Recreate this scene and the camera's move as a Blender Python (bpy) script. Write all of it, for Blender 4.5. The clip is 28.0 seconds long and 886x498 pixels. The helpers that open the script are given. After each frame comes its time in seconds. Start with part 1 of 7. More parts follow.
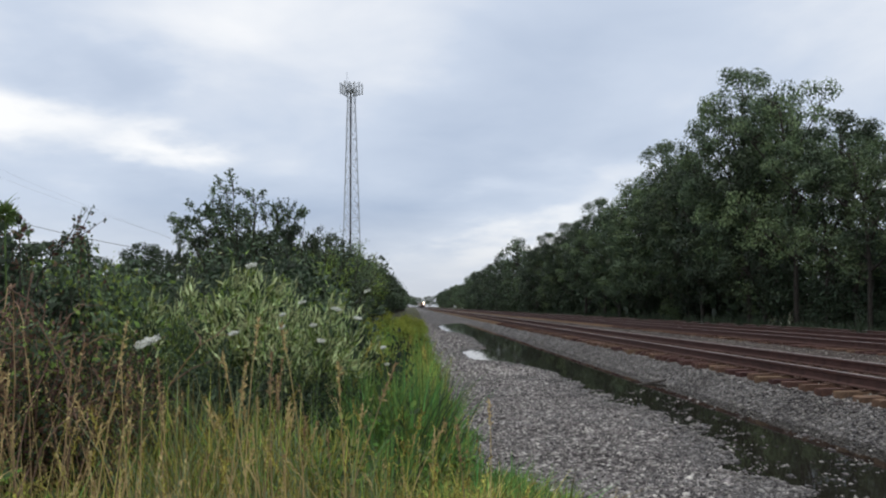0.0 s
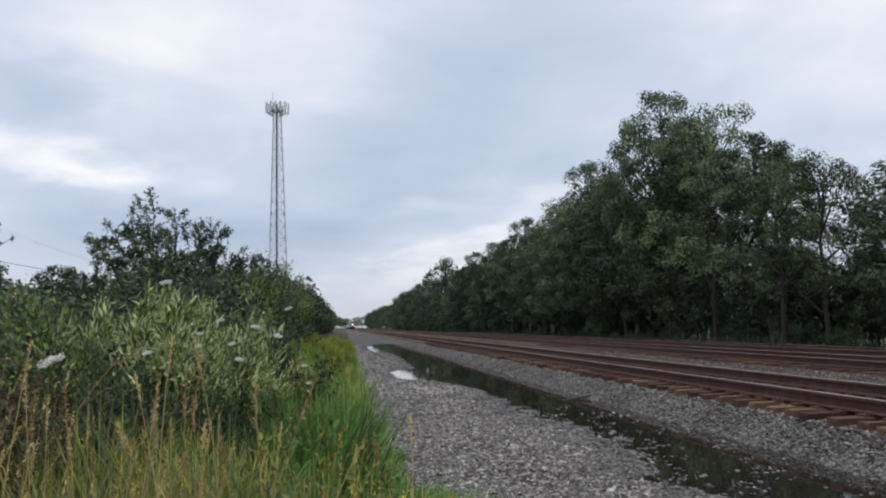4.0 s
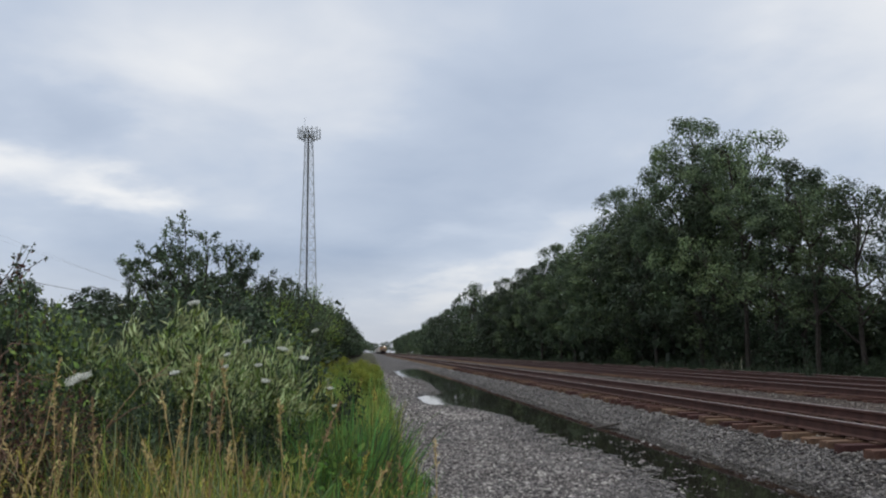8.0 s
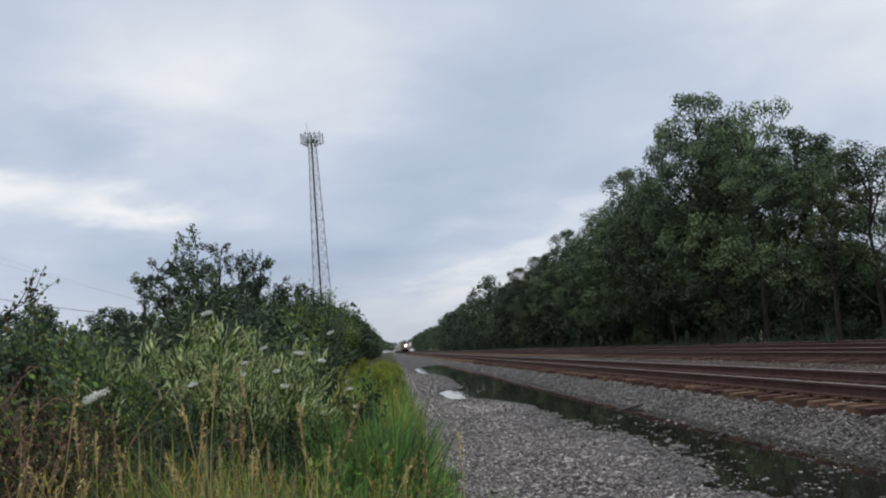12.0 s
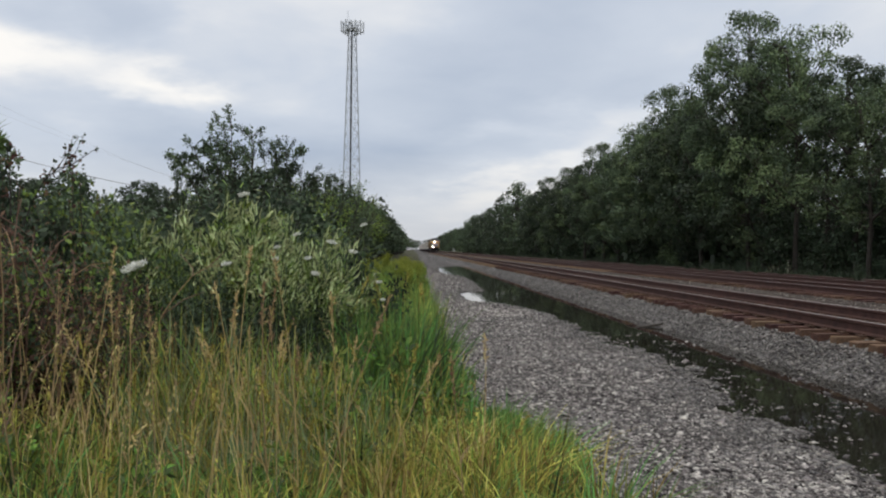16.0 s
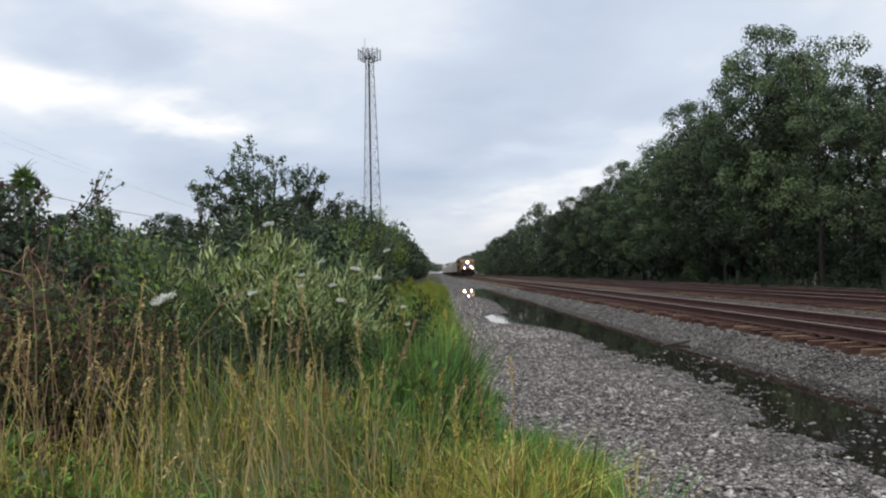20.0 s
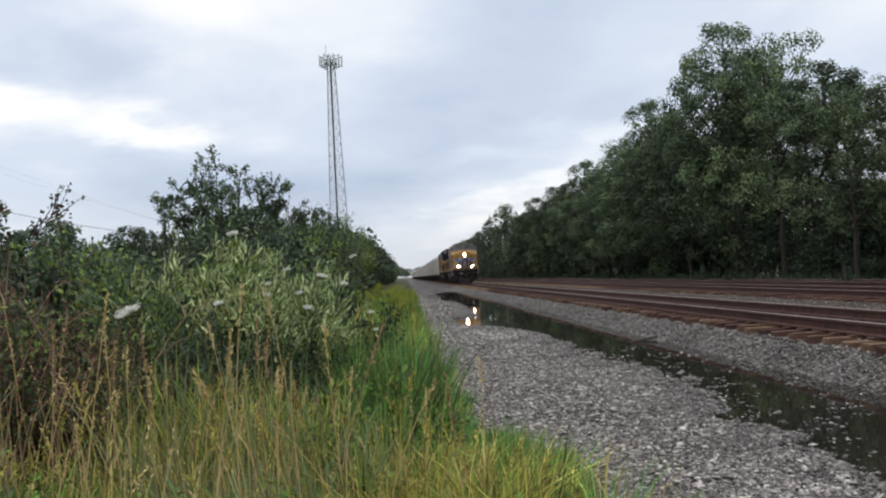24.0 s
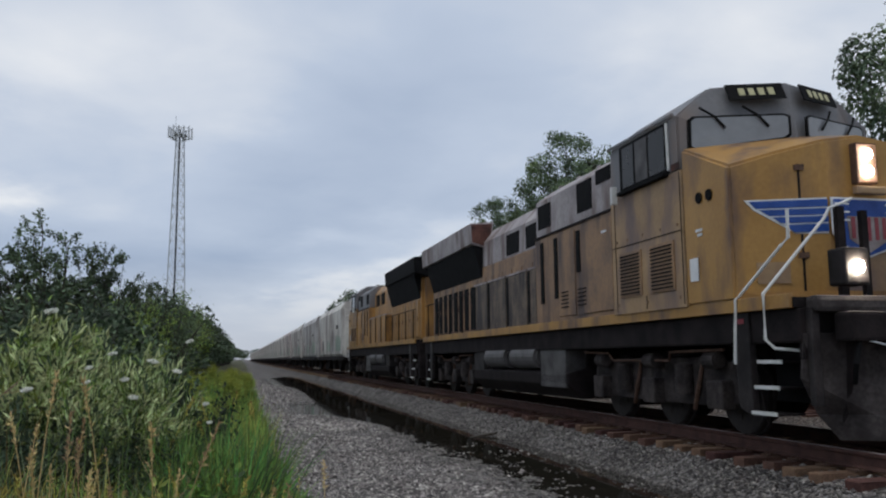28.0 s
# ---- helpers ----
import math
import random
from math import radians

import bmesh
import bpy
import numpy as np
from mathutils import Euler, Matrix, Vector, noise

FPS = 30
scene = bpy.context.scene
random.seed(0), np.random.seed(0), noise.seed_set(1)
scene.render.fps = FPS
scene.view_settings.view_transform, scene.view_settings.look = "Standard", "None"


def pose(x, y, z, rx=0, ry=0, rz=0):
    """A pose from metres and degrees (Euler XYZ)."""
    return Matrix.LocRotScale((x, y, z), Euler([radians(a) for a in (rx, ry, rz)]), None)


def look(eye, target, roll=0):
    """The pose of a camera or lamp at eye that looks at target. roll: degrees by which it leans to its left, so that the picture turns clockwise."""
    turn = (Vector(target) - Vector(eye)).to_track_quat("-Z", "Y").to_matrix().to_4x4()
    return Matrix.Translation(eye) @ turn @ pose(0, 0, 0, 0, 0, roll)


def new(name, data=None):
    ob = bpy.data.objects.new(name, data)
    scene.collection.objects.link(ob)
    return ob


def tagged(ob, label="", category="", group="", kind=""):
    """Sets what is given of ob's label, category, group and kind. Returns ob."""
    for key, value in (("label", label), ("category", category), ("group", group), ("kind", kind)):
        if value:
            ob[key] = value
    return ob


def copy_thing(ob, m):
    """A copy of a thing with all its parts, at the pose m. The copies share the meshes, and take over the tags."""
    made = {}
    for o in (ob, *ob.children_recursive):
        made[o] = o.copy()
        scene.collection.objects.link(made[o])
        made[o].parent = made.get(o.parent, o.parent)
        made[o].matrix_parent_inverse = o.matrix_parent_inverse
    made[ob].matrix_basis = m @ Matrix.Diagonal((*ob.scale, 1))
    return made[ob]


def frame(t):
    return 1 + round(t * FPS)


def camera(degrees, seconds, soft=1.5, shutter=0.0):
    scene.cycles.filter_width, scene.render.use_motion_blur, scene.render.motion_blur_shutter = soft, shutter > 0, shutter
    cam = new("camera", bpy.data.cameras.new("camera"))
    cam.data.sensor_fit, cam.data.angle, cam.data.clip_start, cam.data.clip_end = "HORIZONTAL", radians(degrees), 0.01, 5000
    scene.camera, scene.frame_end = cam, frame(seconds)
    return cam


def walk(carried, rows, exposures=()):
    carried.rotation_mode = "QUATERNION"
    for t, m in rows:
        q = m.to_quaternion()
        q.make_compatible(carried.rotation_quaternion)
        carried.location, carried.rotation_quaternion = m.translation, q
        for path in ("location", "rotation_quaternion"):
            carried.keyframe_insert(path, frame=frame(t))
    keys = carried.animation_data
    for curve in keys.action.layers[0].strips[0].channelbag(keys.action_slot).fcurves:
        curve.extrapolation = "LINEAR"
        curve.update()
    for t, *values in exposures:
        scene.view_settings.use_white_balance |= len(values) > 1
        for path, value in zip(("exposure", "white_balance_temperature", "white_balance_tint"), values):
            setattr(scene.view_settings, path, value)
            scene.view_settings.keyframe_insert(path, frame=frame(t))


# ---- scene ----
# The camera: held by hand, almost on one spot.
EYE = 1.6
cam = camera(56.0, 28.0, soft=2.15, shutter=0.0)
PATH = [
    (0, -0.014, -0.069, 0.052, -2.06, 3.93, -0.47),
    (0.5, -0.007, -0.067, 0.049, -3.07, 3.63, -0.90),
    (1, 0.005, -0.078, 0.040, -3.58, 5.47, -1.71),
    (1.5, -0.000, -0.060, 0.047, -4.17, 4.86, -1.36),
    (2, 0.003, -0.068, 0.039, -4.69, 4.89, -1.08),
    (2.5, -0.008, -0.074, 0.049, -3.97, 5.69, -0.59),
    (3, -0.005, -0.072, 0.041, -5.40, 5.05, -0.46),
    (3.5, 0.019, -0.066, 0.019, -7.21, 5.06, -1.05),
    (5.5, 0.051, -0.036, 0.021, -5.82, 5.83, -2.20),
    (6, 0.066, -0.026, 0.009, -5.59, 4.39, -1.18),
    (6.5, 0.068, -0.035, -0.007, -5.26, 4.93, -2.24),
    (7, 0.062, -0.045, -0.004, -5.04, 5.97, -1.53),
    (7.5, 0.058, -0.046, 0.006, -5.24, 6.62, -0.87),
    (8, 0.051, -0.048, 0.005, -5.03, 7.02, -0.55),
    (8.5, 0.060, -0.051, 0.009, -5.15, 8.23, -1.10),
    (9, 0.060, -0.052, 0.015, -5.57, 6.51, 0.51),
    (9.5, 0.038, -0.043, 0.008, -6.18, 5.49, 0.72),
    (10, 0.049, -0.028, 0.010, -4.15, 4.30, 1.35),
    (10.5, 0.048, -0.024, -0.006, -2.28, 4.55, -0.56),
    (11, 0.075, -0.023, -0.010, -4.92, 5.79, -4.30),
    (11.5, 0.080, -0.022, -0.008, -4.38, 6.85, -5.16),
    (12, 0.067, -0.016, -0.010, -4.24, 6.72, -4.77),
    (12.5, 0.062, -0.000, -0.010, -3.60, 4.83, -3.06),
    (14.5, 0.029, 0.041, 0.004, -0.89, 3.61, 1.18),
    (15, 0.009, 0.049, 0.002, -0.23, 2.76, 1.56),
    (15.5, 0.005, 0.049, -0.004, 0.11, 0.63, -0.04),
    (16, 0.006, 0.050, -0.012, -2.08, 0.05, 0.44),
    (16.5, -0.002, 0.045, -0.009, -1.65, 1.50, 1.33),
    (17, -0.001, 0.041, -0.017, -1.51, 2.15, -0.56),
    (17.5, -0.002, 0.036, -0.028, -0.76, 1.63, -1.61),
    (18, 0.002, 0.029, -0.021, -0.22, 3.31, -1.78),
    (18.5, 0.002, 0.020, -0.020, -1.57, 3.62, -1.85),
    (19, -0.000, 0.018, -0.009, -1.73, 3.65, -2.01),
    (19.5, 0.003, 0.011, -0.014, -1.33, 2.33, -2.18),
    (20, -0.001, 0.021, -0.007, -0.57, 1.64, -1.20),
    (20.5, -0.005, 0.016, -0.004, 0.15, 2.02, -1.01),
    (21, -0.004, 0.016, -0.011, 0.13, 1.77, -1.56),
    (21.5, 0.007, 0.009, -0.018, -1.38, 0.91, -2.51),
    (23.5, 0.004, -0.005, -0.008, -2.52, 2.60, -2.36),
    (24, 0.014, -0.008, -0.015, -2.79, 1.84, -3.11),
    (24.5, 0.028, -0.010, -0.032, -2.57, 0.29, -3.17),
    (25, 0.045, 0.004, -0.022, -3.25, 0.70, -2.26),
    (25.5, 0.034, 0.013, -0.023, -3.66, 0.69, -1.77),
    (26, 0.033, 0.049, -0.002, -3.50, 1.09, -1.98),
    (26.5, 0.014, 0.080, 0.017, -2.09, 4.86, -0.93),
    (27, -0.037, 0.119, 0.024, -4.64, 6.29, -1.54),
    (27.5, -0.016, 0.218, 0.036, -7.49, 7.42, -1.55),
    (27.7, -0.018, 0.236, 0.039, -9.05, 7.60, -1.20),
    (27.9, -0.020, 0.253, 0.042, -11.80, 7.58, -0.75),
    (28, -0.021, 0.262, 0.044, -13.64, 7.43, -0.56),
]


def aim(x, y, z, yaw, pitch, roll):
    a, p = radians(yaw), radians(pitch)
    eye = Vector((x, y, z + EYE))
    return look(eye, eye + Vector((-math.sin(a) * math.cos(p), math.cos(a) * math.cos(p), math.sin(p))), roll)


EXPOSURES = [(0.0, 0.0), (6.0, 0.0), (7.0, -0.05), (8.0, -0.17), (9.0, -0.22), (10.0, 0.0), (11.0, -0.05), (12.0, -0.15), (14.5, -0.02), (16.0, -0.05), (16.5, 0.25), (17.0, 0.35), (18.0, 0.28), (19.0, 0.08), (21.0, 0.17), (24.0, 0.18), (24.6, -0.05), (25.0, -0.15), (26.0, 0.1), (26.6, 0.2), (27.0, 0.24), (27.4, 0.0), (28.0, -0.25)]
KELVIN = ((0, 6.0, 12.5, 14.5, 16.0, 17.0, 18.0, 21.0, 24.0, 25.0, 26.2, 27.0, 28.0), (6360, 6330, 6320, 6450, 6690, 6600, 6530, 6530, 6560, 6640, 6640, 6350, 6190))
EXPOSURES = [(t, stops, float(np.interp(t, *KELVIN)), 10.0) for t, stops in EXPOSURES]
walk(cam, [(t, aim(*row)) for t, *row in PATH], EXPOSURES)

# ---- light: an overcast late afternoon ----
SUN_UP, SUN_TURN = radians(76), radians(-140)
world = bpy.data.worlds.new("overcast_sky")
scene.world = world
world.use_nodes = True
wn, wl = world.node_tree.nodes, world.node_tree.links
wn.clear()


def wnode(kind, **values):
    n = wn.new(kind)
    for key, value in values.items():
        n.inputs[key].default_value = value
    return n


sky = wn.new("ShaderNodeTexSky")
sky.sky_type, sky.sun_disc = "NISHITA", False
sky.sun_elevation, sky.sun_rotation = SUN_UP, SUN_TURN
coords = wn.new("ShaderNodeTexCoord")
split = wn.new("ShaderNodeSeparateXYZ")
wl.new(coords.outputs["Generated"], split.inputs["Vector"])


def wmath(operation, a, b, c=None):
    n = wn.new("ShaderNodeMath")
    n.operation = operation
    for k, v in enumerate((a, b, c)):
        if v is None:
            continue
        if isinstance(v, float):
            n.inputs[k].default_value = v
        else:
            wl.new(v, n.inputs[k])
    return n.outputs[0]


# the clouds lie in a flat deck, so they crowd together towards the horizon
lifted = wmath("ADD", wmath("MAXIMUM", split.outputs["Z"], 0.0), 0.22)
deck = wn.new("ShaderNodeCombineXYZ")
wl.new(wmath("DIVIDE", split.outputs["X"], lifted), deck.inputs["X"])
wl.new(wmath("DIVIDE", split.outputs["Y"], lifted), deck.inputs["Y"])
drift = wn.new("ShaderNodeMapping")
drift.inputs["Location"].default_value = (3.4, 0.15, 0.0)
wl.new(deck.outputs["Vector"], drift.inputs["Vector"])
big = wnode("ShaderNodeTexNoise", Scale=0.75, Detail=5.0, Roughness=0.5, Distortion=0.25)
small = wnode("ShaderNodeTexNoise", Scale=2.4, Detail=5.0, Roughness=0.5, Distortion=0.3)
for n_ in (big, small):
    wl.new(drift.outputs["Vector"], n_.inputs["Vector"])
ramp = wn.new("ShaderNodeValToRGB")
ramp.color_ramp.elements[0].position, ramp.color_ramp.elements[0].color = 0.36, (0.49, 0.58, 0.735, 1)
ramp.color_ramp.elements[1].position, ramp.color_ramp.elements[1].color = 0.65, (1.16, 1.15, 1.13, 1)
ramp.color_ramp.elements.new(0.50).color = (0.70, 0.778, 0.905, 1)
# cloud masses: turn from the track's direction and height in degrees, half width, half height, slant, thickness
CLOUDS = [
    (-25, 11.8, 5.0, 1.2, -0.05, 0.13), (-17.0, 10.8, 3.6, 1.2, -0.1, 0.161), (-20, 15.2, 6.0, 2.2, 0.0, -0.104), (-11, 19.5, 8.0, 4.0, 0.0, 0.062),
    (8, 4.9, 7.0, 1.5, 0.24, 0.105), (5.6, 8.5, 2.6, 0.6, 0.0, 0.062), (14, 9.4, 5.0, 1.0, 0.1, 0.081), (-3, 6.8, 9.0, 1.9, 0.02, -0.056),
    (5, 12.5, 11.0, 2.6, 0.03, -0.040), (9, 16.5, 6.0, 2.6, 0.1, -0.032), (34, 19, 9.0, 5.0, 0.0, 0.087), (-2, 15.5, 4.0, 2.5, 0.2, 0.031), (-13, 6.0, 9.0, 2.6, 0.0, -0.06), (2, 7.5, 30.0, 4.0, 0.0, -0.045),
]
wander = wnode("ShaderNodeTexNoise", Scale=3.2, Detail=5.0, Roughness=0.55)
wl.new(drift.outputs["Vector"], wander.inputs["Vector"])
wander_rgb = wn.new("ShaderNodeSeparateXYZ")
wl.new(wander.outputs["Color"], wander_rgb.inputs["Vector"])
turn_ = wmath("MULTIPLY", wmath("ARCTAN2", split.outputs["X"], split.outputs["Y"]), 57.2958)
turn_ = wmath("MULTIPLY_ADD", wmath("SUBTRACT", wander_rgb.outputs["X"], 0.5), 14.0, turn_)
high = wmath("MULTIPLY", wmath("ARCSINE", split.outputs["Z"], 0.0), 57.2958)
high = wmath("MULTIPLY_ADD", wmath("SUBTRACT", wander_rgb.outputs["Y"], 0.5), 4.5, high)
thick = wmath("MULTIPLY_ADD", small.outputs["Fac"], 0.18, wmath("MULTIPLY_ADD", big.outputs["Fac"], 0.26, 0.29))
for a_, e_, w_, h_, s_, k_ in CLOUDS:
    across = wmath("SUBTRACT", turn_, float(a_))
    above = wmath("SUBTRACT", high, wmath("MULTIPLY_ADD", across, float(s_), float(e_)))
    far_ = wmath("ADD", wmath("POWER", wmath("ABSOLUTE", wmath("DIVIDE", across, float(w_)), 0.0), 2.0), wmath("POWER", wmath("ABSOLUTE", wmath("DIVIDE", above, float(h_)), 0.0), 2.0))
    thick = wmath("MULTIPLY_ADD", wmath("EXPONENT", wmath("MULTIPLY", far_, -1.0), 0.0), float(k_), thick)
wl.new(thick, ramp.inputs["Fac"])
# pale haze along the horizon
rise = wn.new("ShaderNodeMapRange")
rise.inputs["From Min"].default_value, rise.inputs["From Max"].default_value = 0.0, 0.12
rise.inputs["To Min"].default_value, rise.inputs["To Max"].default_value = 0.55, 0.0
wl.new(split.outputs["Z"], rise.inputs["Value"])
haze = wn.new("ShaderNodeMixRGB")
haze.inputs["Color2"].default_value = (0.76, 0.755, 0.765, 1)
wl.new(rise.outputs["Result"], haze.inputs["Fac"])
wl.new(ramp.outputs["Color"], haze.inputs["Color1"])
dim = wn.new("ShaderNodeMixRGB")
dim.blend_type = "MULTIPLY"
dim.inputs["Fac"].default_value = 1.0
dim.inputs["Color2"].default_value = (0.09, 0.09, 0.09, 1)
wl.new(sky.outputs["Color"], dim.inputs["Color1"])
cover = wn.new("ShaderNodeMixRGB")
cover.inputs["Fac"].default_value = 0.9
wl.new(dim.outputs["Color"], cover.inputs["Color1"])
wl.new(haze.outputs["Color"], cover.inputs["Color2"])
shine = wnode("ShaderNodeBackground", Strength=0.935)
wl.new(cover.outputs["Color"], shine.inputs["Color"])
wout = wn.new("ShaderNodeOutputWorld")
wl.new(shine.outputs["Background"], wout.inputs["Surface"])

sun_data = bpy.data.lights.new("sun", "SUN")
sun_data.energy, sun_data.angle, sun_data.color = 1.3, radians(40), (1.0, 0.935, 0.80)
sun = new("sun", sun_data)
sun.matrix_world = look(Vector((math.sin(SUN_TURN) * 40, math.cos(SUN_TURN) * 40, 40 * math.tan(SUN_UP))), (0, 0, 0))


# ---- materials ----
def material(name, low, high, rough=0.8, metal=0.0, scale=8.0, bump=0.2, fine=60.0, vary="", vary_by=0.25, through_light=0.0, stain=None, spec=0.3, each_by=0.0):
    """Two tones mixed by a coarse and a fine noise, with relief; vary: 'object' or 'island' shifts the brightness."""
    m = bpy.data.materials.new(name)
    m.use_nodes = True
    n, l = m.node_tree.nodes, m.node_tree.links
    n.clear()
    out = n.new("ShaderNodeOutputMaterial")
    p = n.new("ShaderNodeBsdfPrincipled")
    p.inputs["Metallic"].default_value = metal
    p.inputs["Specular IOR Level"].default_value = spec
    co = n.new("ShaderNodeTexCoord")
    a = n.new("ShaderNodeTexNoise")
    a.inputs["Scale"].default_value, a.inputs["Detail"].default_value = scale, 5.0
    b = n.new("ShaderNodeTexNoise")
    b.inputs["Scale"].default_value, b.inputs["Detail"].default_value = fine, 3.0
    for t in (a, b):
        l.new(co.outputs["Object"], t.inputs["Vector"])
    both = n.new("ShaderNodeMath")
    both.operation = "MULTIPLY_ADD"
    both.inputs[1].default_value, both.inputs[2].default_value = 0.45, 0.0
    l.new(b.outputs["Fac"], both.inputs[0])
    add = n.new("ShaderNodeMath")
    add.operation = "MULTIPLY_ADD"
    add.inputs[1].default_value = 0.75
    l.new(a.outputs["Fac"], add.inputs[0])
    l.new(both.outputs[0], add.inputs[2])
    r = n.new("ShaderNodeValToRGB")
    r.color_ramp.elements[0].position, r.color_ramp.elements[0].color = 0.40, (*low, 1)
    r.color_ramp.elements[1].position, r.color_ramp.elements[1].color = 0.80, (*high, 1)
    l.new(add.outputs[0], r.inputs["Fac"])
    colour = r.outputs["Color"]
    if stain:
        s = n.new("ShaderNodeTexNoise")
        s.inputs["Scale"].default_value, s.inputs["Detail"].default_value = stain[1], 6.0
        mp = n.new("ShaderNodeMapping")
        mp.inputs["Scale"].default_value = stain[3] if len(stain) > 3 else (1, 1, 1)
        l.new(co.outputs["Object"], mp.inputs["Vector"])
        l.new(mp.outputs["Vector"], s.inputs["Vector"])
        sr = n.new("ShaderNodeValToRGB")
        sr.color_ramp.elements[0].position, sr.color_ramp.elements[1].position = stain[2], min(1, stain[2] + 0.2)
        l.new(s.outputs["Fac"], sr.inputs["Fac"])
        sm = n.new("ShaderNodeMixRGB")
        sm.inputs["Color2"].default_value = (*stain[0], 1)
        l.new(sr.outputs["Color"], sm.inputs["Fac"])
        l.new(colour, sm.inputs["Color1"])
        colour = sm.outputs["Color"]
    if vary:
        src = n.new("ShaderNodeObjectInfo").outputs["Random"] if vary == "object" else n.new("ShaderNodeNewGeometry").outputs["Random Per Island"]
        v = n.new("ShaderNodeMapRange")
        v.inputs["To Min"].default_value, v.inputs["To Max"].default_value = 1 - vary_by, 1 + vary_by
        l.new(src, v.inputs["Value"])
        hs = n.new("ShaderNodeHueSaturation")
        hv = n.new("ShaderNodeMapRange")
        hv.inputs["To Min"].default_value, hv.inputs["To Max"].default_value = 0.5 - vary_by * 0.06, 0.5 + vary_by * 0.06
        l.new(src, hv.inputs["Value"])
        l.new(hv.outputs["Result"], hs.inputs["Hue"])
        l.new(v.outputs["Result"], hs.inputs["Value"])
        l.new(colour, hs.inputs["Color"])
        colour = hs.outputs["Color"]
    if each_by:
        ev = n.new("ShaderNodeMapRange")
        ev.inputs["To Min"].default_value, ev.inputs["To Max"].default_value = 1 - each_by, 1 + each_by
        l.new(n.new("ShaderNodeObjectInfo").outputs["Random"], ev.inputs["Value"])
        em = n.new("ShaderNodeMixRGB")
        em.blend_type = "MULTIPLY"
        em.inputs["Fac"].default_value = 1.0
        l.new(colour, em.inputs["Color1"])
        l.new(ev.outputs["Result"], em.inputs["Color2"])
        colour = em.outputs["Color"]
    l.new(colour, p.inputs["Base Color"])
    rr = n.new("ShaderNodeMapRange")
    rr.inputs["To Min"].default_value, rr.inputs["To Max"].default_value = max(0, rough - 0.12), min(1, rough + 0.12)
    l.new(b.outputs["Fac"], rr.inputs["Value"])
    l.new(rr.outputs["Result"], p.inputs["Roughness"])
    if bump:
        bm_ = n.new("ShaderNodeBump")
        bm_.inputs["Strength"].default_value, bm_.inputs["Distance"].default_value = bump, 0.02
        l.new(add.outputs[0], bm_.inputs["Height"])
        l.new(bm_.outputs["Normal"], p.inputs["Normal"])
    last = p.outputs["BSDF"]
    if through_light:
        tr = n.new("ShaderNodeBsdfTranslucent")
        l.new(colour, tr.inputs["Color"])
        mx = n.new("ShaderNodeMixShader")
        mx.inputs["Fac"].default_value = through_light
        l.new(last, mx.inputs[1])
        l.new(tr.outputs["BSDF"], mx.inputs[2])
        last = mx.outputs["Shader"]
    l.new(last, out.inputs["Surface"])
    return m


def glow(name, colour, strength):
    m = bpy.data.materials.new(name)
    m.use_nodes = True
    p = m.node_tree.nodes["Principled BSDF"]
    p.inputs["Base Color"].default_value = (*colour, 1)
    p.inputs["Emission Color"].default_value = (*colour, 1)
    p.inputs["Emission Strength"].default_value = strength
    return m


def leafy(name, low, high, by=0.35, t=0.3, rough=0.7, spec=0.12, each_by=0.0):
    return material(name, low, high, rough=rough, scale=1.6, fine=14.0, bump=0.0, vary="island", vary_by=by, through_light=t, spec=spec, each_by=each_by)


LEAF_WOOD = leafy("forest_leaf", (0.038, 0.060, 0.036), (0.122, 0.165, 0.088), by=0.26, t=0.13, rough=0.55, spec=0.2, each_by=0.42)
LEAF_LIGHT = leafy("lighter_leaf", (0.065, 0.100, 0.048), (0.19, 0.25, 0.115), by=0.26, t=0.14, rough=0.55, spec=0.22, each_by=0.35)
# own tone of dark trees; in low bushes and undergrowth it also paints shade
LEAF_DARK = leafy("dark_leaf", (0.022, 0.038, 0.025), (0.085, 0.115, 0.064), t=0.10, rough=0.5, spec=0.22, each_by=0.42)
LEAF_WILLOW = leafy("grey_green_leaf", (0.30, 0.37, 0.15), (0.80, 0.84, 0.47), by=0.5, t=0.3)
LEAF_BUSH = leafy("bush_leaf", (0.125, 0.19, 0.042), (0.37, 0.46, 0.125), by=0.45, t=0.3)
LEAF_BROWN = leafy("withered_leaf", (0.075, 0.042, 0.034), (0.24, 0.135, 0.10), by=0.5)
GRASS_GREEN = leafy("green_grass", (0.15, 0.20, 0.040), (0.54, 0.58, 0.140), by=0.8, t=0.3)
GRASS_LUSH = leafy("lush_grass", (0.070, 0.165, 0.045), (0.25, 0.42, 0.12), by=0.55, t=0.3)
GRASS_SHORT = leafy("yellowing_grass", (0.29, 0.23, 0.055), (0.66, 0.53, 0.165), by=0.7, t=0.3)
GRASS_DRY = leafy("dry_grass", (0.42, 0.30, 0.13), (0.78, 0.59, 0.31), by=0.4, t=0.25)
GRASS_FRESH = leafy("fresh_grass", (0.13, 0.24, 0.05), (0.37, 0.50, 0.12), by=0.6, t=0.45)
GRASS_GREY = leafy("grey_weed", (0.20, 0.26, 0.13), (0.40, 0.45, 0.27), t=0.35)
STALK_BROWN = leafy("brown_stalk", (0.30, 0.185, 0.10), (0.52, 0.37, 0.22), by=0.4, t=0.15)
TWIG_DEAD = leafy("dead_twig", (0.13, 0.072, 0.055), (0.30, 0.20, 0.15), t=0.0, rough=0.8)
PETAL = leafy("white_floret", (0.66, 0.67, 0.60), (0.84, 0.84, 0.78), by=0.12, t=0.25)
BLOOM_YELLOW = leafy("yellow_bloom", (0.26, 0.30, 0.05), (0.42, 0.43, 0.09), by=0.2, t=0.25)
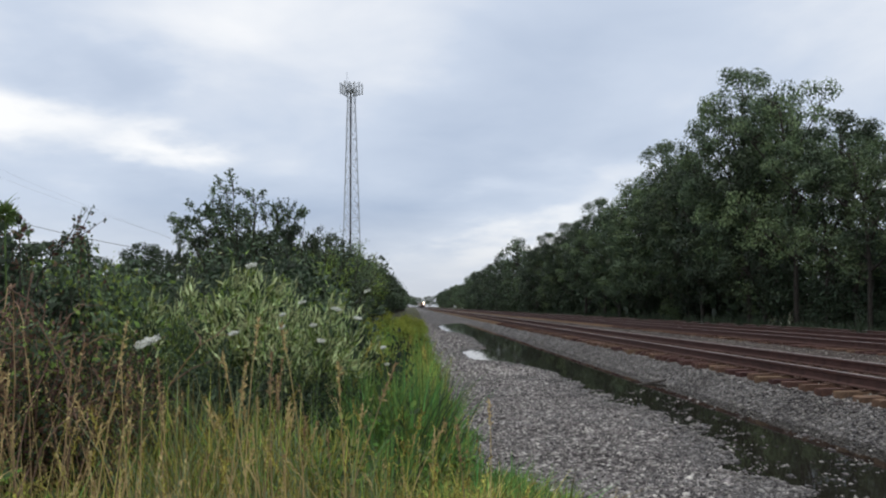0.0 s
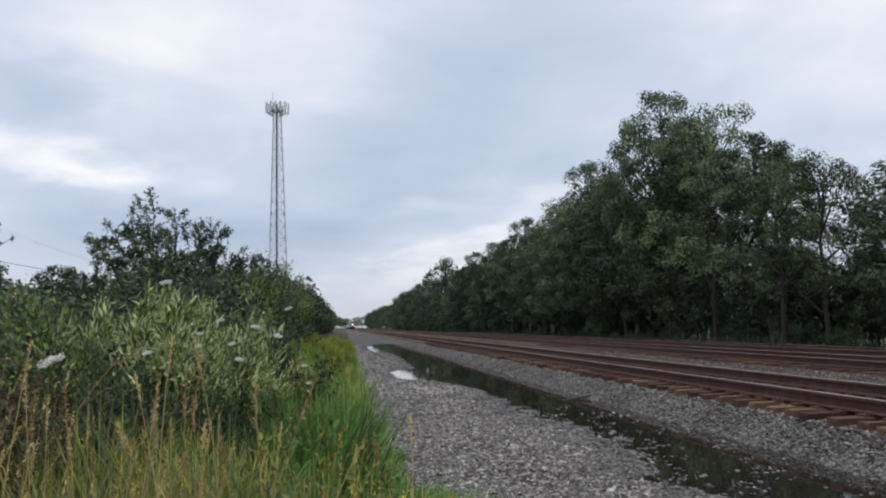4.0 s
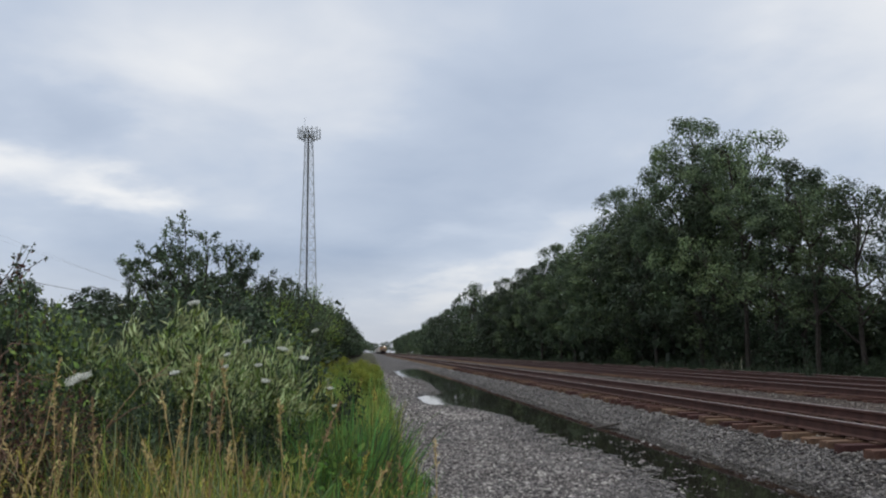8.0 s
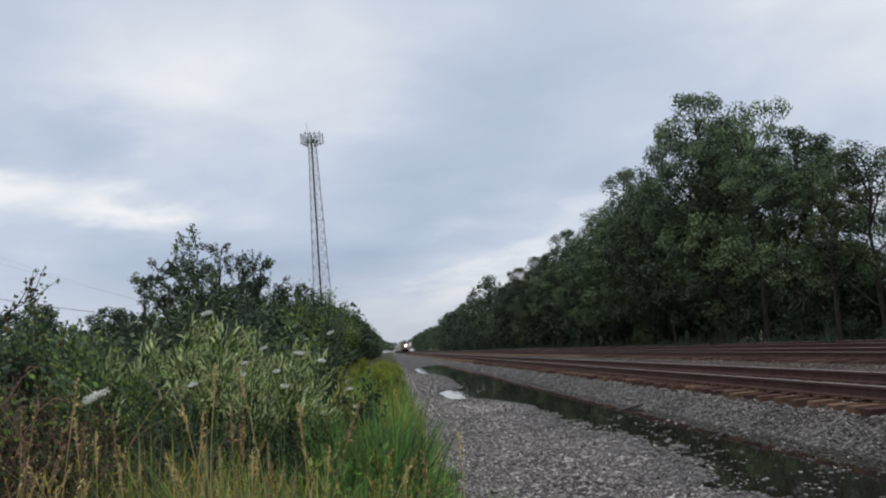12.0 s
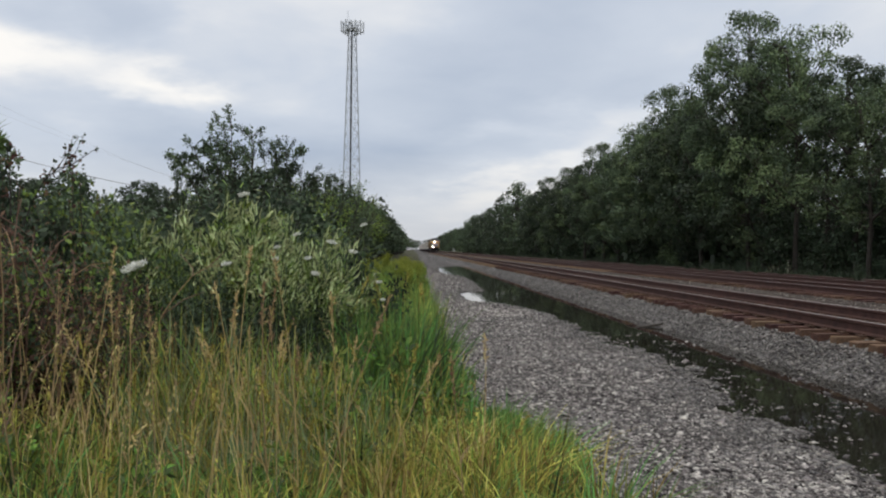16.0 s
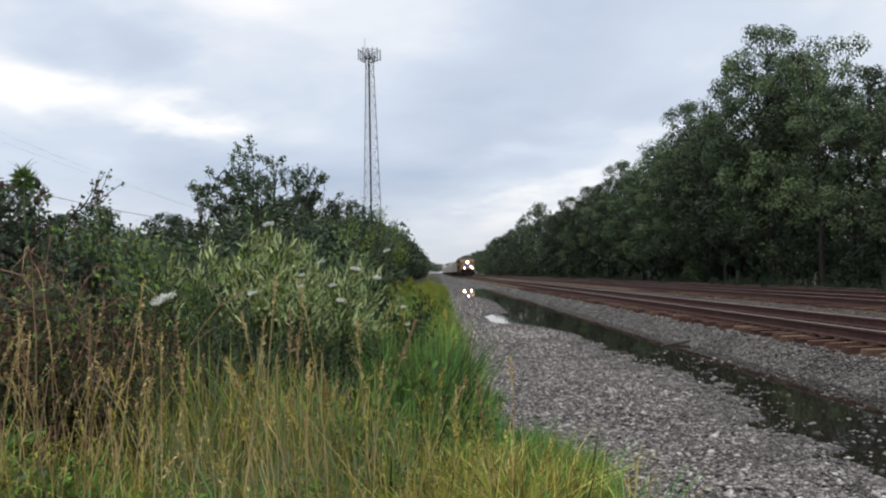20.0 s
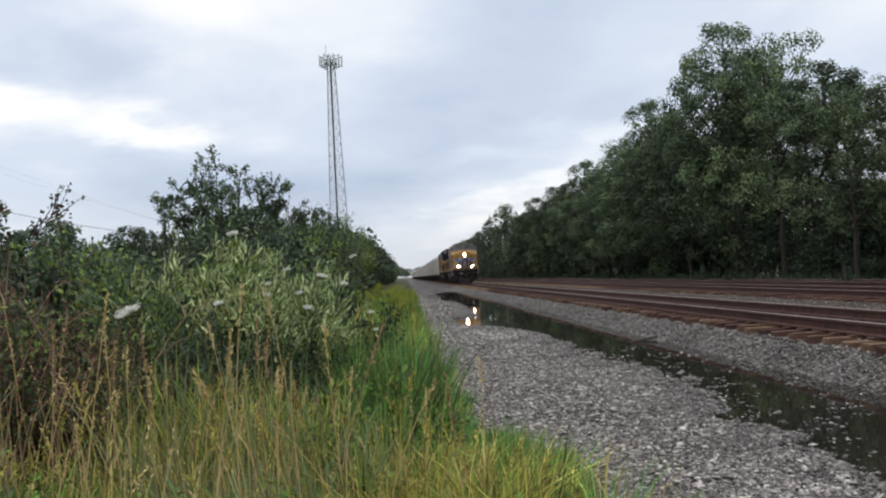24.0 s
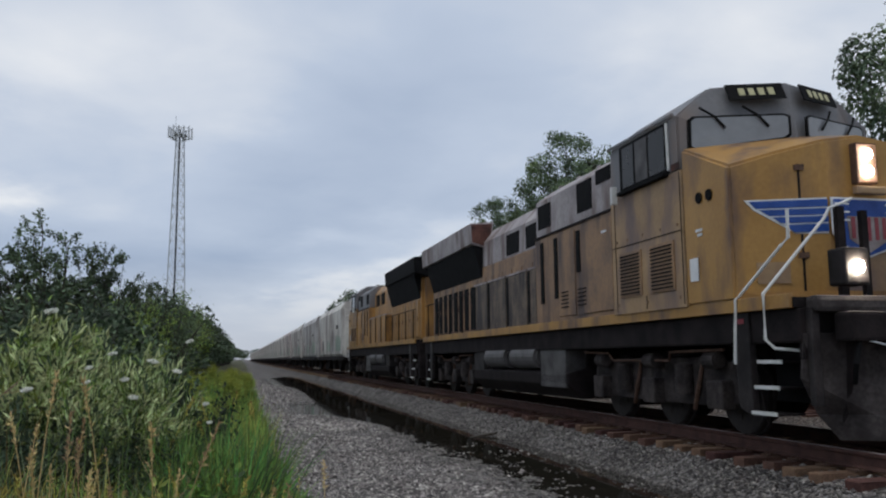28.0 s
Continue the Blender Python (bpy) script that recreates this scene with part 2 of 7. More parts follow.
STEM = leafy("green_stem", (0.09, 0.15, 0.04), (0.17, 0.24, 0.08), t=0.1)
BARK = material("bark", (0.028, 0.024, 0.020), (0.085, 0.072, 0.060), rough=0.9, scale=5, fine=40, bump=0.6)
WATER = bpy.data.materials.new("puddle_water")
WATER.use_nodes = True
_p = WATER.node_tree.nodes["Principled BSDF"]
_p.inputs["Base Color"].default_value = (0.020, 0.018, 0.014, 1)
_p.inputs["Roughness"].default_value = 0.03
_p.inputs["IOR"].default_value = 1.33
_wn = WATER.node_tree.nodes.new("ShaderNodeTexNoise")
_wn.inputs["Scale"].default_value = 3.0
_wb = WATER.node_tree.nodes.new("ShaderNodeBump")
_wb.inputs["Strength"].default_value, _wb.inputs["Distance"].default_value = 0.05, 0.01
_wc = WATER.node_tree.nodes.new("ShaderNodeTexCoord")
WATER.node_tree.links.new(_wc.outputs["Object"], _wn.inputs["Vector"])
WATER.node_tree.links.new(_wn.outputs["Fac"], _wb.inputs["Height"])
WATER.node_tree.links.new(_wb.outputs["Normal"], _p.inputs["Normal"])

STONE = material("crushed_stone", (0.024, 0.021, 0.020), (0.54, 0.485, 0.462), rough=0.85, scale=12, fine=90, bump=0.3, vary="island", vary_by=0.95)
BALLAST = material("ballast_stone", (0.028, 0.024, 0.022), (0.335, 0.295, 0.275), rough=0.88, scale=12, fine=90, bump=0.3, vary="island", vary_by=0.8)
HOOD_DARK = material("soot_darkened_hood_paint", (0.05, 0.04, 0.036), (0.20, 0.15, 0.11), rough=0.65, scale=2.0, fine=16, bump=0.03, stain=((0.03, 0.025, 0.025), 1.8, 0.47, (1.0, 2.0, 0.4)))
STONE_WET = material("wet_stone", (0.040, 0.035, 0.032), (0.26, 0.235, 0.22), rough=0.4, scale=12, fine=90, bump=0.3, vary="island", vary_by=0.85)
RAIL_RUST = material("rusty_rail", (0.046, 0.023, 0.019), (0.110, 0.053, 0.042), rough=0.8, scale=6, fine=70, bump=0.25)
RAIL_HEAD = material("worn_rail_head", (0.30, 0.25, 0.24), (0.48, 0.42, 0.41), rough=0.5, metal=0.35, scale=5, fine=60, bump=0.05)
TIE_WOOD = material("weathered_tie", (0.060, 0.031, 0.023), (0.20, 0.108, 0.075), rough=0.9, scale=5, fine=50, bump=0.5, vary="object", vary_by=0.45)
IRON = material("rusty_iron", (0.06, 0.035, 0.026), (0.14, 0.08, 0.055), rough=0.8, scale=20, fine=90, bump=0.2)
YELLOW = material("warm_yellow_paint", (0.31, 0.165, 0.046), (0.43, 0.245, 0.072), rough=0.45, scale=1.2, fine=18, bump=0.03, stain=((0.14, 0.085, 0.058), 1.8, 0.47, (1.0, 1.2, 0.4)))
YELLOW_DIRTY = material("grimy_yellow_paint", (0.17, 0.112, 0.078), (0.36, 0.22, 0.118), rough=0.6, scale=1.8, fine=14, bump=0.03, stain=((0.095, 0.068, 0.060), 1.5, 0.46, (1.0, 1.5, 0.4)))
YELLOW_TAN = material("dusty_tan_yellow_paint", (0.28, 0.18, 0.095), (0.42, 0.28, 0.15), rough=0.55, scale=1.8, fine=16, bump=0.03, stain=((0.17, 0.12, 0.105), 1.3, 0.42, (1.0, 1.3, 0.6)))
ORANGE = material("orange_yellow_paint", (0.30, 0.155, 0.045), (0.45, 0.245, 0.075), rough=0.5, scale=1.4, fine=18, bump=0.03, stain=((0.13, 0.08, 0.05), 1.6, 0.47, (1.0, 1.6, 0.4)))
GREY_PAINT = material("grey_roof_paint", (0.125, 0.125, 0.132), (0.19, 0.19, 0.20), rough=0.55, scale=1.5, fine=20, bump=0.03, stain=((0.20, 0.16, 0.14), 1.2, 0.52, (1.0, 1.2, 0.5)))
GREY_STAINED = material("stained_grey_paint", (0.22, 0.198, 0.20), (0.44, 0.40, 0.40), rough=0.65, scale=1.4, fine=14, bump=0.03, stain=((0.15, 0.11, 0.10), 1.5, 0.47, (1.0, 1.6, 0.4)))
GRIME = material("grimy_underframe", (0.006, 0.005, 0.0055), (0.026, 0.020, 0.020), rough=0.85, scale=3, fine=30, bump=0.2, spec=0.15)
TANK_GREY = material("dusty_tank_grey", (0.015, 0.0125, 0.013), (0.050, 0.042, 0.041), rough=0.6, scale=3, fine=24, bump=0.08, spec=0.2, stain=((0.008, 0.007, 0.007), 2.2, 0.50))
RESERVOIR = material("dusty_grey_cylinder", (0.06, 0.057, 0.058), (0.12, 0.112, 0.11), rough=0.55, scale=3, fine=24, bump=0.05, stain=((0.03, 0.026, 0.026), 2.0, 0.52))
BLACK = material("matt_black", (0.004, 0.004, 0.0045), (0.011, 0.011, 0.012), rough=0.85, scale=4, fine=30, bump=0.05, spec=0.12)
GLASS = material("cab_glass", (0.17, 0.18, 0.195), (0.24, 0.255, 0.27), rough=0.14, scale=1, fine=6, bump=0.0, spec=0.8)
GLASS_DARK = material("dark_cab_glass", (0.010, 0.011, 0.013), (0.022, 0.024, 0.027), rough=0.3, scale=1, fine=6, bump=0.0, spec=0.2)
WHITE_RAIL = material("white_handrail", (0.55, 0.55, 0.53), (0.72, 0.72, 0.70), rough=0.5, scale=6, fine=40, bump=0.02)
BLUE = material("blue_emblem", (0.012, 0.05, 0.22), (0.03, 0.085, 0.33), rough=0.4, scale=6, fine=40, bump=0.0)
WHITE = material("white_marking", (0.60, 0.61, 0.62), (0.74, 0.75, 0.76), rough=0.5, scale=5, fine=40, bump=0.0)
RED = material("dull_red_marking", (0.22, 0.04, 0.05), (0.32, 0.08, 0.09), rough=0.5, scale=5, fine=40, bump=0.0)
PLOW = material("dusty_plow", (0.020, 0.0165, 0.016), (0.105, 0.090, 0.086), rough=0.75, scale=2.2, fine=22, bump=0.1, spec=0.2, stain=((0.016, 0.013, 0.013), 1.6, 0.46, (1.0, 1.0, 0.6)))
TRUCK_DUST = material("dusty_truck_casting", (0.018, 0.015, 0.0145), (0.088, 0.072, 0.067), rough=0.8, scale=4, fine=26, bump=0.15, spec=0.2, stain=((0.015, 0.012, 0.012), 3.0, 0.47))
RUST_PATCH = material("rust_red_exhaust", (0.055, 0.022, 0.018), (0.17, 0.075, 0.055), rough=0.8, scale=3, fine=30, bump=0.1, stain=((0.02, 0.016, 0.016), 2.0, 0.48))
CAR_WHITE = material("dusty_white_car_paint", (0.50, 0.485, 0.45), (0.74, 0.715, 0.665), rough=0.6, scale=0.7, fine=9, bump=0.03, vary="object", vary_by=0.2, stain=((0.26, 0.22, 0.195), 1.0, 0.47, (1.0, 0.8, 0.3)))
CAR_GREY = material("dusty_grey_car_paint", (0.40, 0.395, 0.39), (0.60, 0.59, 0.58), rough=0.6, scale=0.7, fine=9, bump=0.03, stain=((0.14, 0.11, 0.10), 1.1, 0.46, (1.0, 0.8, 0.25)))
CAR_GREEN = material("faded_green_patch", (0.20, 0.27, 0.21), (0.37, 0.45, 0.37), rough=0.65, scale=0.9, fine=9, bump=0.03, stain=((0.30, 0.29, 0.27), 1.3, 0.48, (1.0, 0.9, 0.6)))
CAR_TAN = material("faded_pinkish_car_paint", (0.44, 0.35, 0.31), (0.64, 0.54, 0.48), rough=0.6, scale=0.7, fine=9, bump=0.03, stain=((0.16, 0.15, 0.18), 1.0, 0.45, (1.0, 0.8, 0.25)))
STEEL = material("galvanised_steel", (0.34, 0.36, 0.38), (0.48, 0.50, 0.52), rough=0.55, metal=0.1, scale=4, fine=40, bump=0.05)
PANEL_WHITE = material("antenna_panel", (0.55, 0.57, 0.59), (0.66, 0.68, 0.70), rough=0.5, scale=4, fine=30, bump=0.0)
LAMP_ON = glow("lit_headlight", (1.0, 0.88, 0.68), 420.0)
NUMBER_PAINT = material("faded_number_paint", (0.36, 0.34, 0.19), (0.50, 0.47, 0.28), rough=0.5, scale=6, fine=40, bump=0.0)
LAMP_OFF = material("headlight_lens", (0.35, 0.36, 0.37), (0.5, 0.5, 0.5), rough=0.2, scale=9, fine=50, bump=0.0)
CABLE = material("cable_grey", (0.10, 0.10, 0.105), (0.16, 0.16, 0.17), rough=0.6, bump=0.0)


def ground_material():
    m = bpy.data.materials.new("ground")
    m.use_nodes = True
    n, l = m.node_tree.nodes, m.node_tree.links
    p = n["Principled BSDF"]
    p.inputs["Specular IOR Level"].default_value = 0.25
    co = n.new("ShaderNodeTexCoord")
    zone = n.new("ShaderNodeAttribute")
    zone.attribute_name = "zone"

    def noise_of(scale, detail=4.0):
        t = n.new("ShaderNodeTexNoise")
        t.inputs["Scale"].default_value, t.inputs["Detail"].default_value = scale, detail
        l.new(co.outputs["Object"], t.inputs["Vector"])
        return t

    def ramp_of(src, *stops):
        r = n.new("ShaderNodeValToRGB")
        r.color_ramp.elements[0].position, r.color_ramp.elements[0].color = stops[0][0], (*stops[0][1], 1)
        r.color_ramp.elements[1].position, r.color_ramp.elements[1].color = stops[-1][0], (*stops[-1][1], 1)
        for at, c in stops[1:-1]:
            r.color_ramp.elements.new(at).color = (*c, 1)
        l.new(src, r.inputs["Fac"])
        return r

    soil = ramp_of(noise_of(3.0).outputs["Fac"], (0.3, (0.035, 0.032, 0.018)), (0.7, (0.085, 0.085, 0.035)))
    cells = n.new("ShaderNodeTexVoronoi")
    cells.inputs["Scale"].default_value = 32.0
    l.new(co.outputs["Object"], cells.inputs["Vector"])
    tone = ramp_of(cells.outputs["Color"], (0.1, (0.03, 0.027, 0.025)), (0.5, (0.10, 0.092, 0.087)), (0.95, (0.40, 0.375, 0.36)))
    wet = ramp_of(noise_of(0.7, 6.0).outputs["Fac"], (0.38, (0.48, 0.46, 0.45)), (0.60, (1.05, 1.05, 1.05)))
    stone = n.new("ShaderNodeMixRGB")
    stone.blend_type = "MULTIPLY"
    stone.inputs["Fac"].default_value = 1.0
    l.new(tone.outputs["Color"], stone.inputs["Color1"])
    l.new(wet.outputs["Color"], stone.inputs["Color2"])
    ballast = n.new("ShaderNodeMixRGB")
    ballast.blend_type = "MULTIPLY"
    ballast.inputs["Color2"].default_value = (0.58, 0.47, 0.40, 1)
    bz = n.new("ShaderNodeMapRange")
    bz.inputs["From Min"].default_value, bz.inputs["From Max"].default_value = 1.3, 2.0
    l.new(zone.outputs["Fac"], bz.inputs["Value"])
    l.new(bz.outputs["Result"], ballast.inputs["Fac"])
    l.new(stone.outputs["Color"], ballast.inputs["Color1"])
    edge = n.new("ShaderNodeMath")
    edge.operation = "MULTIPLY_ADD"
    edge.inputs[1].default_value = 0.9
    l.new(noise_of(4.0).outputs["Fac"], edge.inputs[0])
    l.new(zone.outputs["Fac"], edge.inputs[2])
    er = n.new("ShaderNodeMapRange")
    er.inputs["From Min"].default_value, er.inputs["From Max"].default_value = 0.75, 1.15
    l.new(edge.outputs[0], er.inputs["Value"])
    mix = n.new("ShaderNodeMixRGB")
    l.new(er.outputs["Result"], mix.inputs["Fac"])
    l.new(soil.outputs["Color"], mix.inputs["Color1"])
    l.new(ballast.outputs["Color"], mix.inputs["Color2"])
    l.new(mix.outputs["Color"], p.inputs["Base Color"])
    p.inputs["Roughness"].default_value = 0.85
    bp = n.new("ShaderNodeBump")
    bp.inputs["Strength"].default_value, bp.inputs["Distance"].default_value = 0.9, 0.03
    l.new(cells.outputs["Distance"], bp.inputs["Height"])
    l.new(bp.outputs["Normal"], p.inputs["Normal"])
    return m


GROUND = ground_material()


# ---- builders ----
def mesh_np(name, verts, faces, mats, face_mats=None, smooth=False):
    """A mesh from arrays: verts (n, 3), faces (m, k)."""
    verts, faces = np.asarray(verts, np.float32).reshape(-1, 3), np.asarray(faces, np.int32)
    me = bpy.data.meshes.new(name)
    k = faces.shape[1]
    me.vertices.add(len(verts))
    me.vertices.foreach_set("co", verts.ravel())
    me.loops.add(faces.size)
    me.loops.foreach_set("vertex_index", faces.ravel())
    me.polygons.add(len(faces))
    me.polygons.foreach_set("loop_start", np.arange(0, faces.size, k, dtype=np.int32))
    for m in mats if isinstance(mats, (list, tuple)) else [mats]:
        me.materials.append(m)
    if face_mats is not None:
        me.polygons.foreach_set("material_index", np.asarray(face_mats, np.int32))
    if smooth:
        me.polygons.foreach_set("use_smooth", np.ones(len(faces), bool))
    me.update(calc_edges=True)
    me.validate()
    return me


def child(name, me, parent, label=""):
    ob = new(name, me)
    ob.parent = parent
    return tagged(ob, label)


def part(name, bm, mat, parent, label=""):
    me = bpy.data.meshes.new(name)
    bm.normal_update()
    bm.to_mesh(me)
    bm.free()
    me.materials.append(mat)
    return child(name, me, parent, label)


def box(bm, x0, x1, y0, y1, z0, z1, bevel=0.0):
    vs = [bm.verts.new((x, y, z)) for x in (x0, x1) for y in (y0, y1) for z in (z0, z1)]
    fs = [bm.faces.new([vs[i] for i in q]) for q in ((0, 1, 3, 2), (4, 6, 7, 5), (0, 4, 5, 1), (2, 3, 7, 6), (0, 2, 6, 4), (1, 5, 7, 3))]
    if bevel:
        bmesh.ops.bevel(bm, geom=list({e for f in fs for e in f.edges}), offset=bevel, segments=2, affect="EDGES", profile=0.6)
    return bm


def boxed(*a, **k):
    return box(bmesh.new(), *a, **k)


def prism(bm, outline, axis, a0, a1, bevel=0.0):
    """An outline of (u, v) pairs drawn out along axis from a0 to a1."""
    def at(u, v, a):
        return (a, u, v) if axis == "x" else (u, a, v) if axis == "y" else (u, v, a)
    lo, hi = [bm.verts.new(at(u, v, a0)) for u, v in outline], [bm.verts.new(at(u, v, a1)) for u, v in outline]
    k = len(outline)
    fs = [bm.faces.new(lo), bm.faces.new(hi[::-1])] + [bm.faces.new((lo[i], hi[i], hi[(i + 1) % k], lo[(i + 1) % k])) for i in range(k)]
    bmesh.ops.recalc_face_normals(bm, faces=fs)
    if bevel:
        bmesh.ops.bevel(bm, geom=list({e for f in fs for e in f.edges}), offset=bevel, segments=2, affect="EDGES", profile=0.6)
    return bm


def drum(bm, centre, radius, length, axis="x", sides=20, bevel=0.0):
    turn = {"x": pose(0, 0, 0, 0, 90, 0), "y": pose(0, 0, 0, 90, 0, 0), "z": Matrix()}[axis]
    made = bmesh.ops.create_cone(bm, cap_ends=True, segments=sides, radius1=radius, radius2=radius, depth=length, matrix=Matrix.Translation(centre) @ turn)
    if bevel:
        rim = [e for e in {e for v in made["verts"] for e in v.link_edges} if len(e.link_faces) == 2 and e.calc_face_angle(0) > 1.2]
        bmesh.ops.bevel(bm, geom=rim, offset=bevel, segments=2, affect="EDGES")
    return bm


def tube_np(points, radii, sides=6):
    """A tapered tube along points, as arrays of verts and quads."""
    pts, radii = np.asarray(points, float), np.asarray(radii, float)
    d = np.gradient(pts, axis=0)
    d /= np.linalg.norm(d, axis=1)[:, None] + 1e-9
    ref = np.where(np.abs(d[:, 2:3]) > 0.9, [[1.0, 0, 0]], [[0, 0, 1.0]])
    u = np.cross(d, ref)
    u /= np.linalg.norm(u, axis=1)[:, None] + 1e-9
    v = np.cross(d, u)
    a = np.linspace(0, 2 * np.pi, sides, endpoint=False)
    ring = pts[:, None] + radii[:, None, None] * (np.cos(a)[None, :, None] * u[:, None] + np.sin(a)[None, :, None] * v[:, None])
    k = np.arange(len(pts) - 1)[:, None] * sides
    i = np.arange(sides)[None]
    j = (i + 1) % sides
    q = np.stack([k + i, k + j, k + sides + j, k + sides + i], -1).reshape(-1, 4)
    return ring.reshape(-1, 3), q


def gather(pieces):
    """Joins (verts, quads) pairs."""
    vs, fs, n = [], [], 0
    for v, f in pieces:
        vs.append(v)
        fs.append(np.asarray(f) + n)
        n += len(v)
    return np.concatenate(vs), np.concatenate(fs)


def rod(bm, points, radius, sides=6):
    v, q = tube_np(points, np.full(len(points), radius), sides)
    vs = [bm.verts.new(p) for p in v]
    for f in q:
        bm.faces.new([vs[i] for i in f])
    for ring in (vs[:sides], vs[-sides:]):
        bm.faces.new(ring)
    return bm


def unit(v):
    return v / (np.linalg.norm(v, axis=-1, keepdims=True) + 1e-9)


def leaves_np(at, along, length, width, r, fold=0.18, facing=None):
    """One folded leaf at each place: along gives its direction."""
    n = len(at)
    along = unit(along)
    side = unit(np.cross(along, unit(r.normal(size=(n, 3))) if facing is None else facing))
    up = np.cross(side, along)
    length, width = np.broadcast_to(length, n)[:, None], np.broadcast_to(width, n)[:, None]
    mid = at + along * length * 0.45
    v = np.stack([at, mid + side * width * 0.5 + up * width * fold, at + along * length - up * length * 0.12, mid - side * width * 0.5 + up * width * fold], 1)
    return v.reshape(-1, 3), np.arange(4 * n).reshape(n, 4)


def blades_np(base, height, width, lean, r, steps=3):
    """Grass blades that bow over: lean is a vector (n, 2) of how far the tip leans."""
    n = len(base)
    a = r.uniform(0, 2 * np.pi, n)
    side = np.stack([np.cos(a), np.sin(a), 0 * a], 1)
    t = np.linspace(0, 1, steps + 1)
    cols = []
    for s in t:
        p = base + np.concatenate([lean * s**2, (height * (s - 0.18 * s**3 * np.linalg.norm(lean, axis=1) / (height + 1e-6)))[:, None]], 1)
        w = (width * (1 - s) ** 0.7 * 0.5 + 0.0006)[:, None]
        cols += [p - side * w, p + side * w]
    v = np.stack(cols, 1)
    k = 2 * (steps + 1)
    q = np.array([[2 * i, 2 * i + 1, 2 * i + 3, 2 * i + 2] for i in range(steps)])
    return v.reshape(-1, 3), (np.arange(n)[:, None, None] * k + q).reshape(-1, 4)


# ---- ground ----
RAIL_TOP = 0.587
TRACK_NEAR, TRACK_FAR, TRACK_THIRD = 7.35, 12.91, 16.6
WATER_LEVEL = -0.045


def verge_edge(y):
    """Where the grass gives way to gravel."""
    y = np.asarray(y, float)
    ragged = 0.10 * np.sin(1.9 * y + 0.6) + 0.07 * np.sin(4.3 * y + 1.0) + 0.05 * np.sin(9.1 * y)
    return np.interp(y, [0, 5, 6.4, 7.4, 8.5, 10, 14, 20, 30, 60, 250], [1.25, 1.14, 1.10, 0.92, 0.70, 0.54, 0.54, 0.42, 0.5, 0.85, 1.6]) + ragged * np.clip(1.2 - y / 40, 0, 1)


def pool_near(y):
    return np.interp(y, [3, 6.5, 7.5, 8.5, 10.2, 11.2, 12.5, 13.5, 15, 18, 21.5, 25, 26, 31.5, 33.5, 41, 50, 56, 64, 72, 78, 84], [3.8, 3.55, 3.35, 3.5, 3.75, 3.75, 4.0, 3.75, 3.5, 3.55, 3.4, 2.65, 1.75, 1.65, 2.8, 3.0, 3.0, 2.1, 1.95, 2.0, 2.6, 4.3])


def pool_far(y):
    return np.interp(y, [3, 9, 10.5, 12, 20, 35, 50, 74, 84], [5.56, 5.54, 5.52, 5.48, 5.48, 5.66, 5.78, 5.78, 4.6])


def wobble(x, y):
    return 0.5 * np.sin(1.7 * x + 0.9 * y) * np.sin(1.1 * y - 0.6 * x) + 0.3 * np.sin(4.1 * x - 2.3 * y + 1) + 0.2 * np.sin(7.7 * y + 5.9 * x)


def smooth(a, b, v):
    s = np.clip((v - a) / (b - a), 0, 1)
    return s * s * (3 - 2 * s)


def heaps(x, y):
    """Small uneven heaps of spread stone."""
    a = np.sin(2.9 * x + 1.3 * y + 1.1 * np.sin(1.9 * y)) * np.sin(3.7 * y - 1.7 * x + 0.9 * np.sin(2.3 * x))
    b = np.sin(7.3 * x - 3.1 * y + 1.3 * np.sin(3.1 * y)) * np.sin(6.1 * y + 4.7 * x)
    return 0.6 * a + 0.4 * b + 0.25 * np.sin(13.1 * x + 9.7 * y) * np.sin(11.3 * y - 8.3 * x)


def ground_z(x, y):
    x, y = np.asarray(x, float), np.asarray(y, float)
    w = wobble(x, y)
    k, near = heaps(x, y), smooth(24, 14, y)
    z = 0.012 * w
    z = z + 0.22 * smooth(0.6, -4, x - verge_edge(y) + 0.6)
    z = z + 0.010 * k * smooth(0.4, 1.2, x) * smooth(5.4, 5.0, x) * near
    inside = smooth(-0.12 - 0.16 * near, 0.3 + 0.5 * near, x - pool_near(y) + 0.12 * w + 0.30 * near + 0.42 * near * k) * smooth(-0.1, 0.35, pool_far(y) - x) * smooth(86, 80, y) * smooth(2.6, 4.6, y + 0.5 * k)
    z = z - inside * (0.10 + (0.055 * w + 0.045 * k) * smooth(17, 8, y) * smooth(5.1, 4.5, x))
    bank = np.interp(y, [8, 9.5, 12], [5.56, 5.54, 5.50])
    z = z + 0.275 * np.clip((x - bank) / (6.0 - bank), 0, 1) + 0.06 * smooth(6.0, 6.45, x) + 0.02 * k * smooth(5.5, 5.7, x) * smooth(6.2, 6.0, x)
    z = z - 0.07 * smooth(8.7, 9.4, x) * smooth(11.6, 10.9, x)
    return z - 0.45 * smooth(18.3, 20.4, x) + 0.02 * w * smooth(20, 22, x)


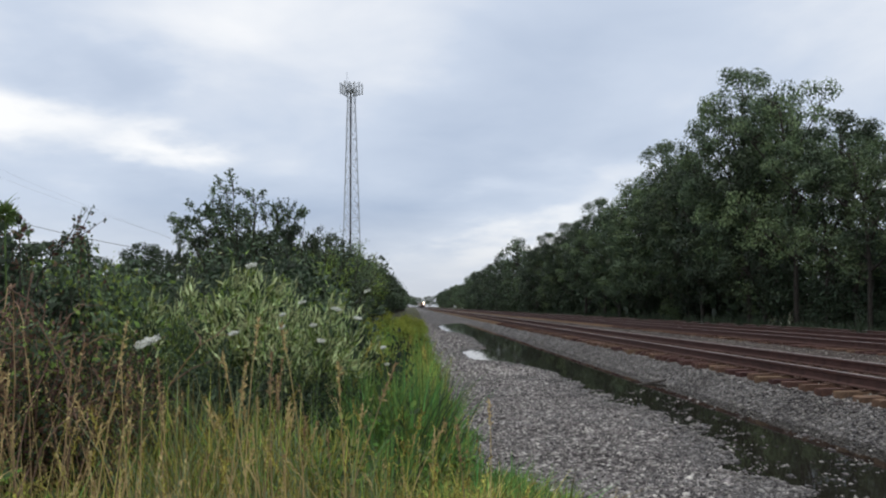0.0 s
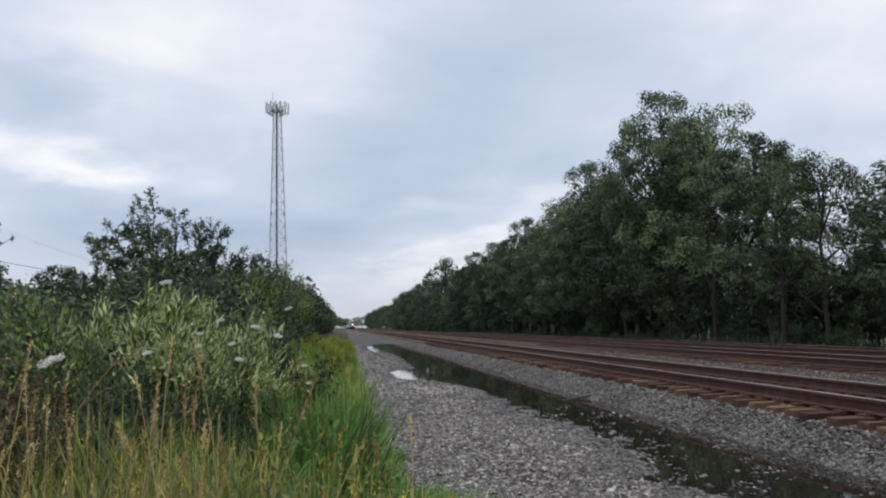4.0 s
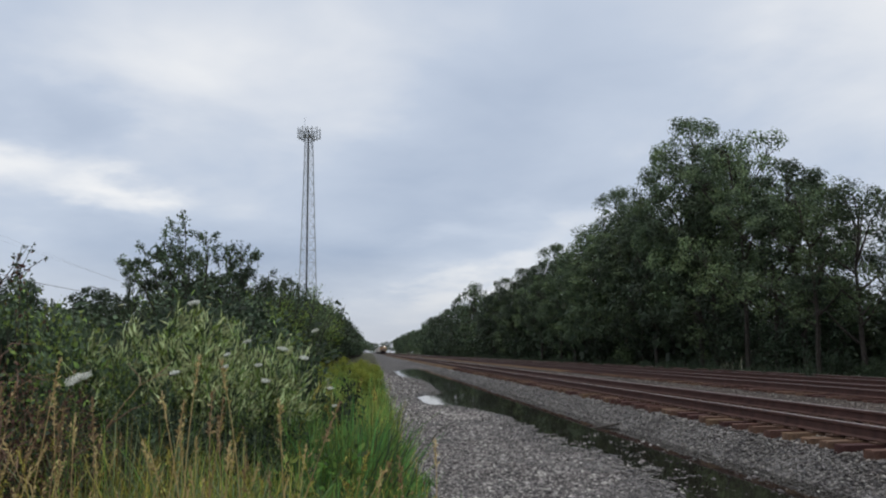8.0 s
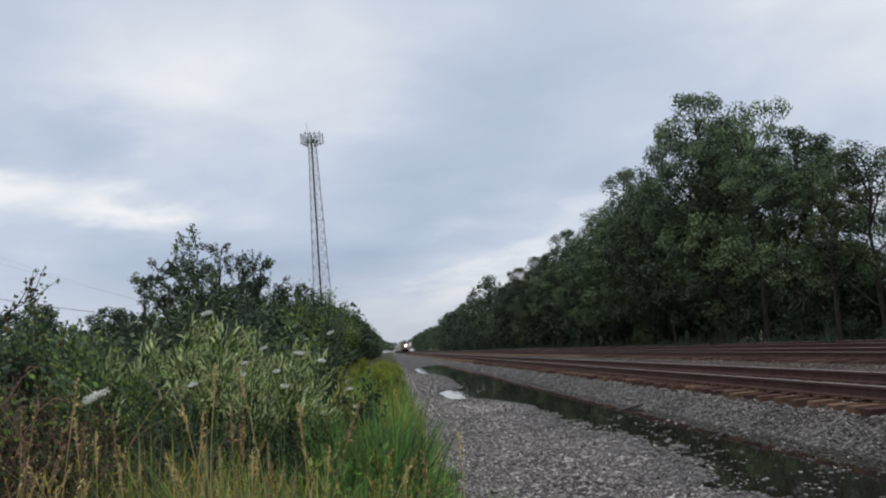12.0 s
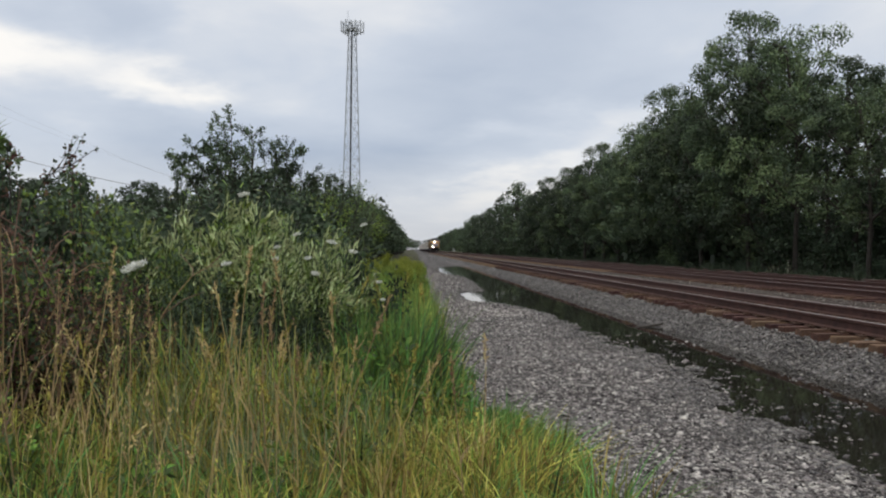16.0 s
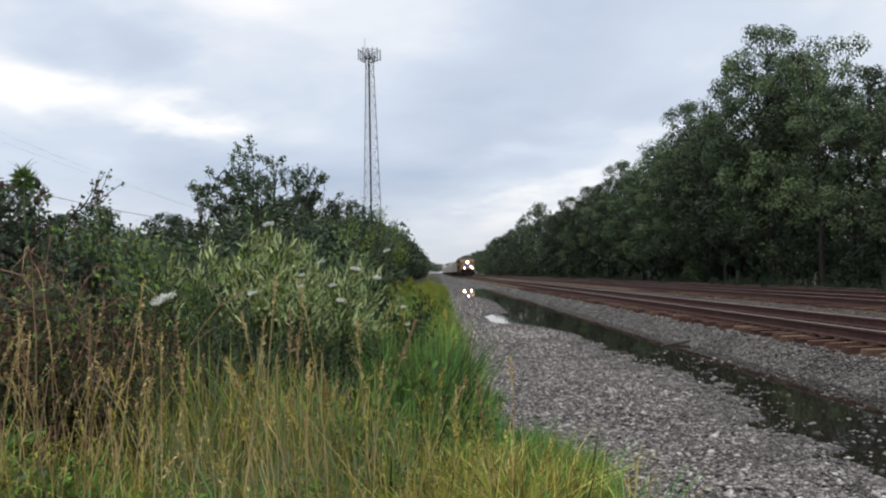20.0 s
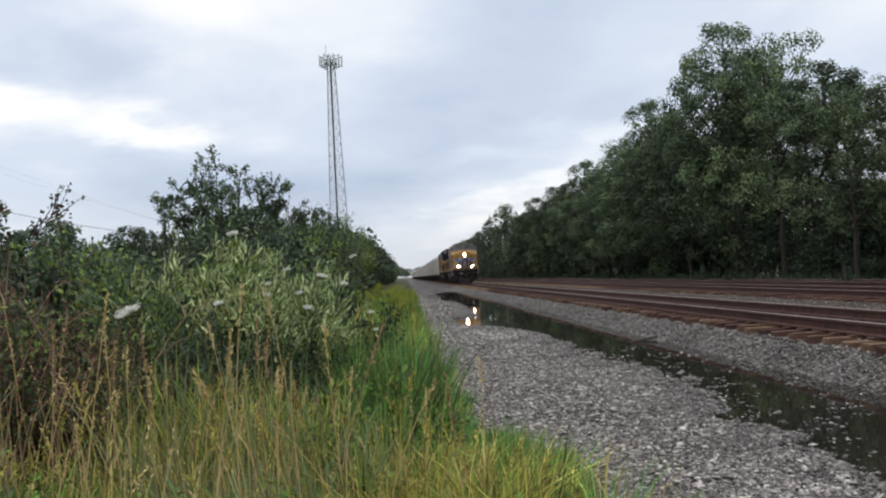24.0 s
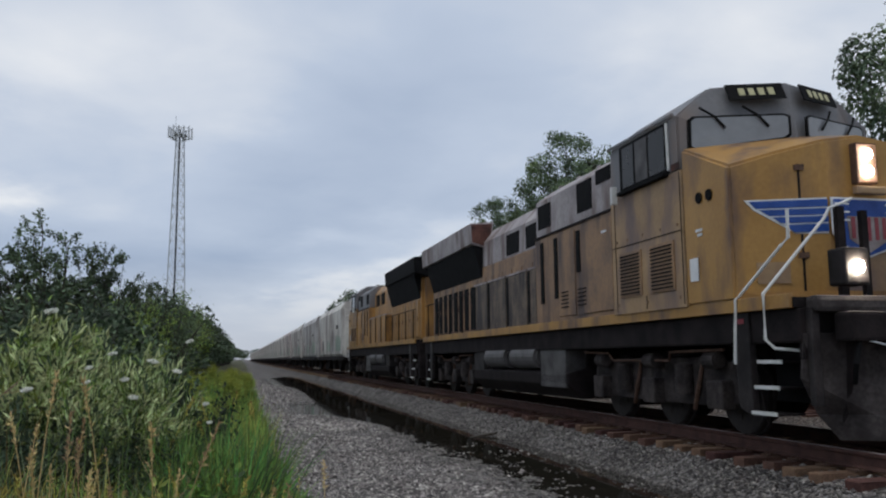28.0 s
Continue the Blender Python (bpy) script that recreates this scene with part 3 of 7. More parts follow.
def build_ground():
    def steps(*runs):
        return np.unique(np.concatenate([np.arange(a, b, s) for a, b, s in runs]).round(4))
    xs = np.concatenate([[-2500, -900, -300, -120, -60, -35, -22, -15], steps((-10, 0, 0.5), (0, 6.6, 0.11), (6.6, 22, 0.35)), [24, 30, 40, 70, 140, 400, 1200, 2500]])
    ys = np.concatenate([[-400, -120, -40, -15, -6], steps((-2, 3, 0.5), (3, 26, 0.13), (26, 90, 0.7)), [100, 115, 135, 160, 200, 260, 340, 450, 650, 1000, 1800, 3200]])
    gx, gy = np.meshgrid(xs, ys, indexing="ij")
    v = np.stack([gx, gy, ground_z(gx, gy)], -1).reshape(-1, 3)
    i = (np.arange(len(xs) - 1)[:, None] * len(ys) + np.arange(len(ys) - 1)[None]).ravel()
    me = mesh_np("ground", v, np.stack([i, i + len(ys), i + len(ys) + 1, i + 1], -1), GROUND, smooth=True)
    zone = smooth(-0.3, 0.35, gx - verge_edge(gy)) * smooth(19.6, 18.4, gx) + smooth(5.9, 6.8, gx) * smooth(19.2, 18.2, gx)
    me.attributes.new("zone", "FLOAT", "POINT").data.foreach_set("value", zone.ravel().astype(np.float32))
    tagged(new("ground", me), "trackside ground of soil, grey gravel and ballast", "ground", kind="structure")


build_ground()


def build_water():
    ys = np.arange(2.5, 86, 0.5)
    lo, hi = pool_near(ys) - 0.9, pool_far(ys) + 0.15
    v = np.concatenate([np.stack([lo, ys, 0 * ys + WATER_LEVEL], 1), np.stack([hi, ys, 0 * ys + WATER_LEVEL], 1)])
    i, k = np.arange(len(ys) - 1), len(ys)
    me = mesh_np("water", v, np.stack([i, i + k, i + k + 1, i + 1], -1), WATER)
    tagged(new("water", me), "long dark rain puddle lying along the gravel", "water", kind="structure")


build_water()


def stones_np(n, place, low, high, r, thick=0.55):
    """Broken stones: rough eight-sided lumps at the places given."""
    at = place(n)
    d = np.array([[1, 0, 0], [0, 1, 0], [-1, 0, 0], [0, -1, 0], [0, 0, 1], [0, 0, -1]], float)
    size = low + (high - low) * r.random(n) ** 2.0
    v = d[None] * r.uniform(0.55, 1.15, (n, 6, 1)) * size[:, None, None] * 0.5 * r.uniform(0.7, 1.35, (n, 1, 3)) * [1, 1, thick]
    a, b = r.uniform(0, 2 * np.pi, n), r.normal(0, 0.35, n)
    ca, sa, cb, sb = np.cos(a), np.sin(a), np.cos(b), np.sin(b)
    x, y, z = v[..., 0], v[..., 1], v[..., 2]
    y, z = y * cb[:, None] - z * sb[:, None], y * sb[:, None] + z * cb[:, None]
    v = np.stack([x * ca[:, None] - y * sa[:, None], x * sa[:, None] + y * ca[:, None], z], -1) + at[:, None]
    f = np.array([[0, 1, 4], [1, 2, 4], [2, 3, 4], [3, 0, 4], [1, 0, 5], [2, 1, 5], [3, 2, 5], [0, 3, 5]])
    return v.reshape(-1, 3), (np.arange(n)[:, None, None] * 6 + f).reshape(-1, 3)


def strew(name, label, n, x0, x1, y0, y1, low, high, seed, power=1.6, drift=0.0, thick=0.55):
    r = np.random.default_rng(seed)

    def place(k):
        y = y0 + (y1 - y0) * r.random(k) ** power
        a, b = np.maximum(x0, verge_edge(y) - 0.1) if x0 < 3 else x0, x1
        x = a + (b - a) * r.random(k)
        if drift:
            # stones gather in drifts
            keep = heaps(0.55 * x + 1.0, 0.45 * y) + r.normal(0, 0.35, k) > drift
            x, y = np.resize(x[keep], k), np.resize(y[keep], k)
            x, y = x + r.normal(0, 0.05, k), y + r.normal(0, 0.08, k)
        return np.stack([x, y, ground_z(x, y) + low * 0.05], 1)
    v, f = stones_np(n, place, low, high, r, thick)
    c = v.reshape(-1, 6, 3).mean(1)
    dry = ground_z(c[:, 0], c[:, 1]) > WATER_LEVEL - 0.012
    v, c, n = v.reshape(-1, 6, 3)[dry].reshape(-1, 3), c[dry], int(dry.sum())
    f = f[: 8 * n]
    near_pool = np.minimum(c[:, 0] - pool_near(c[:, 1]), pool_far(c[:, 1]) + 0.1 - c[:, 0]) + 0.45 * wobble(c[:, 0] * 1.3, c[:, 1] * 1.3) + r.normal(0, 0.22, n)
    tagged(new(name, mesh_np(name, v, f, [STONE if x0 < 3 else BALLAST, STONE_WET], np.repeat(near_pool > -0.55, 8))), label, "gravel", kind="stuff")


strew("gravel_stones", "loose grey crushed stones strewn over the gravel path", 36000, 0.5, 5.3, 4.6, 30, 0.022, 0.070, 3)
strew("ballast_stones", "coarse grey ballast stones banked against the tie ends", 20000, 4.7, 6.12, 6, 42, 0.035, 0.10, 4)
strew("far_gravel", "scattered stones far along the gravel path", 14000, 0.5, 5.6, 20, 75, 0.05, 0.14, 14, 1.5)
strew("flat_stones", "larger flat broken stones lying on the gravel", 3600, 0.9, 5.3, 4.8, 22, 0.05, 0.125, 15, 1.3, 0.1, 0.3)
strew("flat_stones", "large broken stones along the puddle's shore", 2200, 3.05, 4.7, 4.8, 18, 0.05, 0.12, 16, 1.3, -0.1, 0.35)
strew("fine_gravel", "small dark and pale stones between the larger ones", 30000, 0.5, 5.2, 4.8, 15, 0.014, 0.038, 8, 1.3)
strew("track_ballast", "brown-grey ballast stones between the tracks", 9000, 8.75, 11.5, 9, 50, 0.04, 0.09, 5)
strew("crib_ballast", "dark ballast stones between the ties", 5000, 5.95, 8.75, 8, 40, 0.04, 0.09, 9)


def puddle_stones():
    r = np.random.default_rng(6)

    def place(k):
        y = 4.2 + 12.5 * r.random(6 * k) ** 1.3
        x = pool_near(y) - 0.2 + (pool_far(y) - pool_near(y)) * r.random(6 * k) ** 1.4
        pick = np.argsort(-(heaps(x, y) + r.normal(0, 0.45, 6 * k)))[:k]
        x, y = x[pick], y[pick]
        return np.stack([x, y, 0 * x + WATER_LEVEL + r.uniform(-0.014, 0.004, k)], 1)
    v, f = stones_np(1900, place, 0.02, 0.095, r, 0.38)
    tagged(new("puddle_stones", mesh_np("puddle_stones", v, f, [STONE, STONE_WET], np.repeat(r.random(1900) > 0.33, 8))), "pale stones poking out of the shallow puddle", "gravel", kind="stuff")


puddle_stones()

# ---- railway tracks ----
RAIL_SHAPE = [(-0.075, 0), (0.075, 0), (0.075, 0.012), (0.014, 0.035), (0.010, 0.13), (0.036, 0.142), (0.036, 0.176), (0.028, 0.182), (-0.028, 0.182), (-0.036, 0.176), (-0.036, 0.142), (-0.010, 0.13), (-0.014, 0.035), (-0.075, 0.012)]


def tie_mesh(seed):
    r = random.Random(seed)
    bm = boxed(-1.3, 1.3, -0.115, 0.115, -0.17, 0.0, bevel=0.012)
    for v in bm.verts:
        v.co += Vector((r.uniform(-0.012, 0.012), r.uniform(-0.008, 0.008), r.uniform(-0.006, 0.004)))
    me = bpy.data.meshes.new("tie")
    bm.to_mesh(me)
    bm.free()
    me.materials.append(TIE_WOOD)
    return me


TIES = [tie_mesh(s) for s in range(5)]
PLATE = bpy.data.meshes.new("tie_plate")
_bm = boxed(-0.17, 0.17, -0.09, 0.09, 0, 0.02, bevel=0.004)
for _x in (-0.11, 0.11):
    for _y in (-0.05, 0.05):
        box(_bm, _x - 0.012, _x + 0.012, _y - 0.012, _y + 0.012, 0.02, 0.045)
_bm.to_mesh(PLATE)
_bm.free()
PLATE.materials.append(IRON)


def build_track(name, x, label, y_ties):
    track = tagged(new(name), label, "railway track", kind="structure")
    track.location = (x, 0, 0)
    r = random.Random(int(x * 100))
    for s in (-1, 1):
        bm = prism(bmesh.new(), [(u + s * 0.7525, v + RAIL_TOP - 0.182) for u, v in RAIL_SHAPE], "y", -60, 1400)
        rail = part("rail", bm, RAIL_RUST, track, "rusty brown steel rail")
        part("running_surface", boxed(s * 0.7525 - 0.027, s * 0.7525 + 0.027, -60, 1400, RAIL_TOP - 0.001, RAIL_TOP + 0.003), RAIL_HEAD, rail, "dull worn top of the rail")
    y, top = y_ties[0], RAIL_TOP - 0.204
    while y < y_ties[1]:
        tie = child("tie", TIES[r.randrange(5)], track)
        tie.location, tie.rotation_euler = (r.uniform(-0.06, 0.06), y + r.uniform(-0.04, 0.04), top + r.uniform(-0.012, 0.006)), (0, 0, r.uniform(-0.02, 0.02))
        if y < 32 and x < 10:
            for s in (-1, 1):
                plate = child("tie_plate", PLATE, track)
                plate.location = (s * 0.7525, y, top + 0.001)
        y += 0.52
    vs, n = [], 0
    while y < 330:
        vs.append((r.uniform(-0.06, 0.06), y, top))
        y += 0.52
    c = np.array(vs)
    d = np.array([[sx * 1.3, sy * 0.115, z] for sx in (-1, 1) for sy in (-1, 1) for z in (-0.17, 0)])
    q = np.array([[0, 1, 3, 2], [4, 6, 7, 5], [0, 4, 5, 1], [2, 3, 7, 6], [1, 5, 7, 3]])
    me = mesh_np("distant_ties", (c[:, None] + d[None]).reshape(-1, 3), (np.arange(len(c))[:, None, None] * 8 + q).reshape(-1, 4), TIE_WOOD)
    tagged(child("distant_ties", me, track), "row of weathered wooden ties far along the track", kind="stuff")


build_track("track_near", TRACK_NEAR, "rusty main-line railway track on wooden ties", (3.0, 62.0))
build_track("track_far", TRACK_FAR, "second rusty railway track beyond the first", (8.0, 50.0))
build_track("track_third", TRACK_THIRD, "third rusty railway track beside the wood", (14.0, 40.0))


# ---- trees and shrubs ----
def make_tree(name, label, h, base, spread, leaf, seed, count, size, lobes=7, category="tree", clumps=24, puff=0.17):
    """A trunk with limbs that carry rounded lobes; each lobe is a shell of leaf clumps with gaps between them."""
    r = np.random.default_rng(seed)
    thing = tagged(new(name), label, category)
    k = np.linspace(0, 1, 9)
    trunk = np.concatenate([np.cumsum(r.normal(0, 0.012 * h, (9, 2)), 0) * k[:, None], (k * h * 0.86)[:, None]], 1)
    trunk[0, 2] = -0.15
    pieces = [tube_np(trunk, 0.011 * h * (1 - 0.8 * k) + 0.008, 8)]
    mid = base + (1 - base) * 0.52
    masses = [(np.array([0, 0, mid * h]), np.array([0.66 * spread, 0.66 * spread, 0.40 * (1 - base) * h]))]
    for i in range(lobes):
        g = (i + 0.5 * r.random()) / (lobes - 0.5)
        az = i * 2.4 + r.normal(0, 0.3)
        wide = spread * (0.30 + 0.70 * math.sqrt(max(0.0, 1 - (1.9 * (g - 0.42)) ** 2)))
        at = np.array([math.cos(az), math.sin(az), 0]) * wide * r.uniform(0.52, 0.72) + [0, 0, h * (base + (1 - base) * (0.12 + 0.70 * g))]
        q = spread * r.uniform(0.30, 0.46)
        masses.append((at, np.array([q, q, q * r.uniform(0.8, 1.15)])))
    centres, sizes, heart = [], [], []
    for i, (c, q) in enumerate(masses):
        if i:
            f = max(0.12, c[2] / h - 0.16)
            start = np.array([np.interp(f, k * 0.86, trunk[:, a]) for a in range(3)])
            t = np.linspace(0, 1, 5)[:, None]
            pieces.append(tube_np(start + (c - start) * t - [[0, 0, 0.12 * h]] * (t * (1 - t)) * 0.4, np.linspace(0.0065 * h, 0.002 * h, 5), 5))
        n = int(clumps * (1.9 if i == 0 else 1.0) * (0.7 + 0.6 * r.random()))
        d = unit(r.normal(size=(n, 3)) + [0, 0, 0.22])
        p = c + d * q * r.uniform(0.72, 1.08, (n, 1))
        centres.append(p)
        sizes.append(spread * puff * r.uniform(0.65, 1.25, n))
        heart.append(np.repeat(c[None], n, 0))
        for a in range(0, n, 2):
            pieces.append(tube_np(np.stack([c + (p[a] - c) * 0.15, p[a]]), [0.0022 * h, 0.0006 * h], 3))
    centres, sizes, heart = np.concatenate(centres), np.concatenate(sizes), np.concatenate(heart)
    which = r.choice(len(centres), count, p=sizes**2 / (sizes**2).sum())
    ball = unit(r.normal(size=(count, 3)) + unit(centres - heart)[which] * 0.5) * r.random((count, 1)) ** 0.33
    at = centres[which] + ball * sizes[which][:, None] * [1, 1, 0.8]
    out = unit(ball + r.normal(0, 0.3, (count, 3)) + [0, 0, 0.35])
    along = np.cross(out, r.normal(size=(count, 3))) + ball * 0.25 + [0, 0, -0.25]
    s = size * r.uniform(0.6, 1.3, count)
    v, q = leaves_np(at, along, s, s * 0.66, r, facing=out)
    fit_ = h / v[:, 2].max()
    v[:, 2] = np.maximum(v[:, 2] * fit_, 0.02)
    wood = gather(pieces)
    child("trunk", mesh_np("trunk", wood[0] * [1, 1, fit_], wood[1], BARK, smooth=True), thing, "grey-brown trunk and branches")
    tones = leaf if isinstance(leaf, list) else [leaf]
    child("crown", mesh_np("crown", v, q, tones, r.integers(0, len(tones), len(centres))[which]), thing)
    return thing


def make_shrub(name, label, h, spread, leaf, seed, count, size, aspect=0.5, stems=16, up=0.4, category="shrub", wood=BARK, low=0.12):
    """Many stems from one root, with leaves along them down to the ground."""
    r = np.random.default_rng(seed)
    thing = tagged(new(name), label, category)
    pieces, lines = [], []
    for i in range(stems):
        az, out = r.uniform(0, 2 * np.pi), spread * math.sqrt(r.random()) * 0.95
        top = h * r.uniform(0.72, 1.0) * (1 - 0.28 * (out / spread) ** 2)
        s = np.linspace(0, 1, 6)[:, None]
        tip = np.array([math.cos(az) * out, math.sin(az) * out, top])
        foot = np.array([math.cos(az) * out * 0.35, math.sin(az) * out * 0.35, -0.1])
        line = foot + (tip - foot) * np.concatenate([s**1.3, s**1.3, s], 1) + r.normal(0, 0.03 * h, (6, 3)) * s
        pieces.append(tube_np(line, np.linspace(0.008 * h, 0.0014 * h, 6), 4))
        lines.append(line)
        for b in range(3):
            q = r.uniform(0.3, 0.9)
            p0 = np.array([np.interp(q, s[:, 0], line[:, a]) for a in range(3)])
            p1 = p0 + unit(r.normal(size=3) + [0, 0, up]) * spread * r.uniform(0.2, 0.45)
            side = np.linspace(p0, p1, 6)
            pieces.append(tube_np(side[::5], [0.003 * h, 0.0008 * h], 3))
            lines.append(side)
    v, q = gather(pieces)
    child("branchwork", mesh_np("branchwork", v, q, wood, smooth=True), thing)
    L = np.array(lines)
    which, t = r.integers(0, len(L), count), low + (1 - low) * r.random(count) ** 0.8
    k = np.minimum((t * 5).astype(int), 4)
    f = (t * 5 - k)[:, None]
    at = L[which, k] * (1 - f) + L[which, k + 1] * f + r.normal(0, spread * 0.07, (count, 3))
    at[:, 2] = np.maximum(at[:, 2], 0.03)
    along = unit(L[which, k + 1] - L[which, k]) * up + r.normal(0, 0.55, (count, 3))
    s = size * r.uniform(0.6, 1.3, count)
    v, q = leaves_np(at, along, s, s * aspect, r)
    if isinstance(leaf, list):
        child("foliage", mesh_np("foliage", v, q, leaf, r.integers(0, len(leaf), count)), thing)
    else:
        child("foliage", mesh_np("foliage", v, q, leaf), thing)
    return thing


def make_fan_tree(name, label, h, spread, leaf, seed, count, size, limbs=13):
    """A short trunk that forks into a fan of limbs, whose side shoots end in leafy sprays with sky between them."""
    r = np.random.default_rng(seed)
    thing = tagged(new(name), label, "tree")
    fork = np.array([0.0, 0.0, 0.22 * h])
    pieces = [tube_np(np.array([[0, 0, -0.15], [0.03, 0.02, 0.12 * h], fork]), [0.020 * h, 0.016 * h, 0.014 * h], 8)]
    sprays = []
    for i in range(limbs):
        az, flat = i * 2.4 + r.normal(0, 0.25), math.sqrt((i + 0.4) / limbs)
        top = h * (1 - 0.20 * flat**2) * r.uniform(0.86, 1.0)
        tip = np.array([math.cos(az) * spread * flat, math.sin(az) * spread * flat, top])
        t = np.linspace(0, 1, 8)[:, None]
        limb = fork + (tip - fork) * np.concatenate([t**0.8, t**0.8, t], 1) + np.cumsum(r.normal(0, 0.010 * h, (8, 3)), 0) * t
        pieces.append(tube_np(limb, np.linspace(0.008 * h, 0.0015 * h, 8), 5))
        sprays.append((limb[5], limb[7]))
        for b in range(7):
            g = r.uniform(0.38, 0.97)
            p0 = np.array([np.interp(g, t[:, 0], limb[:, a]) for a in range(3)])
            d = unit(r.normal(size=3) * [1, 1, 0.5] + unit(tip - fork) * 0.9 + [0, 0, 0.25])
            p1 = p0 + d * spread * r.uniform(0.18, 0.36)
            pieces.append(tube_np(np.stack([p0, (p0 + p1) / 2 + r.normal(0, 0.01 * h, 3), p1]), [0.003 * h, 0.002 * h, 0.0008 * h], 4))
            sprays.append((p0 * 0.6 + p1 * 0.4, p1))
    child("trunk", mesh_np("trunk", *gather(pieces), BARK, smooth=True), thing, "dark forked trunk and branches")
    a, b = np.array([p for p, _ in sprays]), np.array([p for _, p in sprays])
    which, t = r.integers(0, len(a), count), r.random((count, 1)) ** 0.7
    at = a[which] * (1 - t) + b[which] * t + r.normal(0, 0.030 * spread, (count, 3))
    l = size * r.uniform(0.6, 1.3, count)
    v, q = leaves_np(at, (b - a)[which] / spread * 2 + r.normal(0, 0.6, (count, 3)), l, l * 0.55, r)
    child("crown", mesh_np("crown", v, q, leaf, r.integers(0, len(leaf), len(a))[which]), thing)
    return thing


def scatter(thing, places, seed, group="", tilt=0.0):
    """Puts the thing at the first place and copies at the others: (x, y, height scale)."""
    r = random.Random(seed)
    out = []
    for i, (x, y, s, *wide) in enumerate(places):
        ob = thing if i == 0 else copy_thing(thing, Matrix())
        w = s * (wide[0] if wide else r.uniform(0.9, 1.15))
        ob.location = (x, y, float(ground_z(x, y)) - 0.03)
        ob.rotation_euler, ob.scale = (r.gauss(0, tilt), r.gauss(0, tilt), r.uniform(0, 6.28)), (w, w, s)
        if group:
            tagged(ob, group=group)
        out.append(ob)
    return out


def forest():
    mixed = [LEAF_WOOD, LEAF_WOOD, LEAF_LIGHT, LEAF_DARK]
    near = [
        make_tree("broadleaf_tree", "tall broadleaf tree with a lobed dark green crown", 14.0, 0.22, 4.1, mixed, 11, 25000, 0.165, 10, clumps=24, puff=0.15),
        make_tree("broadleaf_tree", "tall leafy tree with an uneven open crown", 13.0, 0.26, 3.5, [LEAF_LIGHT, LEAF_WOOD, LEAF_LIGHT], 12, 9500, 0.15, 9, clumps=13, puff=0.16),
        make_tree("broadleaf_tree", "slender dark green woodland tree", 12.0, 0.14, 2.7, [LEAF_DARK, LEAF_WOOD, LEAF_DARK], 13, 16000, 0.15, 9, clumps=22, puff=0.17),
        make_tree("broadleaf_tree", "broad woodland tree with dense lower branches", 11.0, 0.12, 3.5, mixed, 14, 19000, 0.16, 9, clumps=22, puff=0.16),
    ]
    far = [
        make_tree("distant_tree", "dark green tree far along the wood's edge", 14.0, 0.06, 4.2, mixed, 15, 2300, 0.44, 8, clumps=14, puff=0.2),
        make_tree("distant_tree", "rounded green tree far along the wood's edge", 13.0, 0.06, 4.0, [LEAF_DARK, LEAF_WOOD, LEAF_DARK], 16, 2300, 0.44, 7, clumps=14, puff=0.2),
    ]
    tall, tall_far = [14.0, 13.0, 12.0, 11.0], [14.0, 13.0]
    # along the edge: distance, height, kind
    edge = [(19.0, 15.0, 0), (24.6, 6.0, 3), (27.6, 8.2, 3), (33.4, 9.0, 1), (36.4, 9.4, 1), (39.0, 11.2, 2), (41.8, 11.0, 1), (44.4, 14.2, 1), (48.4, 14.4, 3), (49.8, 16.3, 0), (57.0, 12.6, 2), (61.5, 12.8, 3), (66.6, 15.2, 0), (71.5, 13.2, 3), (76.5, 13.6, 1), (82, 11.6, 3), (88, 13.3, 0), (96.5, 12.4, 2), (104, 11.6, 1), (110, 12.9, 0), (118, 10.8, 3), (126, 13.0, 0), (135, 11.4, 2)]
    r = random.Random(21)
    sorts, sorts_far = [[], [], [], []], [[], []]
    for y, h, k in edge:
        sorts[k].append((r.uniform(20.0, 21.4), y, h / tall[k], 1.0 * 13 / max(h, 11)))
    for y in range(56, 130, 9):
        k = r.randrange(2)
        sorts_far[k].append((r.uniform(26, 30), y + r.uniform(-2, 2), r.uniform(7.5, 9.5) / tall_far[k], 1.2))
    for y in (58, 65, 74, 84):
        sorts[3].append((r.uniform(23.6, 25.0), y + r.uniform(-1, 1), r.uniform(11.2, 12.4) / tall[3], 1.0))
    for y, h in ((33, 4.2), (37.5, 4.8), (42, 5.2), (46.5, 6.0)):
        sorts[2].append((r.uniform(24.0, 25.5), y, h / tall[2], 1.4))
    y = 142.0
    while y < 660:
        k = r.randrange(2)
        sorts_far[k].append((r.uniform(20.0, 22.5), y, (r.uniform(10.2, 15.6) if y < 330 else r.uniform(9.5, 13)) / tall_far[k], 1.0))
        y += r.uniform(7, 12)
    for x, y, h in ((-9, 720, 13), (-4, 900, 14), (-1, 1040, 15), (2, 1120, 14), (-6, 1000, 15), (5, 1180, 15), (-12, 820, 13), (14, 980, 14), (17, 860, 13), (19, 760, 13), (9, 1220, 15), (12, 1100, 14)):
        sorts_far[0].append((x + (0 if x < 10 else 4), y, h / tall_far[0], 1.3))
    y = 140.0
    while y < 420:
        k = r.randrange(2)
        sorts_far[k].append((r.uniform(26, 30), y, r.uniform(9.5, 11.5) / tall_far[k], 1.0))
        y += r.uniform(12, 17)
    for k in range(4):
        scatter(near[k], sorts[k], 30 + k, "woodland trees along the track")
    for k in range(2):
        scatter(far[k], sorts_far[k], 35 + k, "woodland trees far along the track")
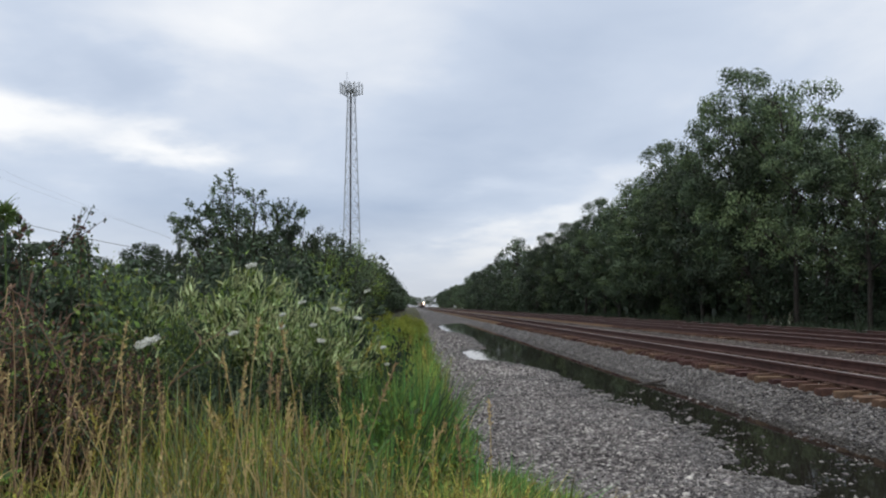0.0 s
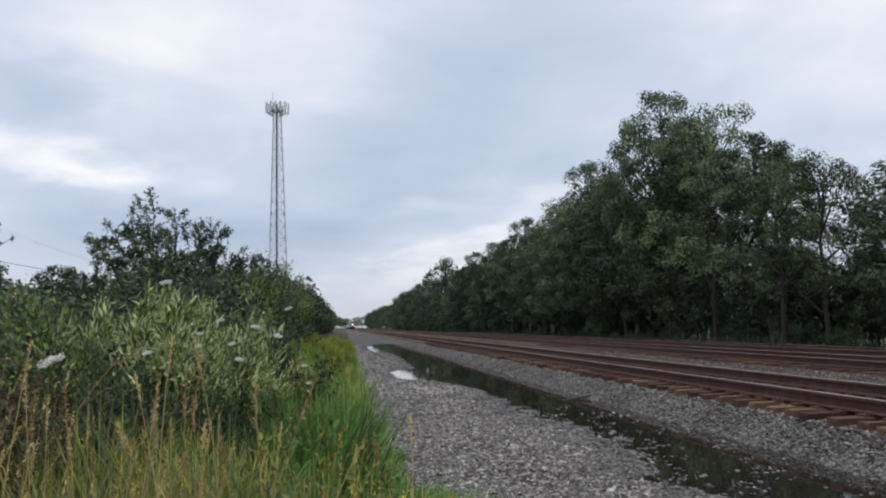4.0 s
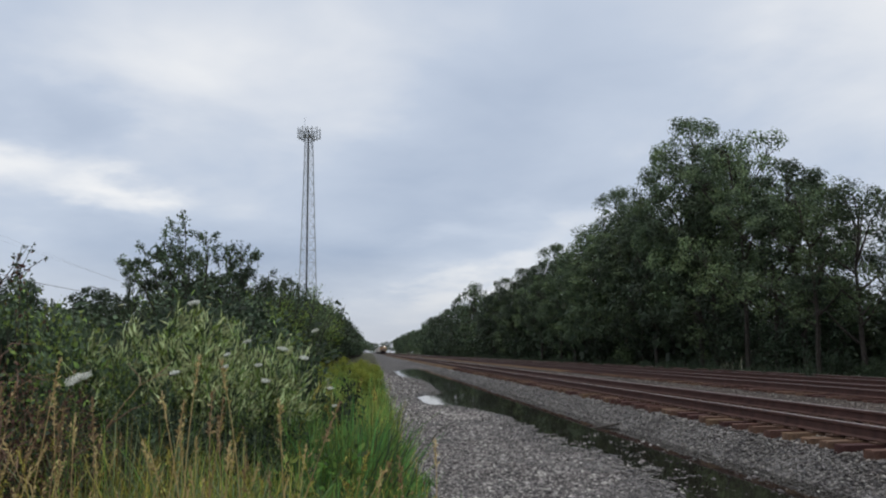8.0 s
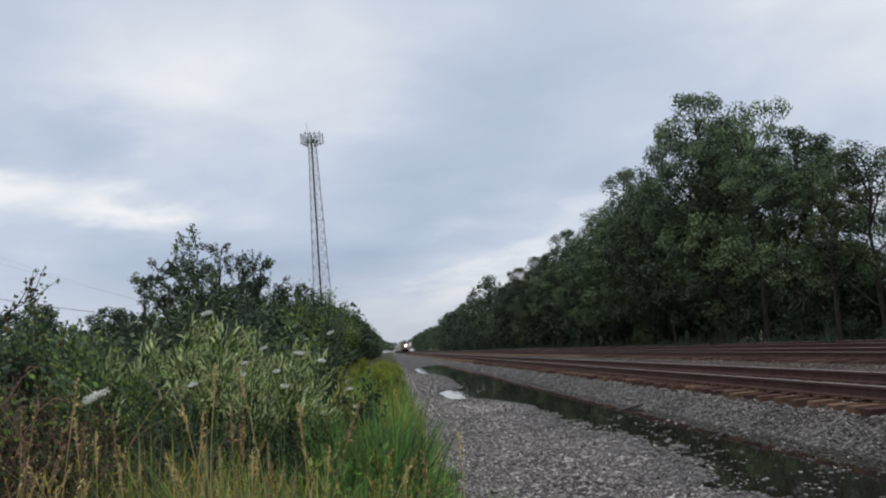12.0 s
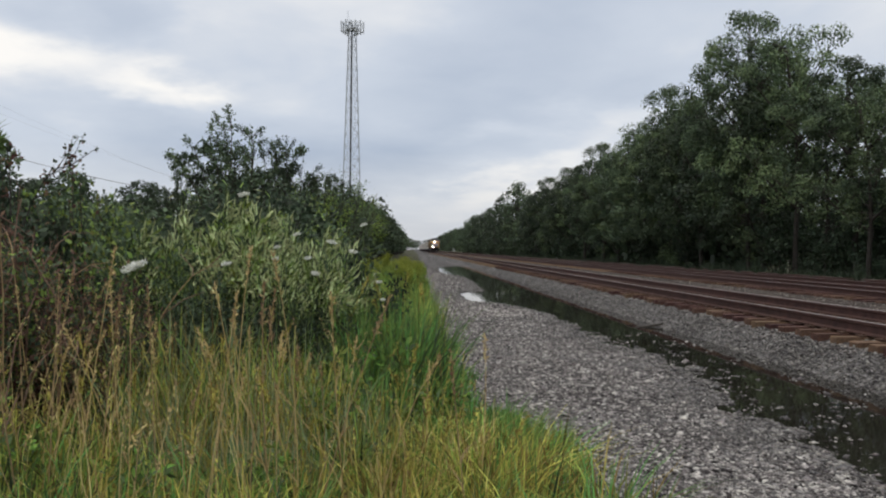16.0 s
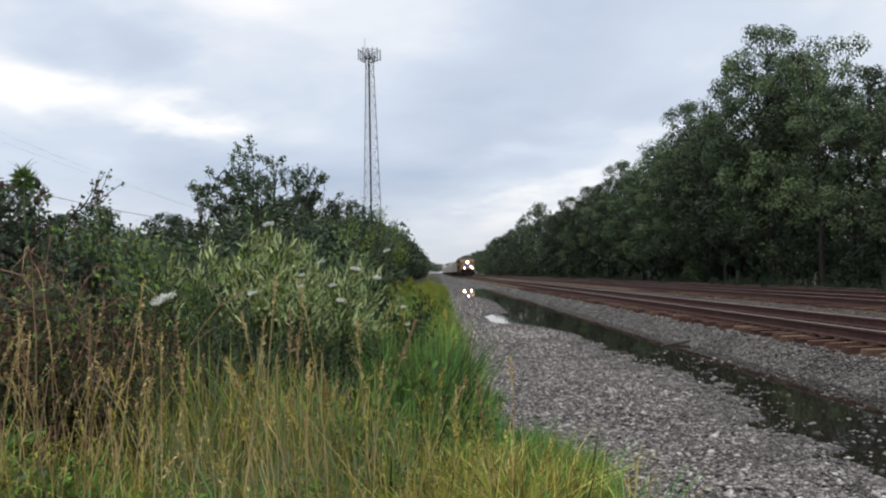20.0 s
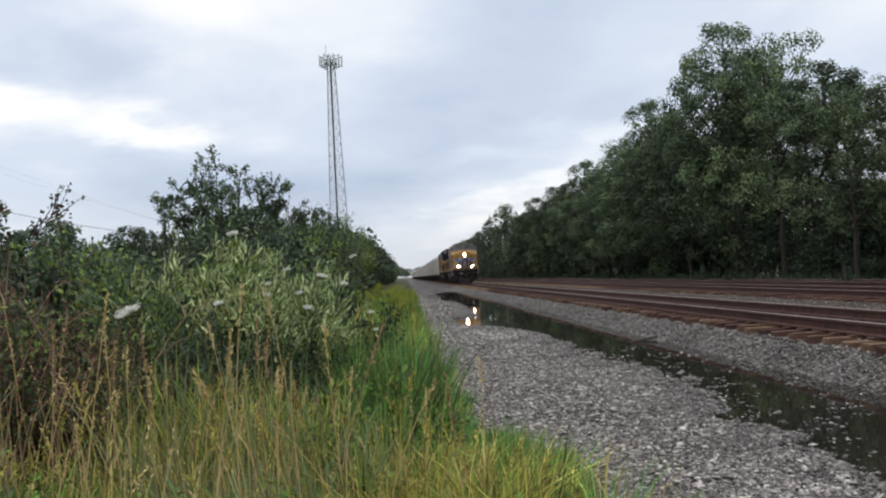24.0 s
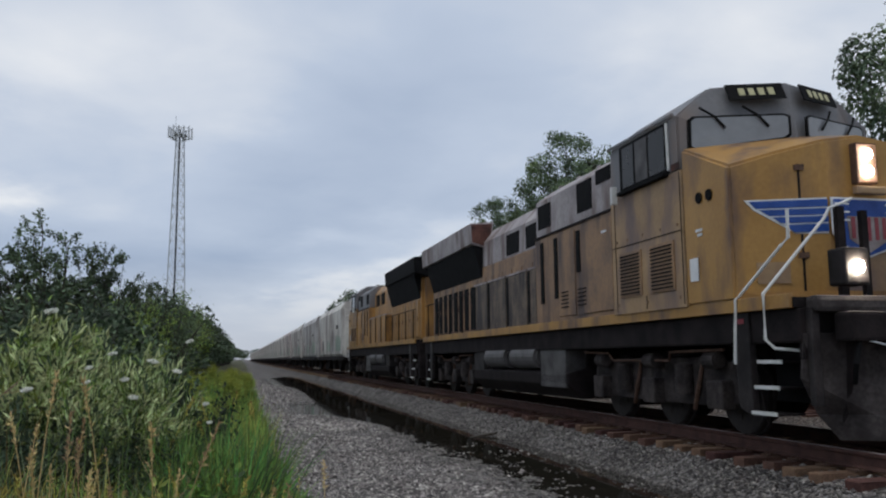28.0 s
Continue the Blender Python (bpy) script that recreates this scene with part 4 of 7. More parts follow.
    under = [
        make_shrub("undergrowth_shrub", "dense shrub at the edge of the wood, understory shade put into its dark green", 4.2, 2.5, LEAF_DARK, 41, 3000, 0.19, 0.6, 26),
        make_shrub("undergrowth_shrub", "leafy mid-green shrub at the edge of the wood", 3.6, 2.3, LEAF_WOOD, 42, 3000, 0.18, 0.6, 24),
        make_shrub("undergrowth_shrub", "lighter green shrub at the edge of the wood", 3.2, 2.2, LEAF_LIGHT, 43, 3000, 0.17, 0.6, 22),
        make_shrub("distant_shrub", "dark shrub far along the wood's edge", 4.2, 2.6, LEAF_DARK, 44, 1000, 0.38, 0.6, 18),
        make_shrub("distant_shrub", "green shrub far along the wood's edge", 3.8, 2.5, LEAF_WOOD, 45, 1000, 0.38, 0.6, 18),
    ]
    lots = [[], [], [], [], []]
    y = 9.0
    while y < 330:
        # mostly the dark kind: its leaf colour stands in for deep shade below the crowns
        k = r.choice((0, 0, 0, 0, 0, 1, 2)) if y < 72 else r.choice((3, 4))
        lots[k].append((r.uniform(20.6, 22.2), y, r.uniform(0.35, 1.15), 1.1))
        # second row added as a dark backdrop, closing off the sky under the crowns
        if y < 52:
            lots[3].append((r.uniform(25, 28), y + 1.5, r.uniform(0.9, 1.4), 1.2))
        elif y < 140:
            lots[3].append((r.uniform(22.5, 24.5), y + 1.5, r.uniform(1.4, 2.2), 1.0))
        y += r.uniform(2.6, 4.0) if y < 120 else r.uniform(5, 8)
    for k in range(5):
        scatter(under[k], lots[k], 50 + k, "shrubs along the wood's edge")


forest()


def hedge():
    r = random.Random(61)
    kinds = [
        make_shrub("hedge_shrub", "tall overgrown green hedge shrub beside the verge", 5.0, 2.3, LEAF_LIGHT, 71, 4600, 0.112, 0.55, 24),
        make_shrub("hedge_shrub", "rounded lighter green hedge shrub", 4.6, 2.2, LEAF_BUSH, 72, 4300, 0.118, 0.55, 22),
        make_shrub("hedge_shrub", "dark green hedge shrub with thin upright shoots", 5.2, 2.0, [LEAF_DARK, LEAF_WOOD], 73, 4600, 0.118, 0.5, 24),
    ]
    kinds.append(make_shrub("distant_hedge_shrub", "hedge shrub far along the verge", 5.0, 2.3, LEAF_WOOD, 74, 1150, 0.36, 0.55, 18))
    lots = [[], [], [], []]
    y = 21.0
    while y < 330:
        h = np.interp(y, [21, 30, 45, 60, 120, 330], [0.50, 0.76, 1.18, 1.40, 1.44, 1.5]) * r.uniform(0.88, 1.1)
        lots[r.randrange(3) if y < 75 else 3].append((np.interp(y, [20, 60, 330], [-5.0, -5.4, -4.5]) + r.uniform(-0.5, 0.4), y, h, 1.0))
        if y < 110:
            lots[r.randrange(3) if y < 45 else 3].append((-9.5 + r.uniform(-1, 1), y + 1, h * r.uniform(0.9, 1.1), 1.0))
        y += r.uniform(2.4, 3.4) if y < 90 else r.uniform(4, 6)
    for k in range(4):
        scatter(kinds[k], lots[k], 80 + k, "hedge along the verge")
    far = make_tree("distant_tree", "rounded dark tree far behind the hedge", 7.5, 0.08, 3.0, [LEAF_DARK, LEAF_WOOD], 91, 4600, 0.24, 7, clumps=16)
    scatter(far, [(-25.3, 80, 1.03, 1.15), (-29, 84, 0.82, 1.3), (-32, 80, 1.15, 1.0), (-37, 82, 1.1, 1.3), (-41, 80, 1.48, 0.95), (-21.5, 84, 0.9, 1.2), (-44, 78, 1.15, 1.3), (-17.5, 84, 0.8, 1.3), (-50, 80, 1.2, 1.3), (-6.0, 61, 0.93, 0.42)], 92, "trees behind the hedge")
    lone = make_fan_tree("small_tree", "small dark green tree with an open fan of leafy branches", 5.15, 1.9, [LEAF_WOOD, LEAF_DARK, LEAF_WOOD, LEAF_LIGHT], 95, 5400, 0.095)
    scatter(lone, [(-4.85, 24, 1.0, 1.0), (-3.75, 24.4, 0.86, 0.72), (-5.5, 24.9, 0.86, 0.8), (-6.7, 24.6, 0.70, 0.9)], 96, "small trees over the hedge", 0.03)
    wisp = make_shrub("small_tree", "thin small tree with sparse grey-green leaves", 5.0, 1.0, LEAF_WOOD, 97, 1700, 0.11, 0.4, 14, up=1.0, category="tree", low=0.4)
    scatter(wisp, [(-3.75, 24.5, 0.9, 0.9)], 98)


hedge()


# ---- tower ----
def lattice_tower(x, y, height):
    tower = tagged(new("radio_tower"), "tall three-legged lattice steel mobile phone mast", "radio mast")
    tower.location, tower.rotation_euler = (x, y, 0), (0, 0, radians(10))
    foot, top = 2.05, 0.66

    def leg(i, z):
        s = foot + (top - foot) * z / height
        a = radians(90 + 120 * i)
        return np.array([math.cos(a) * s, math.sin(a) * s, z])
    for i in range(3):
        part("leg", rod(bmesh.new(), [leg(i, 0), leg(i, height)], 0.085, 8), STEEL, tower)
    z, n = 0.0, 0
    while z < height - 1.0:
        step = 2.6 - 1.2 * z / height
        top_z = min(z + step, height)
        for i in range(3):
            j = (i + 1) % 3
            bm = rod(bmesh.new(), [leg(i, z), leg(j, top_z)], 0.03, 5)
            rod(bm, [leg(j, z), leg(i, top_z)], 0.03, 5)
            rod(bm, [leg(i, top_z), leg(j, top_z)], 0.03, 5)
            part("cross_brace", bm, STEEL, tower)
        z = top_z
    part("cable_run", rod(bmesh.new(), [leg(0, 0.5) * [0.9, 0.9, 1], leg(0, height) * [0.8, 0.8, 1]], 0.15, 6), GRIME, tower, "dark bundle of cables up one leg of the mast")
    part("platform", drum(bmesh.new(), (0, 0, height - 1.2), 1.15, 0.12, "z", 12), STEEL, tower)
    for i in range(3):
        a = radians(30 + 120 * i)
        out, across = np.array([math.cos(a), math.sin(a), 0]), np.array([-math.sin(a), math.cos(a), 0])
        for z in (height - 1.6, height - 0.2):
            part("antenna_boom", rod(bmesh.new(), [out * 1.3 - across * 1.25 + [0, 0, z], out * 1.3 + across * 1.25 + [0, 0, z]], 0.05, 5), STEEL, tower)
        part("stand_off", rod(bmesh.new(), [out * 0.5 + [0, 0, height - 0.9], out * 1.3 + [0, 0, height - 0.9]], 0.06, 5), STEEL, tower)
        for k in (-1.2, -0.4, 0.4, 1.2):
            c = out * 1.42 + across * k
            part("antenna_panel", boxed(c[0] - 0.13, c[0] + 0.13, c[1] - 0.1, c[1] + 0.1, height - 1.8, height + 0.1, bevel=0.03), PANEL_WHITE, tower)
    part("lightning_rod", rod(bmesh.new(), [(-0.7, 0, height - 1), (-0.7, 0, height + 2.0)], 0.04, 5), STEEL, tower)


lattice_tower(-10.4, 140.0, 39.5)


def overhead_wire(x0, z0, x1, z1, sag, radius):
    s = np.linspace(0, 1, 25)[:, None]
    line = np.array([[x0, 80.0, z0]]) + np.array([[x1 - x0, 3.0, z1 - z0]]) * s - np.array([[0, 0, sag]]) * (4 * s * (1 - s))
    v, q = tube_np(line, np.full(25, radius), 5)
    tagged(new("overhead_wire", mesh_np("overhead_wire", v, q, CABLE)), "thin dark overhead wire sagging behind the trees", "cable", "overhead wires")


overhead_wire(-62.0, 19.0, -12.0, 5.8, 2.6, 0.026)
overhead_wire(-62.0, 24.2, -14.0, 5.6, 1.2, 0.005)
overhead_wire(-62.0, 26.0, -16.0, 5.6, 1.0, 0.005)


# ---- plants of the near verge ----
def near_bushes():
    willow = make_shrub("willow_bush", "bushy grey-green shrub with narrow pale upright leaves", 2.0, 0.52, [LEAF_WILLOW, LEAF_WILLOW, LEAF_WOOD, LEAF_WILLOW, LEAF_BUSH], 101, 1800, 0.115, 0.20, 20, up=1.3, wood=STEM, low=0.62)
    scatter(willow, [(-1.5, 7.4, 1.0, 1.0), (-2.35, 7.2, 0.86, 0.8), (-0.7, 7.5, 0.86, 0.7), (-1.9, 7.8, 1.02, 1.0), (-1.05, 7.7, 0.90, 0.9), (-0.75, 8.3, 0.88, 0.9), (-1.25, 7.2, 0.86, 0.6), (-1.6, 8.4, 1.0, 1.0), (-2.2, 8.3, 0.98, 0.9)], 102, "willow bushes in the verge", 0.08)
    green = make_shrub("leafy_bush", "dense mixed green leafy bush", 1.8, 0.95, [LEAF_BUSH, LEAF_WOOD, LEAF_LIGHT, LEAF_WOOD], 103, 5500, 0.072, 0.55, 24, up=0.7, wood=STEM, low=0.4)
    scatter(green, [(-2.35, 7.1, 0.98, 0.72), (-1.95, 7.05, 0.80, 0.42), (-1.0, 7.1, 0.70, 0.40), (-2.75, 7.6, 1.05, 0.7), (-0.95, 8.0, 0.86, 0.5), (-3.5, 8.4, 1.08, 0.9), (-1.75, 12.0, 1.1, 1.0), (-2.6, 13.5, 1.2, 1.2), (-4.9, 12, 1.3, 1.3)], 104, "leafy bushes in the verge", 0.06)
    # dark leaves paint the shade inside and under the paler bushes
    dark = make_shrub("dark_bush", "dark green bush, shade of the hollows put into its leaf colour", 2.0, 1.1, [LEAF_DARK, LEAF_WOOD, LEAF_DARK, LEAF_DARK], 105, 8500, 0.072, 0.6, 34)
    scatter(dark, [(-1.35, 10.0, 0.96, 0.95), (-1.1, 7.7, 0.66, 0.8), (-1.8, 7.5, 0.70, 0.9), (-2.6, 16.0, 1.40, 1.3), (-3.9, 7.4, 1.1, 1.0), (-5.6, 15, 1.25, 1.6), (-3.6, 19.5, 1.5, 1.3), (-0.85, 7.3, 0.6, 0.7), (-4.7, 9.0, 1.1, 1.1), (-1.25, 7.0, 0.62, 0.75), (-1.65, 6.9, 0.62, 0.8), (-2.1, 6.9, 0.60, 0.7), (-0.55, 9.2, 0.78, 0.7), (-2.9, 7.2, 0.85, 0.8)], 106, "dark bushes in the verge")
    bramble = make_shrub("bramble", "tangled bramble of bare twigs and withered brown leaves", 1.8, 1.0, [LEAF_DARK, LEAF_BROWN, LEAF_WOOD, LEAF_DARK, LEAF_BROWN, LEAF_BUSH], 107, 6500, 0.05, 0.5, 26, up=0.2, wood=TWIG_DEAD)
    scatter(bramble, [(-2.7, 6.0, 0.93, 0.9), (-2.35, 6.2, 0.80, 0.8), (-3.3, 6.0, 1.0, 0.9), (-2.95, 5.5, 0.78, 0.8), (-1.95, 6.1, 0.62, 0.6), (-2.15, 5.8, 0.66, 0.7), (-3.9, 6.8, 1.02, 1.0), (-3.1, 7.0, 0.95, 0.8)], 108, "brambles in the verge")
    sapling = make_shrub("sapling", "young sapling with a ragged sparse leafy top", 2.5, 0.5, [LEAF_WOOD, LEAF_LIGHT, LEAF_BROWN], 109, 1500, 0.055, 0.55, 8, up=0.6, low=0.3)
    scatter(sapling, [(-3.35, 7.2, 0.98, 0.9), (-2.95, 7.4, 0.95, 0.7), (-3.9, 7.6, 0.98, 1.2), (-4.4, 8.2, 1.06, 1.3), (-3.6, 7.3, 1.04, 0.55)], 110, "", 0.05)
    weed = make_shrub("leafy_weed", "low leafy green weed among the verge grass", 0.62, 0.24, [LEAF_BUSH, LEAF_LIGHT, GRASS_FRESH], 111, 420, 0.055, 0.42, 12, up=0.7, wood=STEM, category="weed", low=0.15)
    scatter(weed, [(-1.35, 4.1, 1.0, 1.1), (-0.75, 4.6, 0.9, 1.0), (-2.1, 4.4, 1.0, 1.2), (-0.2, 5.2, 0.8, 1.0), (0.35, 4.7, 0.55, 0.9), (0.6, 5.6, 0.5, 0.9), (-2.6, 5.0, 1.2, 1.1), (0.15, 3.9, 0.6, 0.9), (-0.5, 3.7, 0.8, 1.1), (-2.9, 4.4, 1.1, 1.2), (0.7, 6.6, 0.5, 1.0), (0.05, 6.4, 1.1, 1.1), (0.3, 7.2, 0.9, 1.1), (-0.25, 7.0, 1.6, 1.0), (-0.5, 6.3, 1.5, 1.0), (0.2, 8.3, 1.1, 1.2), (-0.1, 9.4, 1.3, 1.2), (0.25, 10.6, 1.1, 1.3), (-0.6, 5.6, 1.2, 1.0), (-0.45, 7.8, 1.9, 0.9)], 112, "leafy weeds in the verge", 0.1)


near_bushes()


def grass(name, label, n, xy, low, high, width, mat, seed, lean=0.3, steps=3):
    r = np.random.default_rng(seed)
    # blades stand in tufts of about three dozen
    cx, cy = xy(max(3, n // 36), r)
    tuft = r.integers(0, len(cx), n)
    off = r.normal(0, 0.055 + 0.9 * width, (n, 2))
    x, y = cx[tuft] + off[:, 0], cy[tuft] + off[:, 1]
    base = np.stack([x, y, ground_z(x, y) - 0.02], 1)
    h = r.uniform(low, high, n) * (0.75 + 0.25 * np.sin(2.1 * x + 1.3 * y) * np.sin(1.7 * y)) * r.uniform(0.62, 1.15, len(cx))[tuft]
    a = np.arctan2(off[:, 1], off[:, 0]) + r.normal(0, 0.7, n)
    l = np.stack([np.cos(a), np.sin(a)], 1) * (h * np.minimum(np.abs(r.normal(0, lean, n)), 1.5 * lean))[:, None]
    v, q = blades_np(base, h, width * r.uniform(0.7, 1.3, n), l, r, steps)
    tones = np.repeat(r.integers(0, len(mat), n), steps) if isinstance(mat, list) else None
    tagged(new(name, mesh_np(name, v, q, mat, tones)), label, "grass", kind="stuff")


def strip(y0, y1, left, right, power=1.0):
    def xy(n, r):
        y = y0 + (y1 - y0) * r.random(n) ** power
        e = verge_edge(y)
        x = e - right - r.random(n) * (left - right)
        return x, y
    return xy


def disc(cx, cy, rx, ry):
    def xy(n, r):
        a, d = r.uniform(0, 2 * np.pi, n), np.sqrt(r.random(n))
        return cx + rx * d * np.cos(a), cy + ry * d * np.sin(a)
    return xy


def patchy(area, fx, fy, phase, keep):
    """Keeps an area's blades to patches of its own."""
    def xy(n, r):
        x, y = area(4 * n, r)
        f = np.sin(fx * x + phase) * np.sin(fy * y + 1.7 * phase) + 0.5 * np.sin(2.3 * fx * x - 1.9 * fy * y + phase)
        pick = np.argsort(-(f + r.normal(0, keep, len(x))))[:n]
        return x[pick], y[pick]
    return xy


grass("foreground_grass", "mixed green grass of the verge", 5600, strip(2.8, 5.8, 6.2, 0.1), 0.25, 0.70, 0.016, [GRASS_GREEN, GRASS_LUSH, GRASS_SHORT, GRASS_SHORT, LEAF_WOOD], 201, 0.7, 4)
grass("lush_foreground_grass", "patches of fresh green grass in the verge", 8000, patchy(strip(2.8, 6.2, 6.0, 0.05), 2.6, 2.2, 0.4, 0.5), 0.3, 0.78, 0.016, [GRASS_GREEN, GRASS_SHORT, GRASS_LUSH, GRASS_LUSH], 210, 0.75, 4)
grass("yellowing_grass", "patches of yellowing grass in the verge", 1700, patchy(strip(2.8, 6.0, 4.5, 0.0), 1.9, 2.5, 2.6, 0.3), 0.3, 0.66, 0.010, GRASS_SHORT, 202, 0.7, 4)
grass("dry_grass", "dry straw-coloured grass stems", 300, patchy(strip(2.9, 6.0, 5.0, 0.8), 2.3, 1.8, 4.1, 0.4), 0.5, 1.0, 0.010, GRASS_DRY, 203, 0.45)
grass("edge_grass", "short bright grass at the gravel's edge", 4500, strip(3.5, 14.0, 0.55, -0.08), 0.08, 0.32, 0.014, GRASS_LUSH, 204, 0.6)
grass("tall_green_grass", "tall lush green grass beside the gravel", 5600, disc(-0.34, 7.6, 0.50, 1.3), 0.8, 1.6, 0.022, [GRASS_LUSH, GRASS_LUSH, LEAF_WOOD, GRASS_LUSH, LEAF_BUSH], 205, 0.36, 4)
grass("tall_green_grass", "tall green grass along the verge", 6200, strip(8.5, 17.0, 1.9, 0.15), 0.55, 1.1, 0.013, [GRASS_LUSH, GRASS_GREEN, GRASS_LUSH, GRASS_SHORT], 206, 0.4, 3)
grass("far_verge_grass", "rough grass along the far verge", 9000, strip(15, 75, 3.6, 0.0, 1.5), 0.35, 0.9, 0.03, [GRASS_LUSH, GRASS_GREEN], 207, 0.35, 2)
grass("far_verge_straw", "yellowing grass tops along the far verge", 4000, strip(14, 75, 3.0, 0.1, 1.4), 0.5, 1.0, 0.025, GRASS_GREEN, 208, 0.3, 2)
grass("rank_grass", "rank green grass standing in front of the brambles", 1500, disc(-1.15, 5.75, 0.95, 0.4), 0.75, 1.30, 0.011, [GRASS_GREEN, GRASS_GREY, GRASS_FRESH, GRASS_GREY, GRASS_SHORT], 218, 0.4, 4)
grass("rank_grass", "dry arching grass stems before the brambles", 180, disc(-1.5, 5.3, 0.9, 0.4), 0.9, 1.45, 0.007, [GRASS_DRY, GRASS_SHORT, GRASS_DRY], 219, 0.55, 5)


grass("yellowing_grass", "patch of straw-yellow grass near the gravel's edge", 1500, disc(-0.05, 5.2, 0.75, 0.75), 0.35, 0.75, 0.011, [GRASS_SHORT, GRASS_DRY, GRASS_SHORT, GRASS_GREEN], 217, 0.7, 4)


def beside_wood(n, r):
    y = 14 + 120 * r.random(n) ** 1.4
    return 17.0 + 2.6 * r.random(n) ** 0.8, y


grass("wood_edge_weeds", "rank dark weeds between the third track and the wood", 9000, beside_wood, 0.4, 1.0, 0.05, [LEAF_DARK, LEAF_WOOD, LEAF_DARK], 213, 0.5, 2)
grass("pale_feathery_grass", "pale feathery grass gone to seed in the verge", 800, strip(4.6, 6.6, 4.6, 0.9), 0.45, 0.95, 0.008, [GRASS_GREY, GRASS_SHORT, GRASS_GREEN, GRASS_LUSH], 214, 0.5, 4)
grass("grey_weeds", "grey-green feathery weeds", 1100, disc(-0.95, 5.3, 0.75, 0.5), 0.45, 0.9, 0.009, GRASS_GREY, 209, 0.4, 4)
grass("fresh_edge_grass", "fresh bright green grass at the verge's edge", 7000, patchy(strip(2.9, 7.0, 3.2, -0.05), 2.9, 2.4, 1.2, 0.5), 0.18, 0.52, 0.013, GRASS_FRESH, 211, 0.55, 4)
grass("trodden_grass", "short trodden grass where the verge is walked on", 15000, strip(-3.5, 3.2, 5.0, 0.0), 0.06, 0.2, 0.014, GRASS_GREEN, 212, 0.8, 2)
for _k, (_x, _y) in enumerate([(0.55, 6.4), (0.75, 5.2), (0.35, 8.6), (0.15, 10.2), (0.05, 12.5), (0.7, 7.2)]):
    grass("grass_tuft", "leafy green tuft at the gravel's edge", 260, disc(_x, _y, 0.28, 0.32), 0.2, 0.5, 0.012, GRASS_LUSH, 215 + _k, 0.7, 3)


def seeding_grass(name, label, n, xy, low, high, mat, seed):
    """Thin stems, each with a loose nodding head of tiny spikelets."""
    r = np.random.default_rng(seed)
    x, y = xy(n, r)
    base = np.stack([x, y, ground_z(x, y) - 0.02], 1)
    h = r.uniform(low, high, n)
    lean = r.normal(0, 0.16, (n, 2)) * h[:, None]
    stems = blades_np(base, h, np.full(n, 0.005), lean, r, 3)
    k = 12
    t = 1 - 0.15 * r.random((n, k))
    at = base[:, None] + np.stack([lean[:, :1] * t**2, lean[:, 1:] * t**2, h[:, None] * t * 0.97], -1) + r.normal(0, 0.0045, (n, k, 3))
    along = np.concatenate([np.broadcast_to(lean[:, None] * 2.5, (n, k, 2)), np.full((n, k, 1), 0.8)], -1) + r.normal(0, 0.18, (n, k, 3))
    l = r.uniform(0.014, 0.028, n * k)
    heads = leaves_np(at.reshape(-1, 3), along.reshape(-1, 3), l, l * 0.35, r)
    v, q = gather([stems, heads])
    tagged(new(name, mesh_np(name, v, q, mat)), label, "grass", kind="stuff")


seeding_grass("seeding_grass", "fine pale grass stems gone to seed", 170, strip(3.6, 6.6, 4.4, 0.6), 0.5, 0.9, GRASS_SHORT, 221)
seeding_grass("seeding_grass", "dry tan grass stems gone to seed", 90, patchy(strip(3.0, 6.0, 4.2, 0.7), 2.1, 2.6, 0.9, 0.4), 0.6, 1.1, GRASS_DRY, 222)


def seed_stalk(name, label, h, mat, seed, head, width, count=60, leaves=2):
    """One stem with a seed head on top and a few dry leaves."""
    r = np.random.default_rng(seed)
    thing = tagged(new(name), label, "dry plant")
    tip = np.array([r.normal(0, 0.13), r.normal(0, 0.13), h])
    s = np.linspace(0, 1, 7)[:, None]
    line = np.array([[0, 0, -0.03]]) * (1 - s) + tip * np.concatenate([s**2.2, s**2.2, s], 1)
    child("stem", mesh_np("stem", *tube_np(line, np.linspace(0.0042, 0.0018, 7), 5), mat), thing)
    t = 1 - head * r.random(count)
    at = np.stack([np.interp(t, s[:, 0], line[:, a]) for a in range(3)], 1) + r.normal(0, width, (count, 3)) * [1, 1, 0.3]
    l = r.uniform(0.015, 0.034, count)
    head_ = child("seed_head", mesh_np("seed_head", *leaves_np(at, np.array([tip[0], tip[1], 0.6]) + r.normal(0, 0.35, (count, 3)), l, l * 0.28, r), mat), thing)
    tagged(head_, kind="stuff")
    for i in range(leaves):
        t0 = r.uniform(0.2, 0.65)
        foot = np.array([[np.interp(t0, s[:, 0], line[:, a]) for a in range(3)]])
        l = r.normal(0, 0.14, (1, 2))
        child("blade", mesh_np("blade", *blades_np(foot, np.array([r.uniform(0.12, 0.25)]), np.array([0.008]), l, r, 4), mat), thing)
    return thing


